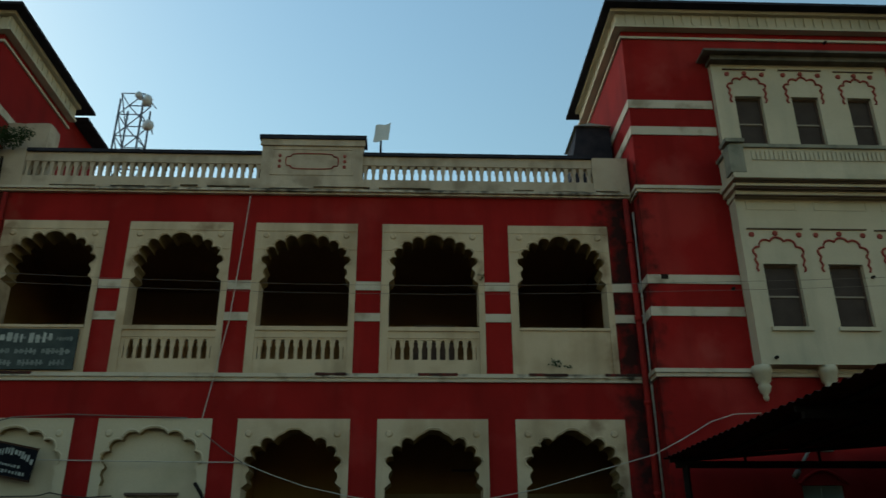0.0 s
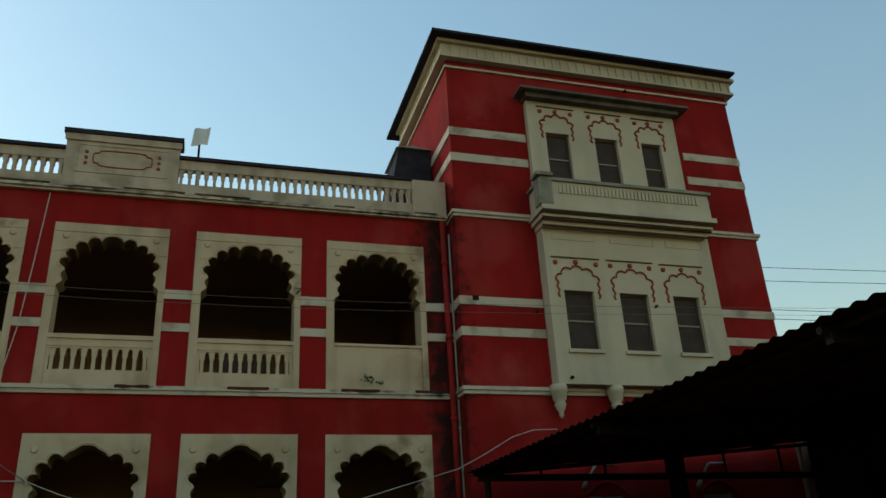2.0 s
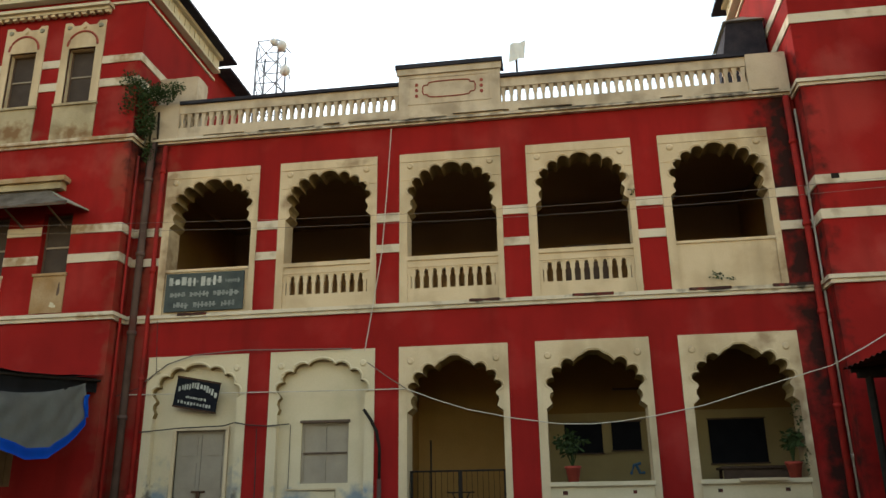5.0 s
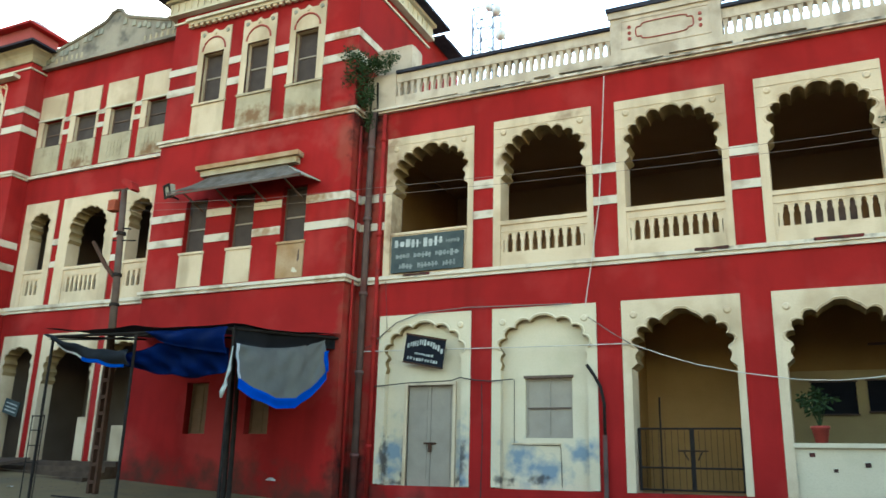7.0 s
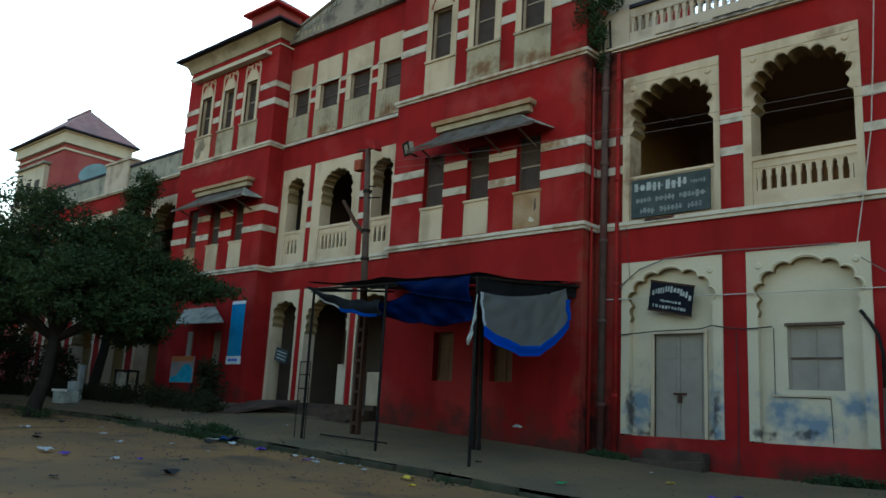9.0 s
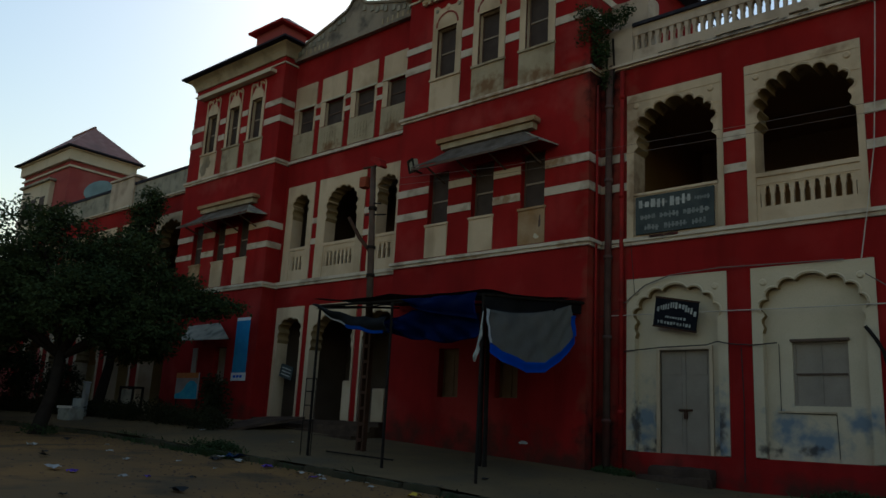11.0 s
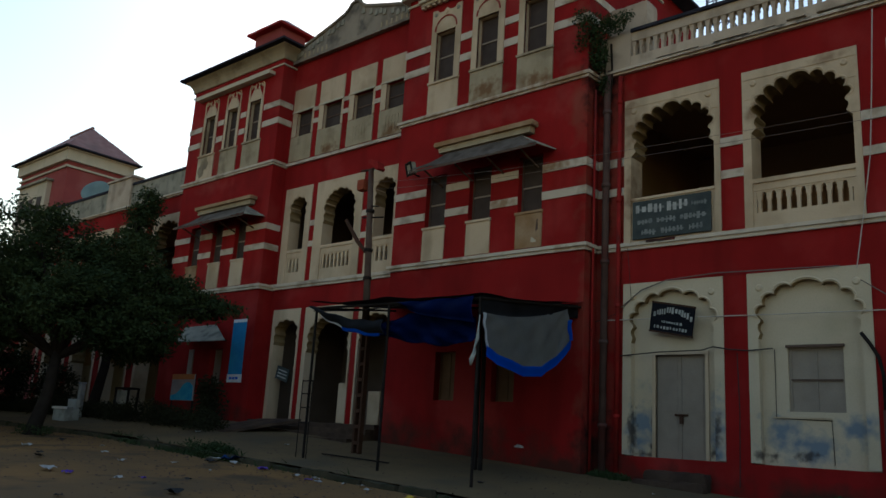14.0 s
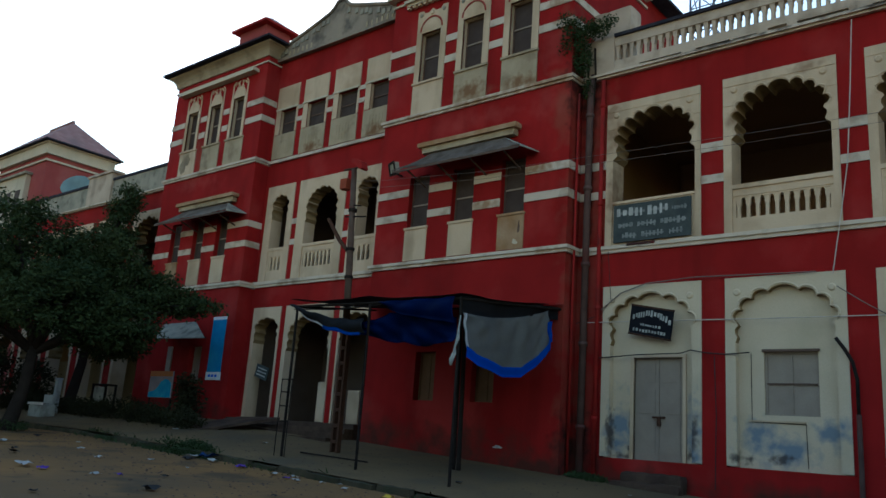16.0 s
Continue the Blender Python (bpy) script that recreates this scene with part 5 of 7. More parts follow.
# ---- pipes and cables ----
def pipe(name, pts, r, mat, label, collars=()):
    p = thing(name, pts[0], label, "pipe")
    bm = bmesh.new()
    tube(bm, pts, r, 10)
    part("pipe_run", bm, mat, p, "", True)
    for z in collars:
        x = np.interp(z, [q[2] for q in pts], [q[0] for q in pts]) if pts[0][2] < pts[-1][2] else pts[0][0]
        bm = bmesh.new()
        tube(bm, [(x, pts[0][1], z), (x, pts[0][1], z + 0.09)], r * 1.3, 10)
        part("collar", bm, mat, p, "", True)


pipe("drain_pipe", [(8.36, -0.12, 0.6), (8.34, -0.12, 5.6), (8.31, -0.12, 9.9)], 0.065, PIPERED, "red painted iron drain pipe", (1.6, 3.4, 5.2, 7.0, 8.8))
pipe("drain_pipe", [(8.47, -0.1, 0.6), (8.46, -0.1, 9.6)], 0.022, WIRE, "thin white plastic pipe", (2.5, 5.0, 7.5))
pipe("drain_pipe", [(-5.88, -0.14, 0.8), (-5.86, -0.14, 9.7), (-5.84, -0.05, 10.1)], 0.08, PIPEGREY, "wide stained reddish rainwater pipe", (1.8, 3.6, 5.4, 7.2, 9.0))
pipe("drain_pipe", [(-5.57, -0.09, 0.75), (-5.55, -0.09, 9.9)], 0.05, PIPERED, "red painted iron drain pipe", (2.0, 4.4, 6.8, 9.2))
pipe("drain_pipe", [(-6.08, FRONT - 0.05 + 0.3, 0.85), (-6.08, FRONT + 0.25, 9.6)], 0.03, PIPERED, "thin red pipe at the tower corner")
bm = bmesh.new()
tube(bm, [(-0.36, -0.08, 0.6), (-0.36, -0.08, 2.3)], 0.045, 8)
p = tagged(thing("drain_pipe", (-0.36, -0.08, 0.6), "bent black hose rising from a grey pipe", "pipe"))
part("pipe_run", bm, PIPEGREY, p)
bm = bmesh.new()
tube(bm, [(-0.36, -0.08, 2.3), (-0.36, -0.08, 2.9), (-0.42, -0.09, 3.22), (-0.54, -0.1, 3.45), (-0.68, -0.12, 3.66)], 0.033, 8)
part("hose", bm, BLACK, p, "black hose end", True)


def cable(pts, r, mat, label):
    bm = bmesh.new()
    tube(bm, pts, r * 0.7, 5)
    return solo("cable", bm, mat, label, "cable", group="cables on the facade")


cable([(-5.5, -0.05, 4.4), (-5.0, -0.08, 4.75), (-4.41, -0.1, 4.92), (-3.32, -0.1, 4.98), (-2.2, -0.09, 4.95), (-0.98, -0.08, 4.92)], 0.018, FAINTWIRE, "dull cable looped above the blind arches")
cable([(-6.0, -0.08, 4.13), (-4.46, -0.08, 4.11), (-2.0, -0.08, 4.07), (0.19, -0.08, 4.05)], 0.016, WIRE, "pale conduit across the blind arches")
cable([(-5.5, -0.07, 3.34), (-4.6, -0.08, 3.4), (-3.64, -0.08, 3.42), (-3.41, -0.1, 3.48), (-3.1, -0.1, 3.42), (-2.73, -0.07, 3.39), (-2.25, -0.07, 3.42)], 0.018, DARKWIRE, "dark cable over the door")
cable([(-2.28, 0.115, 3.42), (-2.28, 0.115, 2.12), (-1.3, 0.115, 2.1), (-1.28, 0.115, 1.32)], 0.01, DARKWIRE, "thin conduit round the window")
cable([(-2.95, -0.04, 3.35), (-2.92, -0.04, 2.2), (-2.95, -0.04, 0.8)], 0.014, DARKWIRE, "dark cable down the pier")
cable([(-0.62, -0.15, 4.61), (-0.2, -0.12, 4.3), (0.2, -0.12, 4.04)], 0.014, FAINTWIRE, "dull cable by the open arch")
cable([(0.14, -0.02, 4.06), (0.2, -0.12, 4.04), (0.8, -0.15, 3.8), (1.43, -0.15, 3.59), (2.3, -0.15, 3.4), (3.21, -0.15, 3.26), (3.8, -0.15, 3.24), (4.32, -0.15, 3.27), (5.1, -0.15, 3.37), (5.95, -0.15, 3.53),
       (7.17, -0.2, 3.87), (8.2, -0.64, 4.12), (8.8, -0.68, 4.42), (9.39, -0.7, 4.75), (9.87, -0.7, 4.9), (10.4, -0.75, 4.91), (10.5, -0.54, 4.92)], 0.014, WIRE, "pale cable slung across the open arches")
cable([(-0.14, -0.18, 9.84), (-0.24, -0.12, 8.4), (-0.34, -0.12, 6.98), (-0.5, -0.14, 5.9), (-0.69, -0.08, 4.86)], 0.016, WIRE, "pale cord hanging from the parapet")
cable([(-5.3, -0.14, 5.7), (-5.25, -0.06, 4.6), (-5.5, -0.06, 4.3), (-6.1, -0.12, 4.1)], 0.01, DARKWIRE, "thin drooping cable by the pipe")
for dz, r in ((0, 0.006), (-0.18, 0.006)):
    cable([(-11.12, -2.6, 7.5 + dz), (-10.3, -2.3, 7.5 + dz), (-7.8, -1.6, 7.53 + dz), (-4.9, -1.5, 7.45 + dz), (-1.8, -1.5, 7.33 + dz), (1.3, -1.5, 7.26 + dz), (4, -1.5, 7.25 + dz),
           (6.5, -1.5, 7.29 + dz), (11, -1.5, 7.43 + dz), (17.3, -1.5, 7.7 + dz), (30, -1.5, 8.6 + dz)], r, FAINTWIRE, "thin wire strung along the whole facade")
for z0, z1 in ((10.7, 12.0), (10.24, 11.6), (9.35, 10.2), (9.05, 9.9)):
    cable(sag((16.86, 3, z0), (42, 3, z1), 0.15), 0.014, DARKWIRE, "thin wire against the sky")

# ---- sign boards ----
board = thing("sign_board", (-4.3, -0.05, 5.9), "slate grey painted sign board with worn white lettering", "sign")
part("board", boxes((-5.22, -3.42, -0.075, -0.035, 5.9, 6.76)), SLATE, board)
rnd = random.Random(5)
for z, h, ink, spans in ((6.46, 0.22, LETTER, ((-5.14, -4.46), (-4.4, -3.92))), (6.5, 0.1, DIMLETTER, ((-3.84, -3.5),)), (6.2, 0.16, DIMLETTER, ((-5.1, -4.74), (-4.64, -4.2), (-4.1, -3.52))), (5.96, 0.15, DIMLETTER, ((-5.0, -4.66), (-4.54, -4.02), (-3.9, -3.6)))):
    for a, b in spans:
        part("lettering_bar", boxes((a, b, -0.0775, -0.0752, z + h * 0.36, z + h * 0.58)), DIMLETTER, board)
        x = a
        while x < b - 0.03:
            w = h * rnd.uniform(0.2, 0.5)
            part("lettering_bar", boxes((x, min(x + w, b), -0.079, -0.0752, z + h * rnd.uniform(-0.05, 0.22), z + h * rnd.uniform(0.75, 1.0))), ink, board)
            x += w + h * rnd.uniform(0.16, 0.3)
name = thing("name_board", (-4.28, -0.1, 4.1), "small black name board hung askew over the door", "sign")
tilt = pose(-4.28, -0.1, 4.08, 8, 11, 0)
me = to_mesh("board", boxes((-0.48, 0.48, -0.02, 0.02, -0.31, 0.31)), NAVY)
piece("board", me, name, tilt)
me = to_mesh("board_rim", boxes((-0.49, 0.49, -0.03, 0.025, 0.29, 0.325), (-0.49, 0.49, -0.03, 0.025, -0.325, -0.29)), RUST)
piece("board_rim", me, name, tilt)
strokes = random.Random(19)
for row, (za, ht, xa, xb, rise) in enumerate(((-0.02, 0.15, -0.42, 0.42, 0.12), (-0.11, 0.06, -0.22, 0.2, 0.0), (-0.24, 0.08, -0.38, 0.38, 0.0))):
    x = xa
    while x < xb:
        w = strokes.uniform(0.025, 0.06)
        z = za + rise * (1 - (2 * (x - xa) / (xb - xa) - 1) ** 2)
        bars = [(x, x + w, -0.024, -0.02, z + ht * strokes.uniform(0.0, 0.25), z + ht * strokes.uniform(0.75, 1.0))]
        piece("lettering_bar", to_mesh("lettering_bar", boxes(*bars), LETTER), name, tilt)
        x += w + strokes.uniform(0.012, 0.035)

# ---- verandah: gate, notice boards, pots ----
gate = thing("iron_gate", (1.3, 0.2, 1.25), "black iron double gate, shut, in the open arch", "gate")
for a, b in ((0.24, 1.2), (1.23, 2.1)):
    bm = bmesh.new()
    for q in ((a, 1.3, a, 2.45), (b, 1.3, b, 2.45)):
        tube(bm, [(q[0], 0.2, q[1]), (q[2], 0.2, q[3])], 0.03, 6)
    for z in (1.32, 1.72, 2.44):
        tube(bm, [(a, 0.2, z), (b, 0.2, z)], 0.02, 6)
    leaf = part("gate_leaf", bm, BLACK, gate)
    for k in range(1, 8):
        bm = bmesh.new()
        x = a + (b - a) * k / 8
        tube(bm, [(x, 0.2, 1.32), (x, 0.2, 2.44)], 0.005, 5)
        part("gate_bar", bm, BLACK, leaf)
bm = bmesh.new()
tube(bm, [(0.95, 0.17, 2.03), (1.5, 0.17, 2.03)], 0.014, 6)
tube(bm, [(1.05, 0.17, 2.03), (1.14, 0.17, 1.86)], 0.012, 6)
tube(bm, [(1.4, 0.17, 2.03), (1.31, 0.17, 1.86)], 0.012, 6)
part("gate_bolt", bm, BLACK, gate)
bm = bmesh.new()
tube(bm, [(0.52, 0.9, 1.25), (0.52, 0.9, 3.1)], 0.02, 6)
solo("iron_rod", bm, BLACK, "thin dark iron rod standing behind the gate", "rod")
part("wall_shelf", boxes((4.45, 5.1, 2.9, 2.985, 4.3, 4.34)), MUNTIN, wing, "narrow dark shelf")
for x0, x1, z0, z1 in ((3.3, 4.15, 2.9, 3.55), (4.36, 5.01, 2.95, 3.57), (6.5, 7.71, 2.62, 3.57)):
    nb = thing("notice_board", ((x0 + x1) / 2, 2.95, z0), "dark notice board on the verandah wall", "notice board", "notice boards")
    part("board", boxes((x0, x1, 2.95, 2.99, z0, z1)), NAVY, nb)
    for zz in (z1, z0 - 0.03):
        part("board_frame", boxes((x0 - 0.03, x1 + 0.03, 2.93, 2.96, zz, zz + 0.03)), MUNTIN, nb)
bm = bmesh.new()
tube(bm, [(4.72, 2.97, 2.42), (4.8, 2.97, 2.62), (4.95, 2.97, 2.66)], 0.035, 6)
tube(bm, [(4.85, 2.97, 2.62), (4.92, 2.97, 2.45), (5.03, 2.97, 2.45)], 0.035, 6)
solo("wall_mark", bm, SCRAWL, "blue paint scrawl on the verandah wall", "graffiti")
bench = thing("desk", (7.2, 2.2, 1.25), "dark wooden desk in the verandah", "desk")
part("desk_top", boxes((6.5, 7.9, 1.9, 2.6, 2.45, 2.5)), MUNTIN, bench)
for x in (6.55, 7.8):
    for y in (1.95, 2.5):
        part("leg", boxes((x, x + 0.06, y, y + 0.06, 1.25, 2.45)), MUNTIN, bench)
part("modesty_panel", boxes((6.6, 7.8, 1.96, 1.98, 1.7, 2.45)), MUNTIN, bench)
cab = thing("cupboard", (4.0, 2.0, 5.8), "dark cupboard in the upper gallery", "cupboard")
part("body", boxes((3.5, 4.5, 1.8, 2.3, 5.8, 7.5)), MUNTIN, cab)
part("cupboard_door", boxes((3.53, 3.99, 1.78, 1.8, 5.85, 7.45)), MUNTIN, cab)
part("cupboard_door", boxes((4.01, 4.47, 1.78, 1.8, 5.85, 7.45)), MUNTIN, cab)


def leafy(cloud, centre, radii, count, size, rnd, keep=None, long=1.8):
    """Small leaves spread through an ellipsoid, thicker at its skin; cloud gathers corners, four a leaf."""
    g = np.random.default_rng(rnd.randrange(1 << 30))
    d = g.normal(size=(count, 3))
    d /= np.linalg.norm(d, axis=1)[:, None]
    p = np.array(centre) + d * np.array(radii) * (g.random((count, 1)) ** 0.45)
    if keep:
        p = p[[bool(keep(Vector(q))) for q in p]]
    n = len(p)
    a = g.normal(size=(n, 3)) * (1, 1, 0.6) - (0, 0, 0.4)
    a /= np.linalg.norm(a, axis=1)[:, None]
    b = np.cross(a, g.normal(size=(n, 3)))
    b /= np.linalg.norm(b, axis=1)[:, None] + 1e-9
    s = size * g.uniform(0.6, 1.3, (n, 1))
    cloud.append(np.stack([p, p + a * s * 0.5 * long + b * s * 0.4, p + a * s * long, p + a * s * 0.5 * long - b * s * 0.4], 1))


def leaf_mesh(name, cloud, mat):
    v = np.concatenate(cloud).reshape(-1, 3)
    me = bpy.data.meshes.new(name)
    me.from_pydata(v.tolist(), [], np.arange(len(v)).reshape(-1, 4).tolist())
    me.materials.append(mat)
    return me


def potted(x, y, z, h, spread, seed):
    p = thing("potted_plant", (x, y, z), "leafy green plant in a red pot on the sill", "plant", "potted plants")
    bm = bmesh.new()
    lathe(bm, [(0.1, z), (0.14, z + 0.24), (0.16, z + 0.25), (0.16, z + 0.3), (0.13, z + 0.3), (0.12, z + 0.26)], x, y, 16)
    part("pot", bm, POT, p, "", True)
    rnd = random.Random(seed)
    cloud = []
    bm = bmesh.new()
    for k in range(14):
        t = rnd.uniform(0, 6.28)
        tip = Vector((x + math.cos(t) * spread * rnd.uniform(0.3, 1), y + math.sin(t) * 0.12, z + 0.3 + h * rnd.uniform(0.5, 1)))
        tube(bm, [(x, y, z + 0.26), ((x + tip.x) / 2, (y + tip.y) / 2, z + 0.3 + h * 0.45), tip], [0.01, 0.008, 0.004], 4)
        leafy(cloud, tip, (0.09, 0.06, 0.09), 14, 0.07, rnd)
    part("stem_bunch", bm, LEAF, p)
    piece("foliage", leaf_mesh("foliage", cloud, LEAF), p, Matrix())


potted(3.42, 0.16, 2.18, 0.6, 0.28, 3)
potted(7.5, 0.16, 2.18, 0.55, 0.2, 4)
part("window_ledge", boxes((6.45, 7.3, -0.12, 0.0, 2.14, 2.19)), CREAM, wing)

# ---- plants rooted in the walls ----
def wall_plant(clumps, seed, label, roots=()):
    rnd = random.Random(seed)
    p = thing("wall_plant", clumps[0][0], label, "plant", "plants rooted in the masonry")
    cloud = []
    for c, r, n in clumps:
        leafy(cloud, c, r, n, 0.045, rnd, None, 1.4)
    piece("foliage", leaf_mesh("foliage", cloud, WEED), p, Matrix())
    for pts in roots:
        bm = bmesh.new()
        tube(bm, pts, [0.03, 0.022, 0.012][:len(pts)], 5)
        part("root", bm, BARK, p)


wall_plant((((-6.05, -0.5, 11.05), (0.45, 0.38, 0.45), 1700), ((-5.65, -0.3, 11.2), (0.4, 0.28, 0.25), 800), ((-5.35, -0.2, 11.4), (0.22, 0.18, 0.16), 160), ((-6.3, -0.62, 11.45), (0.26, 0.22, 0.24), 260), ((-6.35, -0.6, 10.75), (0.2, 0.18, 0.25), 160), ((-5.95, -0.4, 10.4), (0.25, 0.22, 0.4), 900), ((-5.9, -0.25, 9.75), (0.14, 0.12, 0.3), 200)), 11,
           "bushy fig plant rooted in the tower corner", ([(-5.95, -0.1, 10.8), (-5.95, -0.14, 9.6), (-5.93, -0.12, 8.2)], [(-5.8, -0.1, 10.8), (-5.75, -0.12, 10.0), (-5.8, -0.1, 9.2)]))
wall_plant((((6.5, -0.08, 6.1), (0.16, 0.05, 0.08), 34), ((6.75, -0.08, 6.02), (0.1, 0.04, 0.05), 14)), 13, "few weeds in the cracked parapet")
wall_plant((((7.62, -0.02, 3.3), (0.08, 0.08, 0.4), 70), ((7.7, -0.02, 2.6), (0.08, 0.08, 0.4), 60)), 14, "creeper on the arch jamb")
wall_plant((((5.0, -0.05, 8.0), (0.06, 0.05, 0.12), 24),), 15, "small weed on the arch bracket")

# ---- roof: huts, mast, flag ----
hut = thing("roof_hut", (7.95, 1.3, 10.05), "dark sheet-clad stair hut with a pale pyramid cap", "hut")
bm = bmesh.new()
lo = [bm.verts.new(p) for p in ((7.15, 0.9, 10.05), (8.45, 0.9, 10.05), (8.45, 2.4, 10.05), (7.15, 2.4, 10.05))]
hi = [bm.verts.new(p) for p in ((7.6, 1.0, 12.5), (8.42, 1.0, 12.5), (8.42, 2.3, 12.5), (7.6, 2.3, 12.5))]
for k in range(4):
    bm.faces.new((lo[k], lo[(k + 1) % 4], hi[(k + 1) % 4], hi[k]))
bm.faces.new(hi)
part("clad_wall", bm, SLAB, hut)
bm = bmesh.new()
q = [bm.verts.new(p) for p in ((7.52, 0.92, 12.5), (8.46, 0.92, 12.5), (8.46, 2.38, 12.5), (7.52, 2.38, 12.5))]
top = bm.verts.new((8.1, 1.5, 12.95))
for k in range(4):
    bm.faces.new((q[k], q[(k + 1) % 4], top))
bm.faces.new(q[::-1])
part("cap", bm, WORN, hut)
part("parapet_pier", rough_box(-6.1, -5.1, 0.35, 0.9, 10.05, 11.98, 2.0, 0.02), PARAPET, wing, "weathered cream pier at the tower")

flag = thing("flag_pole", (2.7, 0.3, 10.05), "short steel pole with a faded white cloth", "flag")
bm = bmesh.new()
tube(bm, [(2.7, 0.3, 10.05), (2.7, 0.3, 12.0)], 0.025, 8)
part("pole", bm, BLACK, flag)
bm = bmesh.new()
gx, gz = 8, 8
grid = [[bm.verts.new((2.52 + 0.36 * i / gx + 0.05 * j / gz, 0.2 + 0.03 * math.sin(i * 0.9 + j * 0.4), 11.5 + 0.46 * j / gz + 0.07 * i / gx)) for j in range(gz + 1)] for i in range(gx + 1)]
for i in range(gx):
    for j in range(gz):
        bm.faces.new((grid[i][j], grid[i + 1][j], grid[i + 1][j + 1], grid[i][j + 1]))
part("cloth", bm, CLOTH, flag, "", True)

mast = thing("antenna_mast", (-9.0, 15.0, 0.5), "pale lattice antenna mast with dish drums", "antenna mast")
MX, MY, MT = -9.05, 15.0, 22.0


def mast_corner(k, z):
    w = 0.55 - 0.006 * (z - 14)
    return Vector((MX + w * (1 if k in (0, 3) else -1), MY + w * (1 if k < 2 else -1), z))


for k in range(4):
    bm = bmesh.new()
    tube(bm, [mast_corner(k, 0.5), mast_corner(k, MT)], 0.045, 6)
    part("leg", bm, STEEL, mast)
    for j in range(8):
        za, zb = 13.5 + j * 1.1, 13.5 + (j + 1) * 1.1
        bm = bmesh.new()
        tube(bm, [mast_corner(k, za), mast_corner((k + 1) % 4, zb)], 0.028, 5)
        tube(bm, [mast_corner(k, zb), mast_corner((k + 1) % 4, zb)], 0.028, 5)
        part("brace", bm, STEEL, mast)
for dx, dz, yaw, r in ((0.75, 21.9, -60, 0.27), (0.95, 20.6, -40, 0.26), (0.35, 22.1, -20, 0.16)):
    m = pose(MX + dx, MY - 0.5, dz, 80, 0, yaw)
    bm = bmesh.new()
    lathe(bm, [(r * 0.5, -0.12), (r * 0.95, 0.0), (r, 0.18), (r * 0.9, 0.24), (0.02, 0.28)], 0, 0, 18)
    d = piece("dish", to_mesh("dish", bm, DRUM, True), mast, m)
    bm = bmesh.new()
    tube(bm, [(0, 0, -0.1), (-dx * 0.4, 0, -0.4)], 0.03, 5)
    piece("dish_arm", to_mesh("dish_arm", bm, STEEL), d, m)

# ---- entrance steps, door steps, ramp ----
for k in range(4):
    z = 1.6 - 0.13 * k
    solo("entrance_step", rough_box(-18.2, -12.5, -0.45 - 0.32 * k, -0.13 - 0.32 * k if k else 0.0, z - 0.4, z, k * 3.0, 0.02, 0.16), STEP, "worn stone entrance step", "step", group="entrance steps")
for k, (a, b, y0, z) in enumerate(((-4.85, -3.5, -0.32, 1.0), (-4.95, -3.42, -0.62, 0.82))):
    solo("door_step", rough_box(a, b, y0, -0.004 if not k else -0.3, 0.4, z, k * 5.0, 0.045, 0.1), STEP, "broken red stone door step", "step", group="door steps")
bm = bmesh.new()
v = [(-17.9, -2.6, 1.16), (-16.2, -2.6, 1.2), (-15.0, -0.9, 1.66), (-16.9, -0.9, 1.62)]
a = [bm.verts.new(p) for p in v]
b = [bm.verts.new((p[0], p[1], p[2] - 0.07)) for p in v]
bm.faces.new(a)
bm.faces.new(b[::-1])
for k in range(4):
    bm.faces.new((a[k], a[(k + 1) % 4], b[(k + 1) % 4], b[k]))
solo("ramp", bm, STEP, "dusty brown plank ramp leaning on the entrance steps", "ramp")

# ---- tarpaulin stall against the tower ----
stall = thing("market_stall", (-8.6, -2.4, 0.8), "pole-framed stall roofed with black, blue and grey tarpaulins", "stall")
POSTS = ((-6.22, -4.1, 3.98), (-8.62, -4.1, 4.0), (-10.92, -4.1, 4.05))
for x, y, z in POSTS:
    bm = bmesh.new()
    tube(bm, [(x, y, ground_z(x, y)), (x, y, z)], 0.03, 8)
    part("post", bm, BLACK, stall)
bm = bmesh.new()
tube(bm, [(-11.0, -4.1, 4.06), (-6.2, -4.1, 3.98)], 0.03, 6)
tube(bm, [(-6.22, -4.1, 3.98), (-6.2, -0.6, 4.36)], 0.03, 6)
tube(bm, [(-10.95, -4.1, 4.05), (-11.9, -0.6, 4.6)], 0.03, 6)
tube(bm, [(-8.62, -4.1, 4.0), (-9.0, -0.6, 4.5)], 0.025, 6)
part("roof_frame", bm, BLACK, stall)


def cloth(name, f, nu, nv, mat, label, thick=0.008):
    bm = bmesh.new()
    g = [[bm.verts.new(f(i / nu, j / nv)) for j in range(nv + 1)] for i in range(nu + 1)]
    for i in range(nu):
        for j in range(nv):
            bm.faces.new((g[i][j], g[i + 1][j], g[i + 1][j + 1], g[i][j + 1]))
    bmesh.ops.solidify(bm, geom=bm.faces[:], thickness=thick)
    return part(name, bm, mat, stall, label, True)


def roof_f(u, v):
    front = Vector((-11.1, -4.2, 4.18)).lerp(Vector((-6.15, -4.2, 4.03)), u)
    back = Vector((-11.95, -0.58, 4.72)).lerp(Vector((-6.15, -0.58, 4.46)), u)
    p = front.lerp(back, v)
    p.z += 0.04 - 0.1 * math.sin(math.pi * v) * (0.6 + 0.4 * math.sin(9 * u)) - 0.05 * abs(math.sin(u * 6.28 * 1.0)) + 0.03 * noise.noise((u * 7, v * 5, 0))
    return p


cloth("roof_tarpaulin", roof_f, 30, 14, BLACKTARP, "black tarpaulin roof")


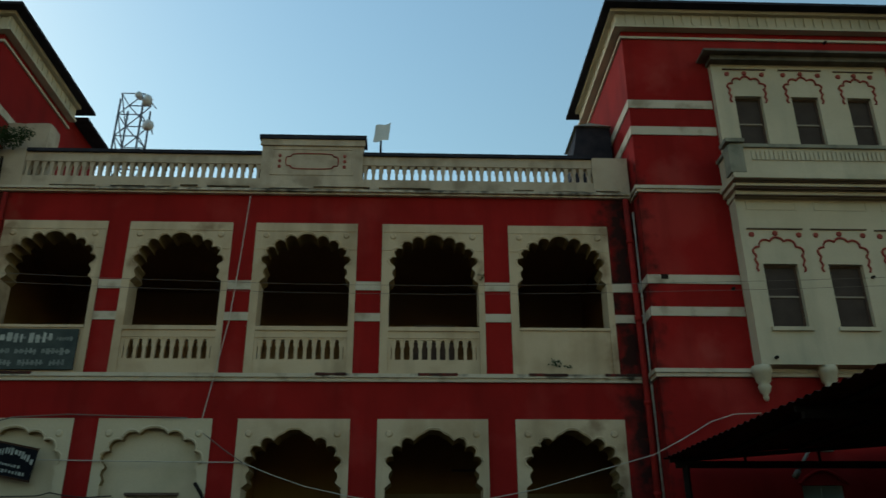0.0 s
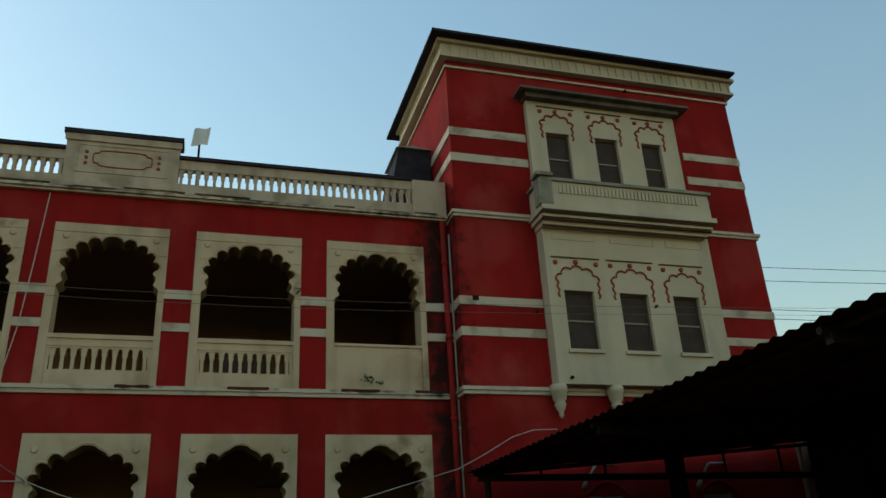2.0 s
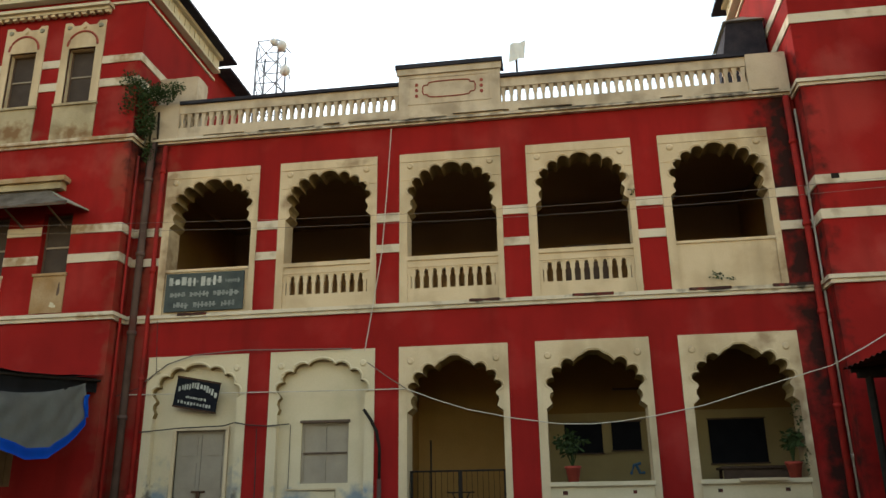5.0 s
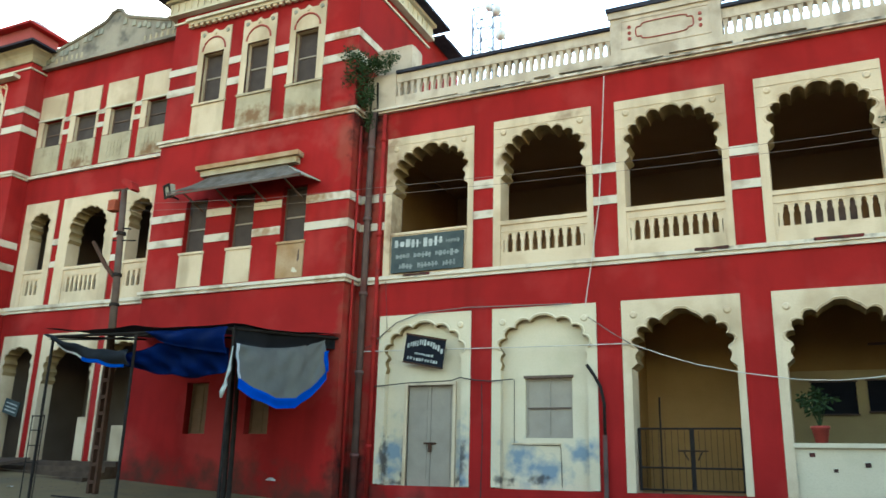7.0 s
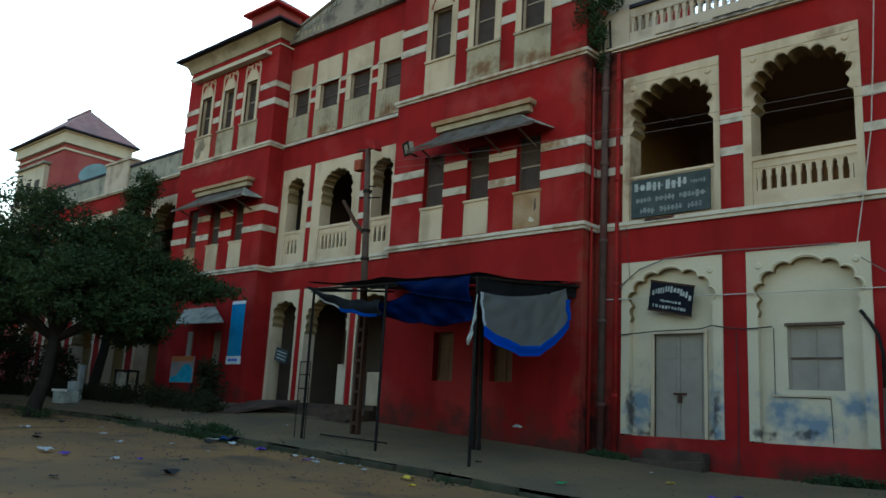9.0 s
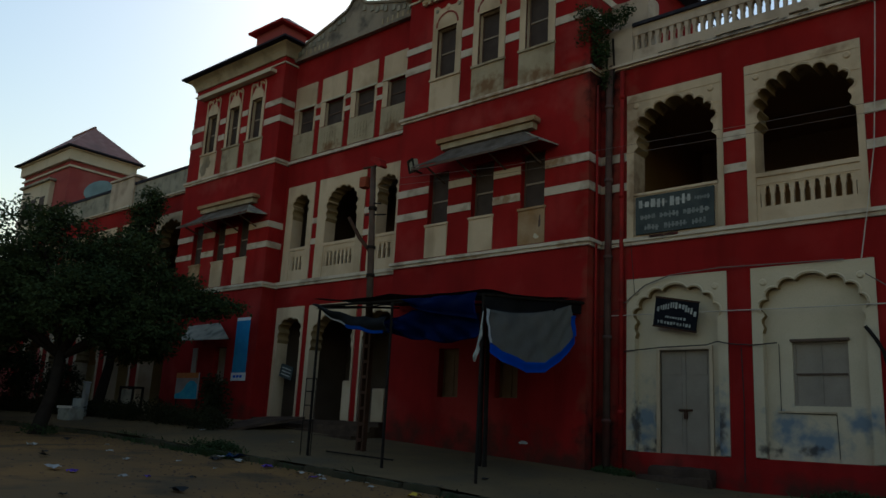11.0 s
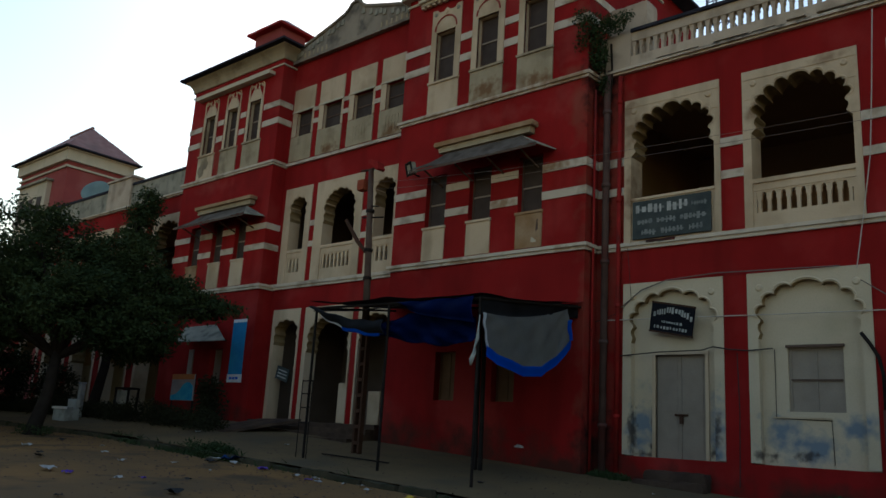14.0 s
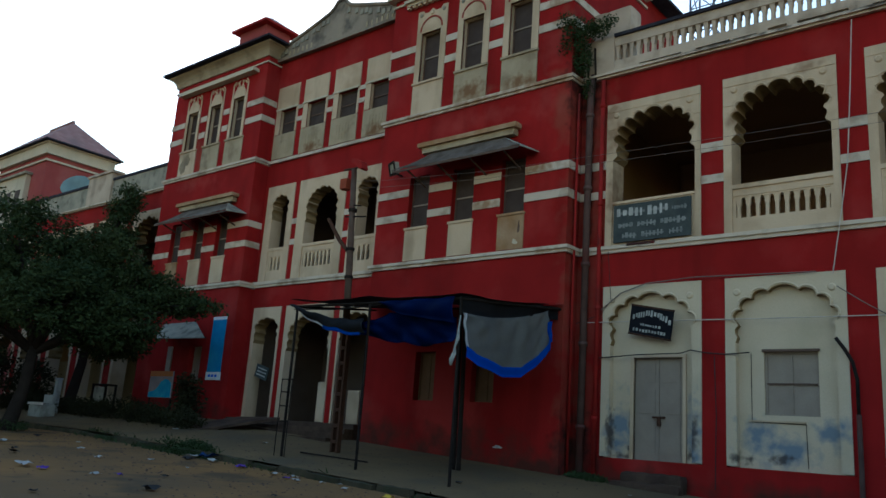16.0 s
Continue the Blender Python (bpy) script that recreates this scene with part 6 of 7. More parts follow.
def swag_f(u, v):
    x = -8.95 + 2.6 * u
    top = float(np.interp(x, (-8.95, -8.5, -8.1, -7.9, -6.3), (3.62, 3.68, 3.82, 3.78, 3.66)))
    low = float(np.interp(x, (-8.95, -8.2, -7.46, -6.3), (3.38, 3.25, 3.15, 3.18)))
    crease = 0.05 * math.sin(u * 12 + v * 5) + 0.03 * math.sin(u * 27 - v * 9) + 0.04 * noise.noise((u * 5, v * 4, 1))
    return Vector((x, -4.04 + 0.2 * math.sin(math.pi * u) * v + crease * (0.3 + v), top + (low - top) * v + 0.02 * math.sin(u * 17)))


swag = cloth("front_swag", swag_f, 50, 14, SHADEDBLUE, "sagging blue front tarpaulin")


def valance_f(u, v):
    x = -8.2 + 1.9 * u
    top = 4.02
    low = float(np.interp(x, (-8.2, -8.0, -7.7, -7.0, -6.3), (3.98, 3.84, 3.74, 3.62, 3.52)))
    return Vector((x, -4.17 - 0.1 * math.sin(math.pi * v) - 0.03 * math.sin(u * 15 + v * 3), top + (low - top) * v))


cloth("folded_valance", valance_f, 36, 6, SHADEDBLUE, "blue tarpaulin folded over the front rail")


def fold_f(u, v):
    x = -10.97 + 2.35 * u
    top = float(np.interp(x, (-10.97, -10.3, -9.6, -8.62), (4.1, 3.89, 3.74, 3.66)))
    low = float(np.interp(x, (-10.97, -10.5, -9.9, -9.16, -8.62), (4.04, 3.78, 3.56, 3.42, 3.36)))
    return Vector((x, -4.2 - 0.05 * math.sin(7 * u + 3 * v) - 0.06 * math.sin(math.pi * v), top + (low - top) * v + 0.015 * math.sin(21 * u)))


cloth("torn_fold", fold_f, 36, 6, BLACKTARP, "black sheet fold")
cloth("fold_edge", lambda u, v: fold_f(0.12 + u * 0.33, 1.0) + Vector((0, -0.014, 0.025 - 0.045 * v)), 18, 2, CLOTH, "pale edge strip")
cloth("fold_edge", lambda u, v: fold_f(0.45 + u * 0.5, 1.0) + Vector((0, -0.014, 0.03 - 0.08 * v)), 18, 2, BLUE, "blue edge strip")
bm = bmesh.new()
tube(bm, [(-11.0, -4.12, 4.0), (-9.6, -4.1, 3.93), (-8.3, -4.1, 3.97)], 0.014, 5)
part("slack_rope", bm, BLACK, stall)


# added black strip standing in for the shaded roof underside
def flap_f(u, v):
    y = -4.1 + 3.5 * u
    top = 4.05 + 0.36 * u
    return Vector((-6.24 + 0.03 * math.sin(12 * u), y, top - v * (0.34 + 0.05 * math.sin(5 * u))))


cloth("roof_flap", flap_f, 24, 3, BLACKTARP, "black flap added for the dark underside of the roof")


def side_f(u, v):
    y = -4.06 + 2.92 * u
    top = 3.72 + 0.52 * u - 0.13 * max(0.0, math.sin(math.pi * u)) ** 0.8
    low = float(np.interp(u, (0, 0.12, 0.4, 0.62, 0.8, 1), (3.06, 2.95, 2.8, 2.86, 3.14, 3.56)))
    fold = 0.035 * math.sin(u * 13 - v * 2.5) * (0.9 - 0.6 * v) + 0.014 * math.sin(u * 37 + v * 5) * (1 - 0.6 * v) + 0.03 * noise.noise((u * 4, v * 2, 2)) + 0.012 * math.sin((u * 0.9 + v * 0.6) * 24)
    return Vector((-6.18 + fold + 0.12 * v, y, top + (low - top) * v))


cloth("side_curtain", side_f, 60, 12, GREYTARP, "grey side tarpaulin with folds")


def hem_f(u, v):
    return side_f(u, 1.0) + Vector((0.014, 0, 0.03 - 0.2 * v))


cloth("curtain_hem", hem_f, 60, 3, BLUE, "bright blue turned hem")
cloth("curtain_hem", lambda u, v: side_f(0.975 + 0.05 * v, 0.35 + 0.65 * u) + Vector((0.014, 0, 0)), 8, 2, BLUE, "bright blue turned hem")
cloth("curtain_edge", lambda u, v: side_f(0.025 * v, u) + Vector((0.014, 0, 0)), 8, 2, CLOTH, "pale frayed edge")
bm = bmesh.new()
tube(bm, [(-6.19, -4.12, 3.66), (-6.21, -4.13, 3.42), (-6.2, -4.15, 3.22), (-6.24, -4.17, 3.06), (-6.25, -4.16, 2.95), (-6.3, -4.18, 2.82), (-6.31, -4.17, 2.72)], [0.01, 0.014, 0.036, 0.018, 0.038, 0.044, 0.02], 8)
part("knotted_rag", bm, LETTER, stall, "dirty white knotted rag", True)
ladder = thing("ladder_rack", (-10.9, -4.12, 0.75), "thin black rung rack on the stall post", "rack")
bm = bmesh.new()
for x in (-11.12, -10.78):
    tube(bm, [(x, -4.14, 0.76), (x, -4.14, 2.45)], 0.012, 5)
part("rack_rail", bm, BLACK, ladder)
for z in (1.52, 1.85, 2.15, 2.43):
    bm = bmesh.new()
    tube(bm, [(-11.12, -4.14, z), (-10.78, -4.14, z)], 0.012, 5)
    part("rung", bm, BLACK, ladder)
bar = bmesh.new()
tube(bar, [(-11.0, -3.5, ground_z(-11, -3.5) + 0.04), (-9.0, -3.4, ground_z(-9, -3.4) + 0.06)], 0.018, 6)
solo("iron_bar", bar, BLACK, "black iron bar lying on the pavement", "bar")

# ---- street pole with its lamp ----
pole = thing("street_lamp", (-10.85, -2.6, 0.95), "grey steel street pole with a red-hooded lamp", "street lamp")
pz = ground_z(-10.85, -2.6)
bm = bmesh.new()
for dx in (-0.09, 0.09):
    box(bm, -10.85 + dx - 0.03, -10.85 + dx + 0.03, -2.66, -2.54, pz - 0.1, 4.0)
base = part("pole_base", bm, RUST, pole, "rusty twin channels")
for k in range(9):
    part("batten", boxes((-10.93, -10.77, -2.67, -2.66, pz + 0.2 + k * 0.36, pz + 0.28 + k * 0.36)), RUST, base)
bm = bmesh.new()
tube(bm, [(-10.88, -2.6, 3.7), (-10.98, -2.6, 5.4), (-11.14, -2.6, 7.82)], [0.09, 0.085, 0.07], 12)
shaft = part("pole_shaft", bm, POLE, pole, "", True)
for z, x in ((5.0, -10.96), (5.7, -11.0), (6.7, -11.05)):
    bm = bmesh.new()
    tube(bm, [(x, -2.6, z), (x, -2.6, z + 0.07)], 0.11, 12)
    part("clamp", bm, BLACK, shaft)
bm = bmesh.new()
tube(bm, [(-11.5, -2.6, 7.86), (-11.14, -2.6, 7.84), (-10.9, -2.62, 7.86)], 0.03, 6)
part("arm", bm, RUST, pole)
bm = bmesh.new()
prism(bm, [(-11.12, 8.05), (-11.02, 8.06), (-10.8, 7.95), (-10.72, 7.76), (-10.8, 7.74), (-10.95, 7.86), (-11.12, 7.97)], -2.74, -2.52)
part("lamp_hood", bm, PIPERED, pole, "flat red lamp hood")
part("junction_box", rough_box(-11.52, -11.28, -2.7, -2.5, 7.32, 7.6, 1.0, 0.012), paint("orange_box_paint", (0.3, 0.075, 0.035), (0.22, 0.055, 0.028), 5.0, stain=(0.12, 0.05, 0.03), amount=0.5), pole, "orange-brown junction box")
bm = bmesh.new()
tube(bm, [(-11.0, -2.6, 5.62), (-11.4, -2.62, 6.0), (-11.85, -2.65, 6.6)], [0.05, 0.055, 0.045], 8)
part("stay_arm", bm, RUST, pole)
bm = bmesh.new()
for z, a in ((6.85, 0.3), (6.55, 0.5)):
    tube(bm, [(-11.05 - a * 0.5, -2.6, z + 0.05), (-11.05 + a, -2.62, z - 0.04)], 0.02, 5)
part("bracket", bm, BLACK, pole)
flood = thing("flood_lamp", (-11.4, FRONT, 8.3), "small square flood lamp bracketed beside the awning", "lamp")
tilt = pose(-11.42, FRONT - 0.32, 8.42, 14, 0, -22)
piece("lamp_case", to_mesh("lamp_case", rough_box(-0.16, 0.16, -0.07, 0.07, -0.16, 0.16, 2.0, 0.008), WORN), flood, tilt)
piece("lamp_rim", to_mesh("lamp_rim", boxes((-0.18, 0.18, -0.1, -0.07, 0.13, 0.18), (-0.18, 0.18, -0.1, -0.07, -0.18, -0.13), (-0.18, -0.13, -0.1, -0.07, -0.13, 0.13), (0.13, 0.18, -0.1, -0.07, -0.13, 0.13)), BLACK), flood, tilt)
bm = bmesh.new()
tube(bm, [(-11.42, FRONT + 0.01, 8.3), (-11.42, FRONT - 0.28, 8.3), (-11.42, FRONT - 0.3, 8.4)], 0.025, 6)
part("lamp_bracket", bm, BLACK, flood)
post2 = thing("timber_post", (-7.55, -2.2, 0.7), "dark twin timber post under the stall", "post")
for dx in (-0.07, 0.07):
    bm = bmesh.new()
    tube(bm, [(-7.6 + dx, -2.2, ground_z(-7.6, -2.2)), (-7.66 + dx, -2.2, 4.1)], 0.05, 8)
    part("post_half", bm, BLACK, post2)

# ---- things at the far tower ----
ban = thing("banner", (-18.7, FRONT - 0.02, 2.7), "long blue printed banner on the tower wall", "banner")
part("banner_sheet", boxes((-19.27, -18.56, FRONT - 0.03, FRONT - 0.012, 2.95, 4.62)), paint("banner_blue", (0.05, 0.25, 0.45), (0.03, 0.18, 0.38), 3.0, rough=0.5), ban)
part("banner_foot", boxes((-19.3, -18.53, FRONT - 0.035, FRONT - 0.012, 2.7, 2.95)), CLOTH, ban, "white strip with blue bars")
part("banner_head", boxes((-19.27, -18.56, FRONT - 0.03, FRONT - 0.012, 4.62, 4.72)), CLOTH, ban, "white strip")
for k in range(3):
    part("lettering_bar", boxes((-19.17 + k * 0.17, -19.04 + k * 0.17, FRONT - 0.039, FRONT - 0.035, 2.79, 2.87)), BLUE, ban)
hang = thing("hanging_board", (-17.35, 0.1, 3.0), "small dark board hung aslant in the entrance arch", "sign")
tilt = pose(-17.33, 0.1, 3.02, 0, 14, 0)
piece("board", to_mesh("board", boxes((-0.32, 0.3, -0.015, 0.015, -0.2, 0.2)), SLATE), hang, tilt)
for zz in (0.08, -0.02, -0.12):
    piece("lettering_bar", to_mesh("lettering_bar", boxes((-0.24, 0.22, -0.019, -0.015, zz, zz + 0.035)), LETTER), hang, tilt)
stand = thing("display_board", (-19.5, -2.0, 1.5), "printed board, orange head and blue swoosh, on thin legs", "sign")
gx = ground_z(-19.5, -2.0)
part("board", boxes((-20.1, -18.86, -2.02, -1.98, 2.02, 2.82)), paint("board_pale_print", (0.3, 0.25, 0.24), (0.22, 0.2, 0.2), 3.0), stand)
part("board_head", boxes((-20.1, -18.86, -2.026, -2.02, 2.66, 2.82)), paint("board_orange", (0.42, 0.17, 0.05), (0.34, 0.13, 0.05), 4.0), stand, "orange strip")
bm = bmesh.new()
prism(bm, [(-20.08, 2.03), (-18.87, 2.03), (-18.88, 2.45), (-19.05, 2.56), (-19.25, 2.58), (-19.45, 2.5), (-19.6, 2.34), (-19.8, 2.22), (-20.08, 2.17)], -2.027, -2.0205)
part("board_swoosh", bm, paint("board_blue", (0.03, 0.22, 0.42), (0.08, 0.34, 0.46), 4.0), stand, "blue swoosh")
for x in (-20.07, -18.9):
    part("leg", boxes((x - 0.02, x + 0.02, -1.98, -1.95, gx, 2.82)), BLACK, stand)
box_ = thing("low_stand", (-22.3, -2.1, 1.4), "dark-framed low stand with a pale front panel", "stand")
gx = ground_z(-22.3, -2.1)
part("top", boxes((-23.1, -22.2, -2.3, -1.9, 2.32, 2.38)), BLACK, box_)
part("panel", boxes((-22.98, -22.32, -2.28, -2.25, 1.75, 2.28)), WORN, box_, "pale front panel")
for x in (-23.06, -22.24):
    for y in (-2.27, -1.93):
        part("leg", boxes((x - 0.03, x + 0.03, y - 0.03, y + 0.03, gx, 2.32)), BLACK, box_)
mark = thing("marker_post", (-24.2, -2.9, 1.3), "narrow white marker post beside the hedge", "post")
part("post_body", rough_box(-24.3, -24.1, -2.98, -2.82, ground_z(-24.2, -2.9) - 0.05, 2.42, 3.0, 0.015), BLUISH, mark)
part("post_cap", rough_box(-24.33, -24.07, -3.0, -2.8, 2.42, 2.49, 5.0, 0.012), BLUISH, mark)
part("shutter_leaf", boxes((-21.66, -21.4, FRONT - 0.05, FRONT - 0.005, 2.6, 3.8)), GREYWOOD, tower_a, "grey shutter leaf folded open")
aw = thing("tin_awning", (-19.8, -1.0, 3.8), "small pale tin awning over the tower window", "awning")
bm = bmesh.new()
v = [(-22.2, FRONT, 4.6), (-20.3, FRONT, 4.62), (-18.5, -1.35, 3.94), (-21.3, -1.35, 3.98)]
a = [bm.verts.new(p) for p in v]
b = [bm.verts.new((p[0], p[1], p[2] - 0.03)) for p in v]
bm.faces.new(a)
bm.faces.new(b[::-1])
for k in range(4):
    bm.faces.new((a[k], a[(k + 1) % 4], b[(k + 1) % 4], b[k]))
part("awning_sheet", bm, WORN, aw)
for x in (-21.2, -19.6):
    bm = bmesh.new()
    tube(bm, [(x, FRONT + 0.01, 4.05), (x, -0.95, 4.14)], 0.02, 5)
    part("strut", bm, BLACK, aw)
wx, wy = -23.5, -3.7
wz = ground_z(wx, wy)
blk = thing("water_trough", (wx, wy, wz), "bluish white concrete water trough with a raised back", "trough")
part("trough_body", rough_box(wx - 0.25, wx + 0.6, wy - 0.25, wy + 0.25, wz - 0.05, wz + 0.4, 2.0, 0.03), BLUISH, blk)
part("trough_back", rough_box(wx - 0.1, wx + 0.55, wy + 0.1, wy + 0.24, wz + 0.4, wz + 0.68, 4.0, 0.04), BLUISH, blk)
part("trough_lip", rough_box(wx - 0.28, wx + 0.63, wy - 0.29, wy - 0.2, wz + 0.34, wz + 0.42, 6.0, 0.012), CLOTH, blk, "white worn lip")
dish = thing("roof_dish", (-33.75, 0.9, 10.05), "grey dish on the far roof", "dish")
bm = bmesh.new()
lathe(bm, [(0.05, -0.16), (0.45, -0.08), (0.8, 0.12), (0.78, 0.135), (0.4, -0.02), (0.02, -0.08)], 0, 0, 20)
piece("dish_bowl", to_mesh("dish_bowl", bm, DISH, True), dish, pose(-33.75, 0.8, 11.7, 62, 0, 40) @ Matrix.Scale(0.85, 4))
bm = bmesh.new()
tube(bm, [(-33.75, 0.9, 10.05), (-33.75, 0.9, 11.65)], 0.06, 8)
part("dish_post", bm, SHEET, dish)


# ---- trees and shrubs ----
def tree(name, base, lean, clumps, n_leaf, size, seed, label, keep=None):
    rnd = random.Random(seed)
    t = thing(name, base, label, "tree")
    bx, by, bz = base
    fork = Vector((bx + lean[0], by + lean[1], bz + lean[2]))
    bm = bmesh.new()
    tube(bm, [(bx, by, bz - 0.2), (bx + 0.02, by, bz + 0.15), Vector(base).lerp(fork, 0.5) + Vector((0.08, 0.05, 0)), fork], [0.3, 0.2, 0.16, 0.13], 10)
    for c, r, n in clumps:
        mid = fork.lerp(Vector(c), 0.5) + Vector((rnd.uniform(-0.3, 0.3), rnd.uniform(-0.3, 0.3), 0.25))
        tube(bm, [fork - Vector((0, 0, 0.15)), mid, Vector(c)], [0.11, 0.07, 0.03], 6)
        for _ in range(4):
            d = Vector((rnd.uniform(-1, 1) * r[0], rnd.uniform(-1, 1) * r[1], rnd.uniform(-0.6, 1) * r[2]))
            tube(bm, [mid.lerp(Vector(c), 0.6), Vector(c) + d * 0.8], [0.035, 0.012], 5)
    part("trunk", bm, BARK, t, "", True)
    cloud = []
    for c, r, n in clumps:
        for _ in range(n):
            d = Vector((rnd.gauss(0, 1), rnd.gauss(0, 1), rnd.gauss(0, 1))).normalized() * rnd.random() ** 0.4
            cc = Vector(c) + Vector((d.x * r[0], d.y * r[1], d.z * r[2]))
            leafy(cloud, cc, (0.36, 0.36, 0.22), n_leaf, size, rnd, keep)
    piece("crown", leaf_mesh("crown", cloud, LEAF), t, Matrix())


VR, VD = Vector((0.383, 0.924, 0)), Vector((-0.924, 0.383, 0))
TB = Vector((-19.2, -6.4, 0))


def tc(u, z, d, ru, rz, n):
    p = TB + VR * u + VD * d
    return ((p.x, p.y, z), (max(ru * 0.7, 0.8), ru * 0.9, rz), n)


def clear(p):
    return not (p.y > -0.75 and -24.6 < p.x) and p.z > (2.95 if p.x < -22.5 else 2.4)


tree("shade_tree", (TB.x, TB.y, ground_z(TB.x, TB.y)), (0.1, 0.25, 2.2),
     [tc(-2.8, 5.1, 0, 2.0, 1.4, 95), tc(-0.6, 6.0, 0.3, 1.7, 1.2, 110), tc(1.5, 5.6, 0.5, 1.5, 1.0, 100), tc(2.9, 4.9, 0.4, 1.2, 0.7, 80), tc(3.7, 4.75, 0.2, 0.9, 0.4, 50),
      tc(0.5, 4.3, -0.6, 2.0, 1.1, 130), tc(2.1, 3.8, -0.4, 1.5, 0.65, 90), tc(-2.2, 3.7, 0, 1.9, 0.9, 110), tc(4.4, 4.65, 0.0, 0.4, 0.2, 14), tc(0.3, 4.6, 1.5, 2.2, 1.3, 110), tc(2.2, 3.6, 1.2, 1.3, 0.6, 60)], 75, 0.066, 21,
     "broad dark green shade tree in the yard", clear)
tree("shade_tree", (-25.4, -1.9, ground_z(-25.4, -1.9)), (0.1, 0.3, 3.4),
     [((-25.0, -1.2, 9.1), (0.8, 0.4, 0.8), 70), ((-25.1, -1.3, 8.0), (1.0, 0.5, 0.9), 90), ((-25.3, -1.5, 6.9), (0.9, 0.6, 0.9), 80), ((-26.2, -2.0, 6.2), (1.2, 0.9, 1.0), 80), ((-25.2, -2.2, 4.8), (1.4, 0.9, 1.0), 90)], 45, 0.07, 22,
     "slender tree standing before the far wing", clear)
for k, (bx, by) in enumerate(((-31.5, -3.4), (-36.0, -3.8))):
    tree("shade_tree", (bx, by, ground_z(bx, by)), (0.2, 0.2, 2.0),
         [((bx + 0.5, by + 0.4, 7.0), (1.8, 1.4, 1.3), 80), ((bx - 1.3, by - 0.2, 6.2), (1.8, 1.4, 1.3), 80), ((bx + 1.7, by, 5.2), (1.7, 1.3, 1.1), 80), ((bx - 0.3, by - 0.6, 4.4), (2.2, 1.5, 1.0), 90), ((bx + 1.0, by - 0.4, 3.4), (1.8, 1.4, 0.7), 70)], 45, 0.075, 23 + k,
         "dense tree before the far wing", clear)
# mostly hidden trees, added to throw shade on the far yard
for k, (bx, by) in enumerate(((-25.5, -6.4), (-30.0, -6.8), (-34.5, -6.4), (-24.8, -9.4), (-30.5, -10.0))):
    tree("shade_tree", (bx, by, ground_z(bx, by)), (0.2, 0.2, 1.9),
         [((bx + 0.5, by + 0.4, 5.8), (2.0, 1.6, 1.2), 90), ((bx - 1.4, by - 0.2, 5.3), (2.0, 1.6, 1.2), 90), ((bx + 1.7, by, 4.8), (1.9, 1.5, 1.0), 90), ((bx - 0.3, by - 0.6, 4.3), (2.4, 1.7, 0.9), 110), ((bx - 0.2, by + 1.2, 4.4), (2.4, 1.2, 1.0), 110)], 60, 0.09, 33 + k,
         "dense dark tree added to shade the far yard", clear)
# the first stands by the board; the rest are added for darkness
for k, (bx, by, h) in enumerate(((-18.75, -1.5, 1.25), (-27.6, -2.4, 1.7), (-31.0, -2.4, 2.1), (-34.4, -2.6, 2.4), (-38.0, -3.0, 3.2), (-40.4, -3.4, 3.4), (-42.8, -4.4, 3.4), (-45.2, -5.6, 3.6), (-47.6, -7.2, 3.6), (-50.0, -9.4, 3.8), (-52.4, -11.8, 3.8))):
    rnd = random.Random(100 + k)
    bush = thing("bush", (bx, by, ground_z(bx, by)), "dark leafy bush added to fill the dark by the far wing" if k else "upright dark bush beside the display board", "bush", "bushes before the building")
    bm = bmesh.new()
    for j in range(6):
        tube(bm, [(bx, by, ground_z(bx, by) - 0.05), (bx + rnd.uniform(-0.7, 0.7) * (1 if k else 0.4), by + rnd.uniform(-0.3, 0.3), ground_z(bx, by) + h * 0.8)], [0.03, 0.01], 5)
    part("stem_bunch", bm, BARK, bush)
    cloud = []
    for j in range(38):
        leafy(cloud, (bx + rnd.gauss(0, 0.6 if k else 0.16), by + rnd.gauss(0, 0.3 if k else 0.12), ground_z(bx, by) + rnd.uniform(0.2, h)), (0.42 if k else 0.26, 0.36 if k else 0.22, 0.34), 120 if k else 60, 0.065, rnd)
    piece("foliage", leaf_mesh("foliage", cloud, HEDGE), bush, Matrix())
rnd = random.Random(30)
shoots = thing("bush", (TB.x + 0.2, TB.y - 0.1, ground_z(TB.x, TB.y)), "low dark shoots round the tree foot", "bush")
cloud = []
for _ in range(5):
    leafy(cloud, (TB.x + rnd.uniform(-0.4, 0.5), TB.y + rnd.uniform(-0.4, 0.4), ground_z(TB.x, TB.y) + 0.12), (0.3, 0.3, 0.16), 110, 0.045, rnd)
piece("foliage", leaf_mesh("foliage", cloud, LEAF), shoots, Matrix())
rnd = random.Random(31)
cloud = []
x = -37.0
while x < -16.4:
    h = 0.3 + 0.18 * noise.noise((x * 0.8, 0, 5)) + 0.05
    leafy(cloud, (x, -2.6 + rnd.uniform(-0.3, 0.3), ground_z(x, -2.6) + h * 0.7), (0.45, 0.45, h), 420, 0.05, rnd)
    x += 0.3
tagged(new("hedge", leaf_mesh("hedge", cloud, HEDGE)), "low hedge by the far tower, darkened for tree shade", "hedge", "", "stuff")
bm = bmesh.new()
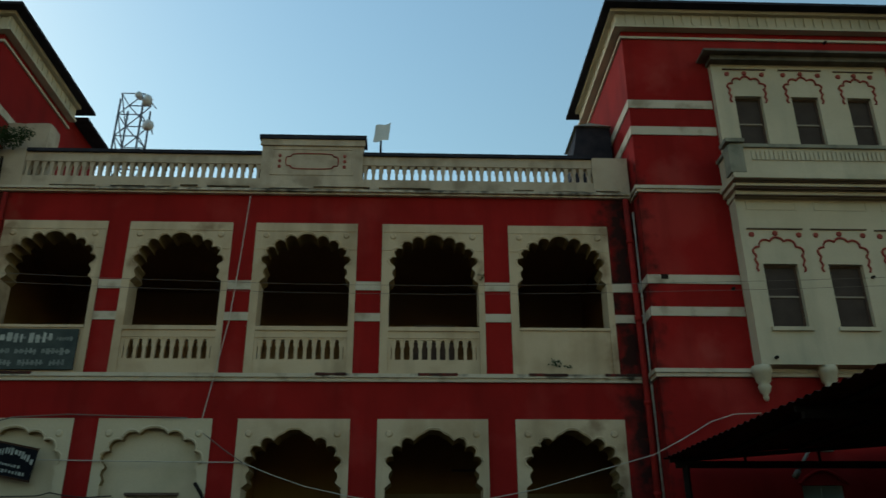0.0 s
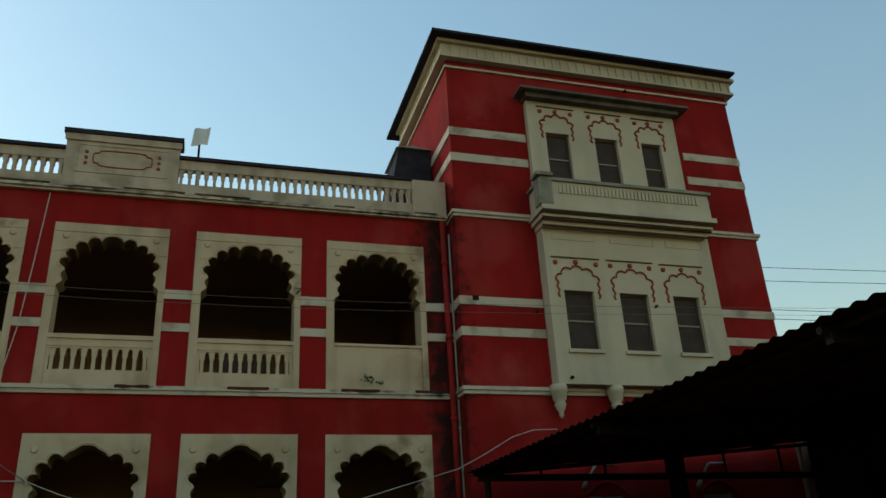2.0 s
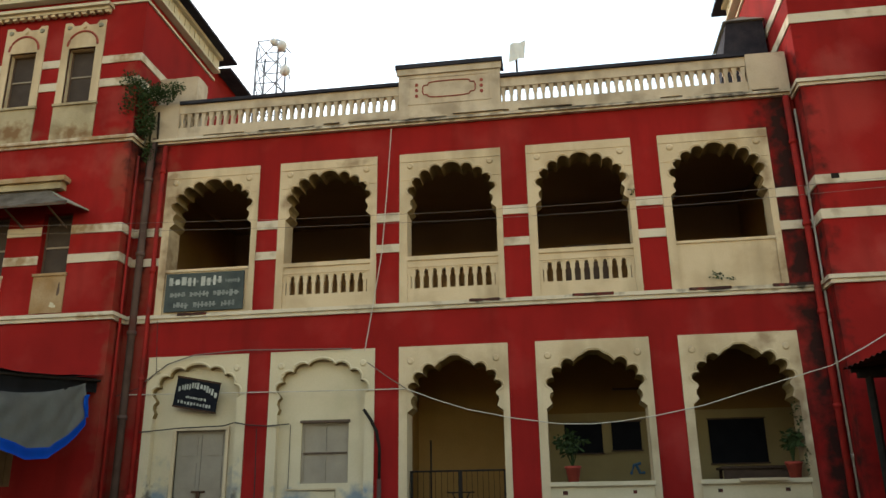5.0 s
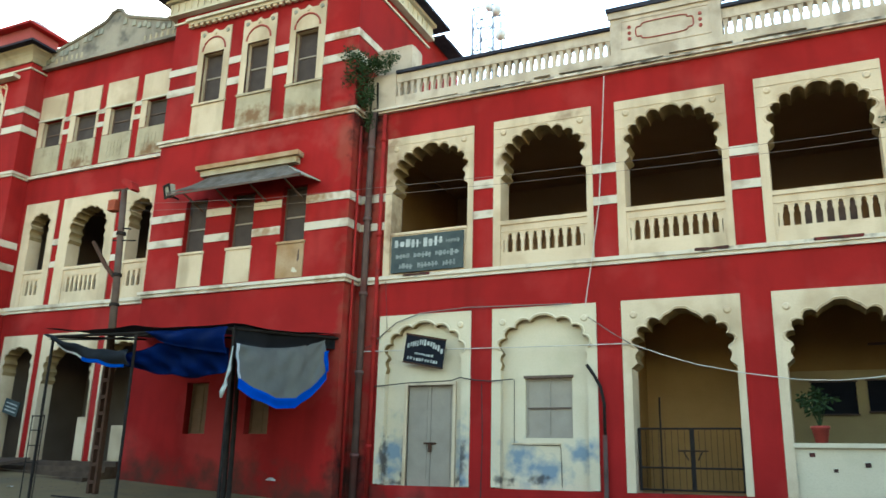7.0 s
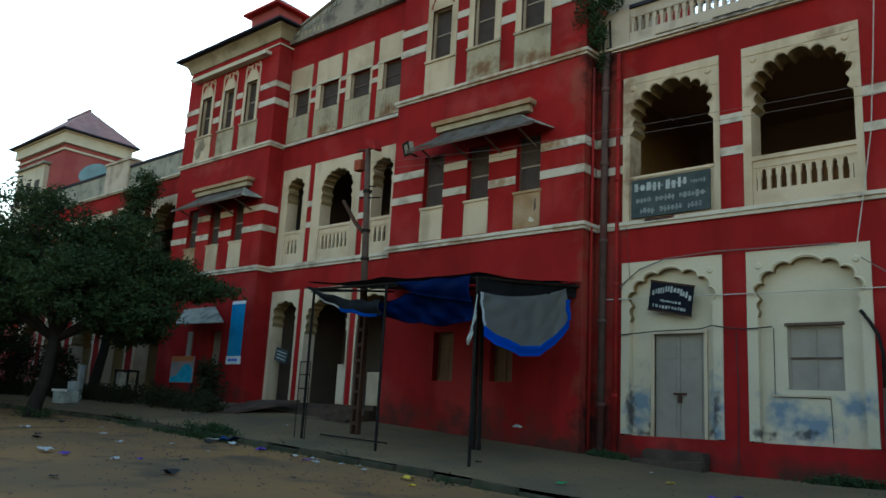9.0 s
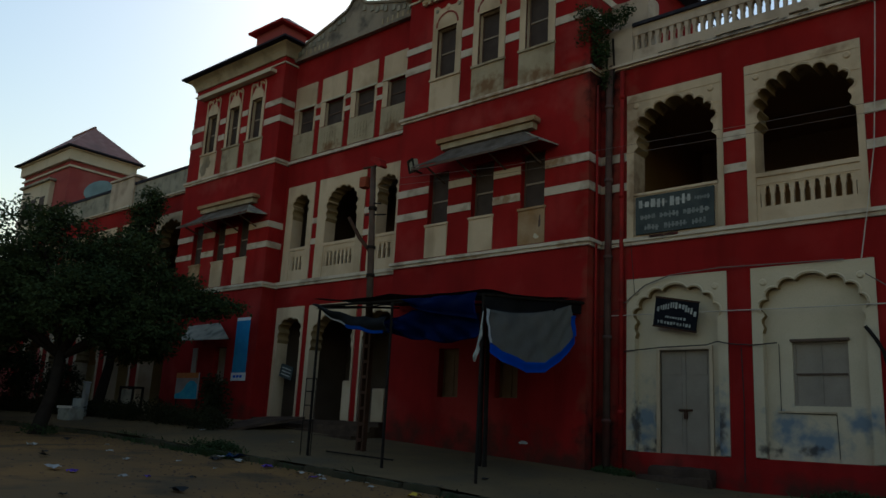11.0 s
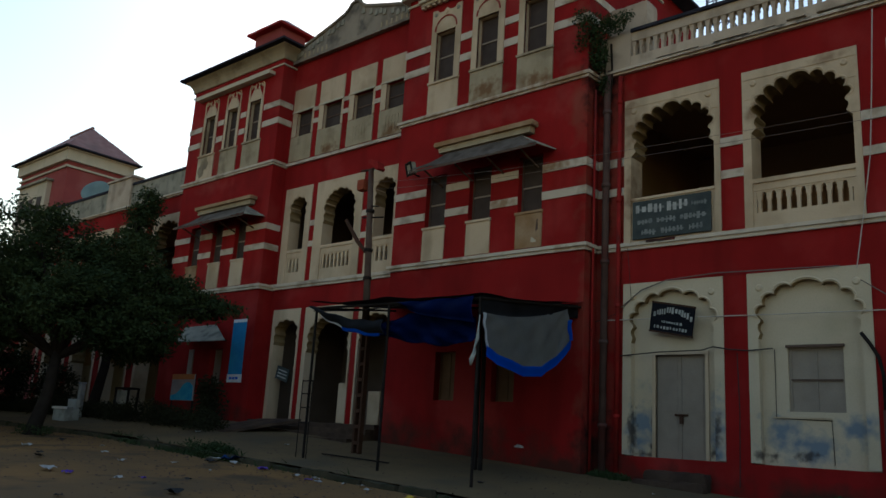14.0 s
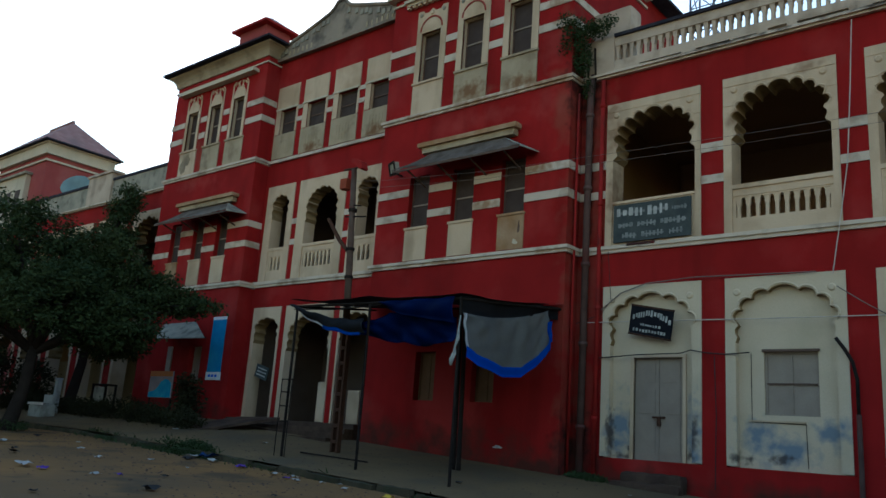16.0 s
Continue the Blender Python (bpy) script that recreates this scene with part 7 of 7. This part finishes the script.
for cx, cy, r, n in ((-13.2, -5.1, 0.9, 500), (-12.4, -5.1, 0.5, 240), (-14.4, -5.15, 0.8, 120), (-16.4, -5.1, 0.9, 120), (-10.5, -5.15, 1.4, 40), (-1.2, -0.35, 0.5, 220), (-0.75, -0.3, 0.35, 120), (-5.35, -0.4, 0.25, 140), (-17.6, -5.1, 0.4, 30), (-5.9, -5.15, 0.4, 24), (-8.5, -5.12, 0.3, 12)):
    for _ in range(n):
        gx_, gy_ = cx + rnd.gauss(0, r * 0.5), cy + rnd.gauss(0, 0.12)
        g0 = ground_z(gx_, gy_)
        a = Vector((gx_, gy_, g0))
        tip = a + Vector((rnd.gauss(0, 0.08), rnd.gauss(0, 0.08), rnd.uniform(0.03, 0.15)))
        s = Vector((0.014, 0.01, 0))
        v = [bm.verts.new(q) for q in (a - s, a + s, tip)]
        bm.faces.new(v)
solo("grass", bm, LEAF, "grass and weed tufts along the kerb and wall foot", "grass", "stuff")

rnd = random.Random(37)
for bx, by, w, h, label in ((-13.0, -4.95, 1.0, 0.2, "low dark weed clump on the kerb"), (-5.6, -0.3, 0.35, 0.12, "dark weeds at the wall foot"), (-0.9, -0.35, 0.6, 0.14, "dark weeds at the wall foot")):
    weeds = thing("weed_clump", (bx, by, ground_z(bx, by)), label, "weeds", "weed clumps")
    cloud = []
    for j in range(26):
        x, y = bx + rnd.gauss(0, w * 0.45), by + rnd.gauss(0, 0.12)
        leafy(cloud, (x, y, ground_z(x, y) + h * 0.45), (0.22, 0.14, h * rnd.uniform(0.4, 1.0)), 70, 0.035, rnd)
    piece("foliage", leaf_mesh("foliage", cloud, WEED), weeds, Matrix())

# fallen leaves and pebbles
bm = bmesh.new()
rnd = random.Random(61)
for _ in range(2600):
    x = rnd.uniform(-26, 2)
    y = KERB_Y - abs(rnd.gauss(0, 3.2)) if rnd.random() < 0.7 else rnd.uniform(-4.9, -0.9)
    s = rnd.uniform(0.012, 0.034)
    z = ground_z(x, y)
    v = [bm.verts.new((x + s * math.cos(k * 1.57 + s * 90) * rnd.uniform(0.6, 1.3), y + s * math.sin(k * 1.57 + s * 90) * rnd.uniform(0.6, 1.3), z + 0.012)) for k in range(4)]
    top = bm.verts.new((x, y, z + 0.015 + s * 0.5))
    for k in range(4):
        bm.faces.new((v[k], v[(k + 1) % 4], top))
solo("debris", bm, MUNTIN, "pebbles and fallen leaves strewn over the dirt", "debris", "stuff")

# ---- litter ----
rnd = random.Random(41)
SCRAPS = [paint("scrap_white", (0.42, 0.41, 0.38), (0.32, 0.31, 0.28), 6.0), paint("scrap_yellow", (0.6, 0.4, 0.03), (0.5, 0.35, 0.05), 6.0), paint("scrap_green", (0.04, 0.25, 0.08), (0.05, 0.3, 0.1), 6.0),
          paint("scrap_purple", (0.12, 0.06, 0.25), (0.1, 0.05, 0.3), 6.0), paint("scrap_dark", (0.03, 0.03, 0.03), (0.05, 0.045, 0.04), 6.0),
          paint("scrap_blue", (0.02, 0.05, 0.16), (0.015, 0.035, 0.1), 6.0)]
WORDS = ("crumpled white paper scrap", "yellow plastic wrapper", "green plastic scrap", "purple plastic scrap", "dark rag scrap", "dark blue cloth scrap")
for x, y, c, s in ((-9.7, -8.9, 0, 0.16), (-9.5, -8.6, 3, 0.14), (-5.0, -10.2, 4, 0.12), (-7.3, -5.6, 0, 0.13), (-7.8, -5.3, 0, 0.12), (-8.2, -5.35, 0, 0.1), (-5.7, -6.1, 1, 0.12), (-8.1, -10.6, 4, 0.14), (-11.5, -5.4, 0, 0.2),
                   (-9.3, -7.9, 4, 0.12), (-8.9, -5.6, 3, 0.12), (-4.2, -4.2, 2, 0.14), (-1.95, -3.6, 3, 0.13), (-1.7, -3.3, 3, 0.14), (-3.1, -2.6, 1, 0.13), (-16.5, -3.2, 0, 0.14), (-14.0, -7.0, 0, 0.14), (-12.5, -7.4, 0, 0.16),
                   (-15.5, -6.3, 0, 0.1), (-6.4, -3.6, 4, 0.12), (-12.9, -3.0, 0, 0.1), (-3.9, -1.7, 0, 0.08), (-10.6, -6.6, 0, 0.08), (-6.9, -7.5, 4, 0.1), (-4.4, -7.6, 0, 0.07), (-12.2, -5.5, 0, 0.3), (-12.0, -5.7, 4, 0.22), (-9.4, -5.5, 0, 0.16), (-9.0, -5.35, 0, 0.14), (-8.6, -5.6, 0, 0.12), (-10.4, -5.5, 3, 0.2), (-6.2, -5.7, 1, 0.2), (-13.5, -8.6, 4, 0.2), (-14.2, -8.3, 4, 0.14), (-11.2, -9.4, 0, 0.26), (-10.7, -9.3, 3, 0.18), (-15.8, -7.9, 0, 0.2), (-17.0, -6.6, 4, 0.2), (-7.9, -9.0, 4, 0.24), (-11.9, -6.6, 0, 0.12), (-12.0, -5.15, 5, 0.4)):
    bm = bmesh.new()
    g = [[bm.verts.new((x + s * (i / 3 - 0.5) + rnd.uniform(-0.02, 0.02), y + s * 0.8 * (j / 3 - 0.5) + rnd.uniform(-0.02, 0.02), ground_z(x, y) + 0.012 + rnd.uniform(0, s * 0.35))) for j in range(4)] for i in range(4)]
    for i in range(3):
        for j in range(3):
            bm.faces.new((g[i][j], g[i + 1][j], g[i + 1][j + 1], g[i][j + 1]))
    solo("litter", bm, SCRAPS[c], WORDS[c] + " on the ground", "litter", group="litter on the ground")

# ---- kerb stones ----
kerb = tagged(new("kerb"), "row of worn grey kerb stones", "kerb", "", "structure")
kerb_meshes = [to_mesh("kerb_stone", rough_box(-0.445, 0.445, -0.09, 0.09, -0.3, 0.0, 10.0 + k, 0.03, 0.1), KERB) for k in range(4)]
rnd = random.Random(51)
for k in range(56):
    x = -40 + k * 0.9
    rise = math.degrees(math.atan2(kerb_z(x + 0.45) - kerb_z(x - 0.45), 0.9))
    piece("kerb_stone", kerb_meshes[k % 4], kerb, pose(x, KERB_Y + rnd.uniform(-0.03, 0.03), kerb_z(x) + rnd.uniform(-0.05, 0.015), rnd.uniform(-4, 4), -rise + rnd.uniform(-1.5, 1.5), rnd.uniform(-3, 3)))
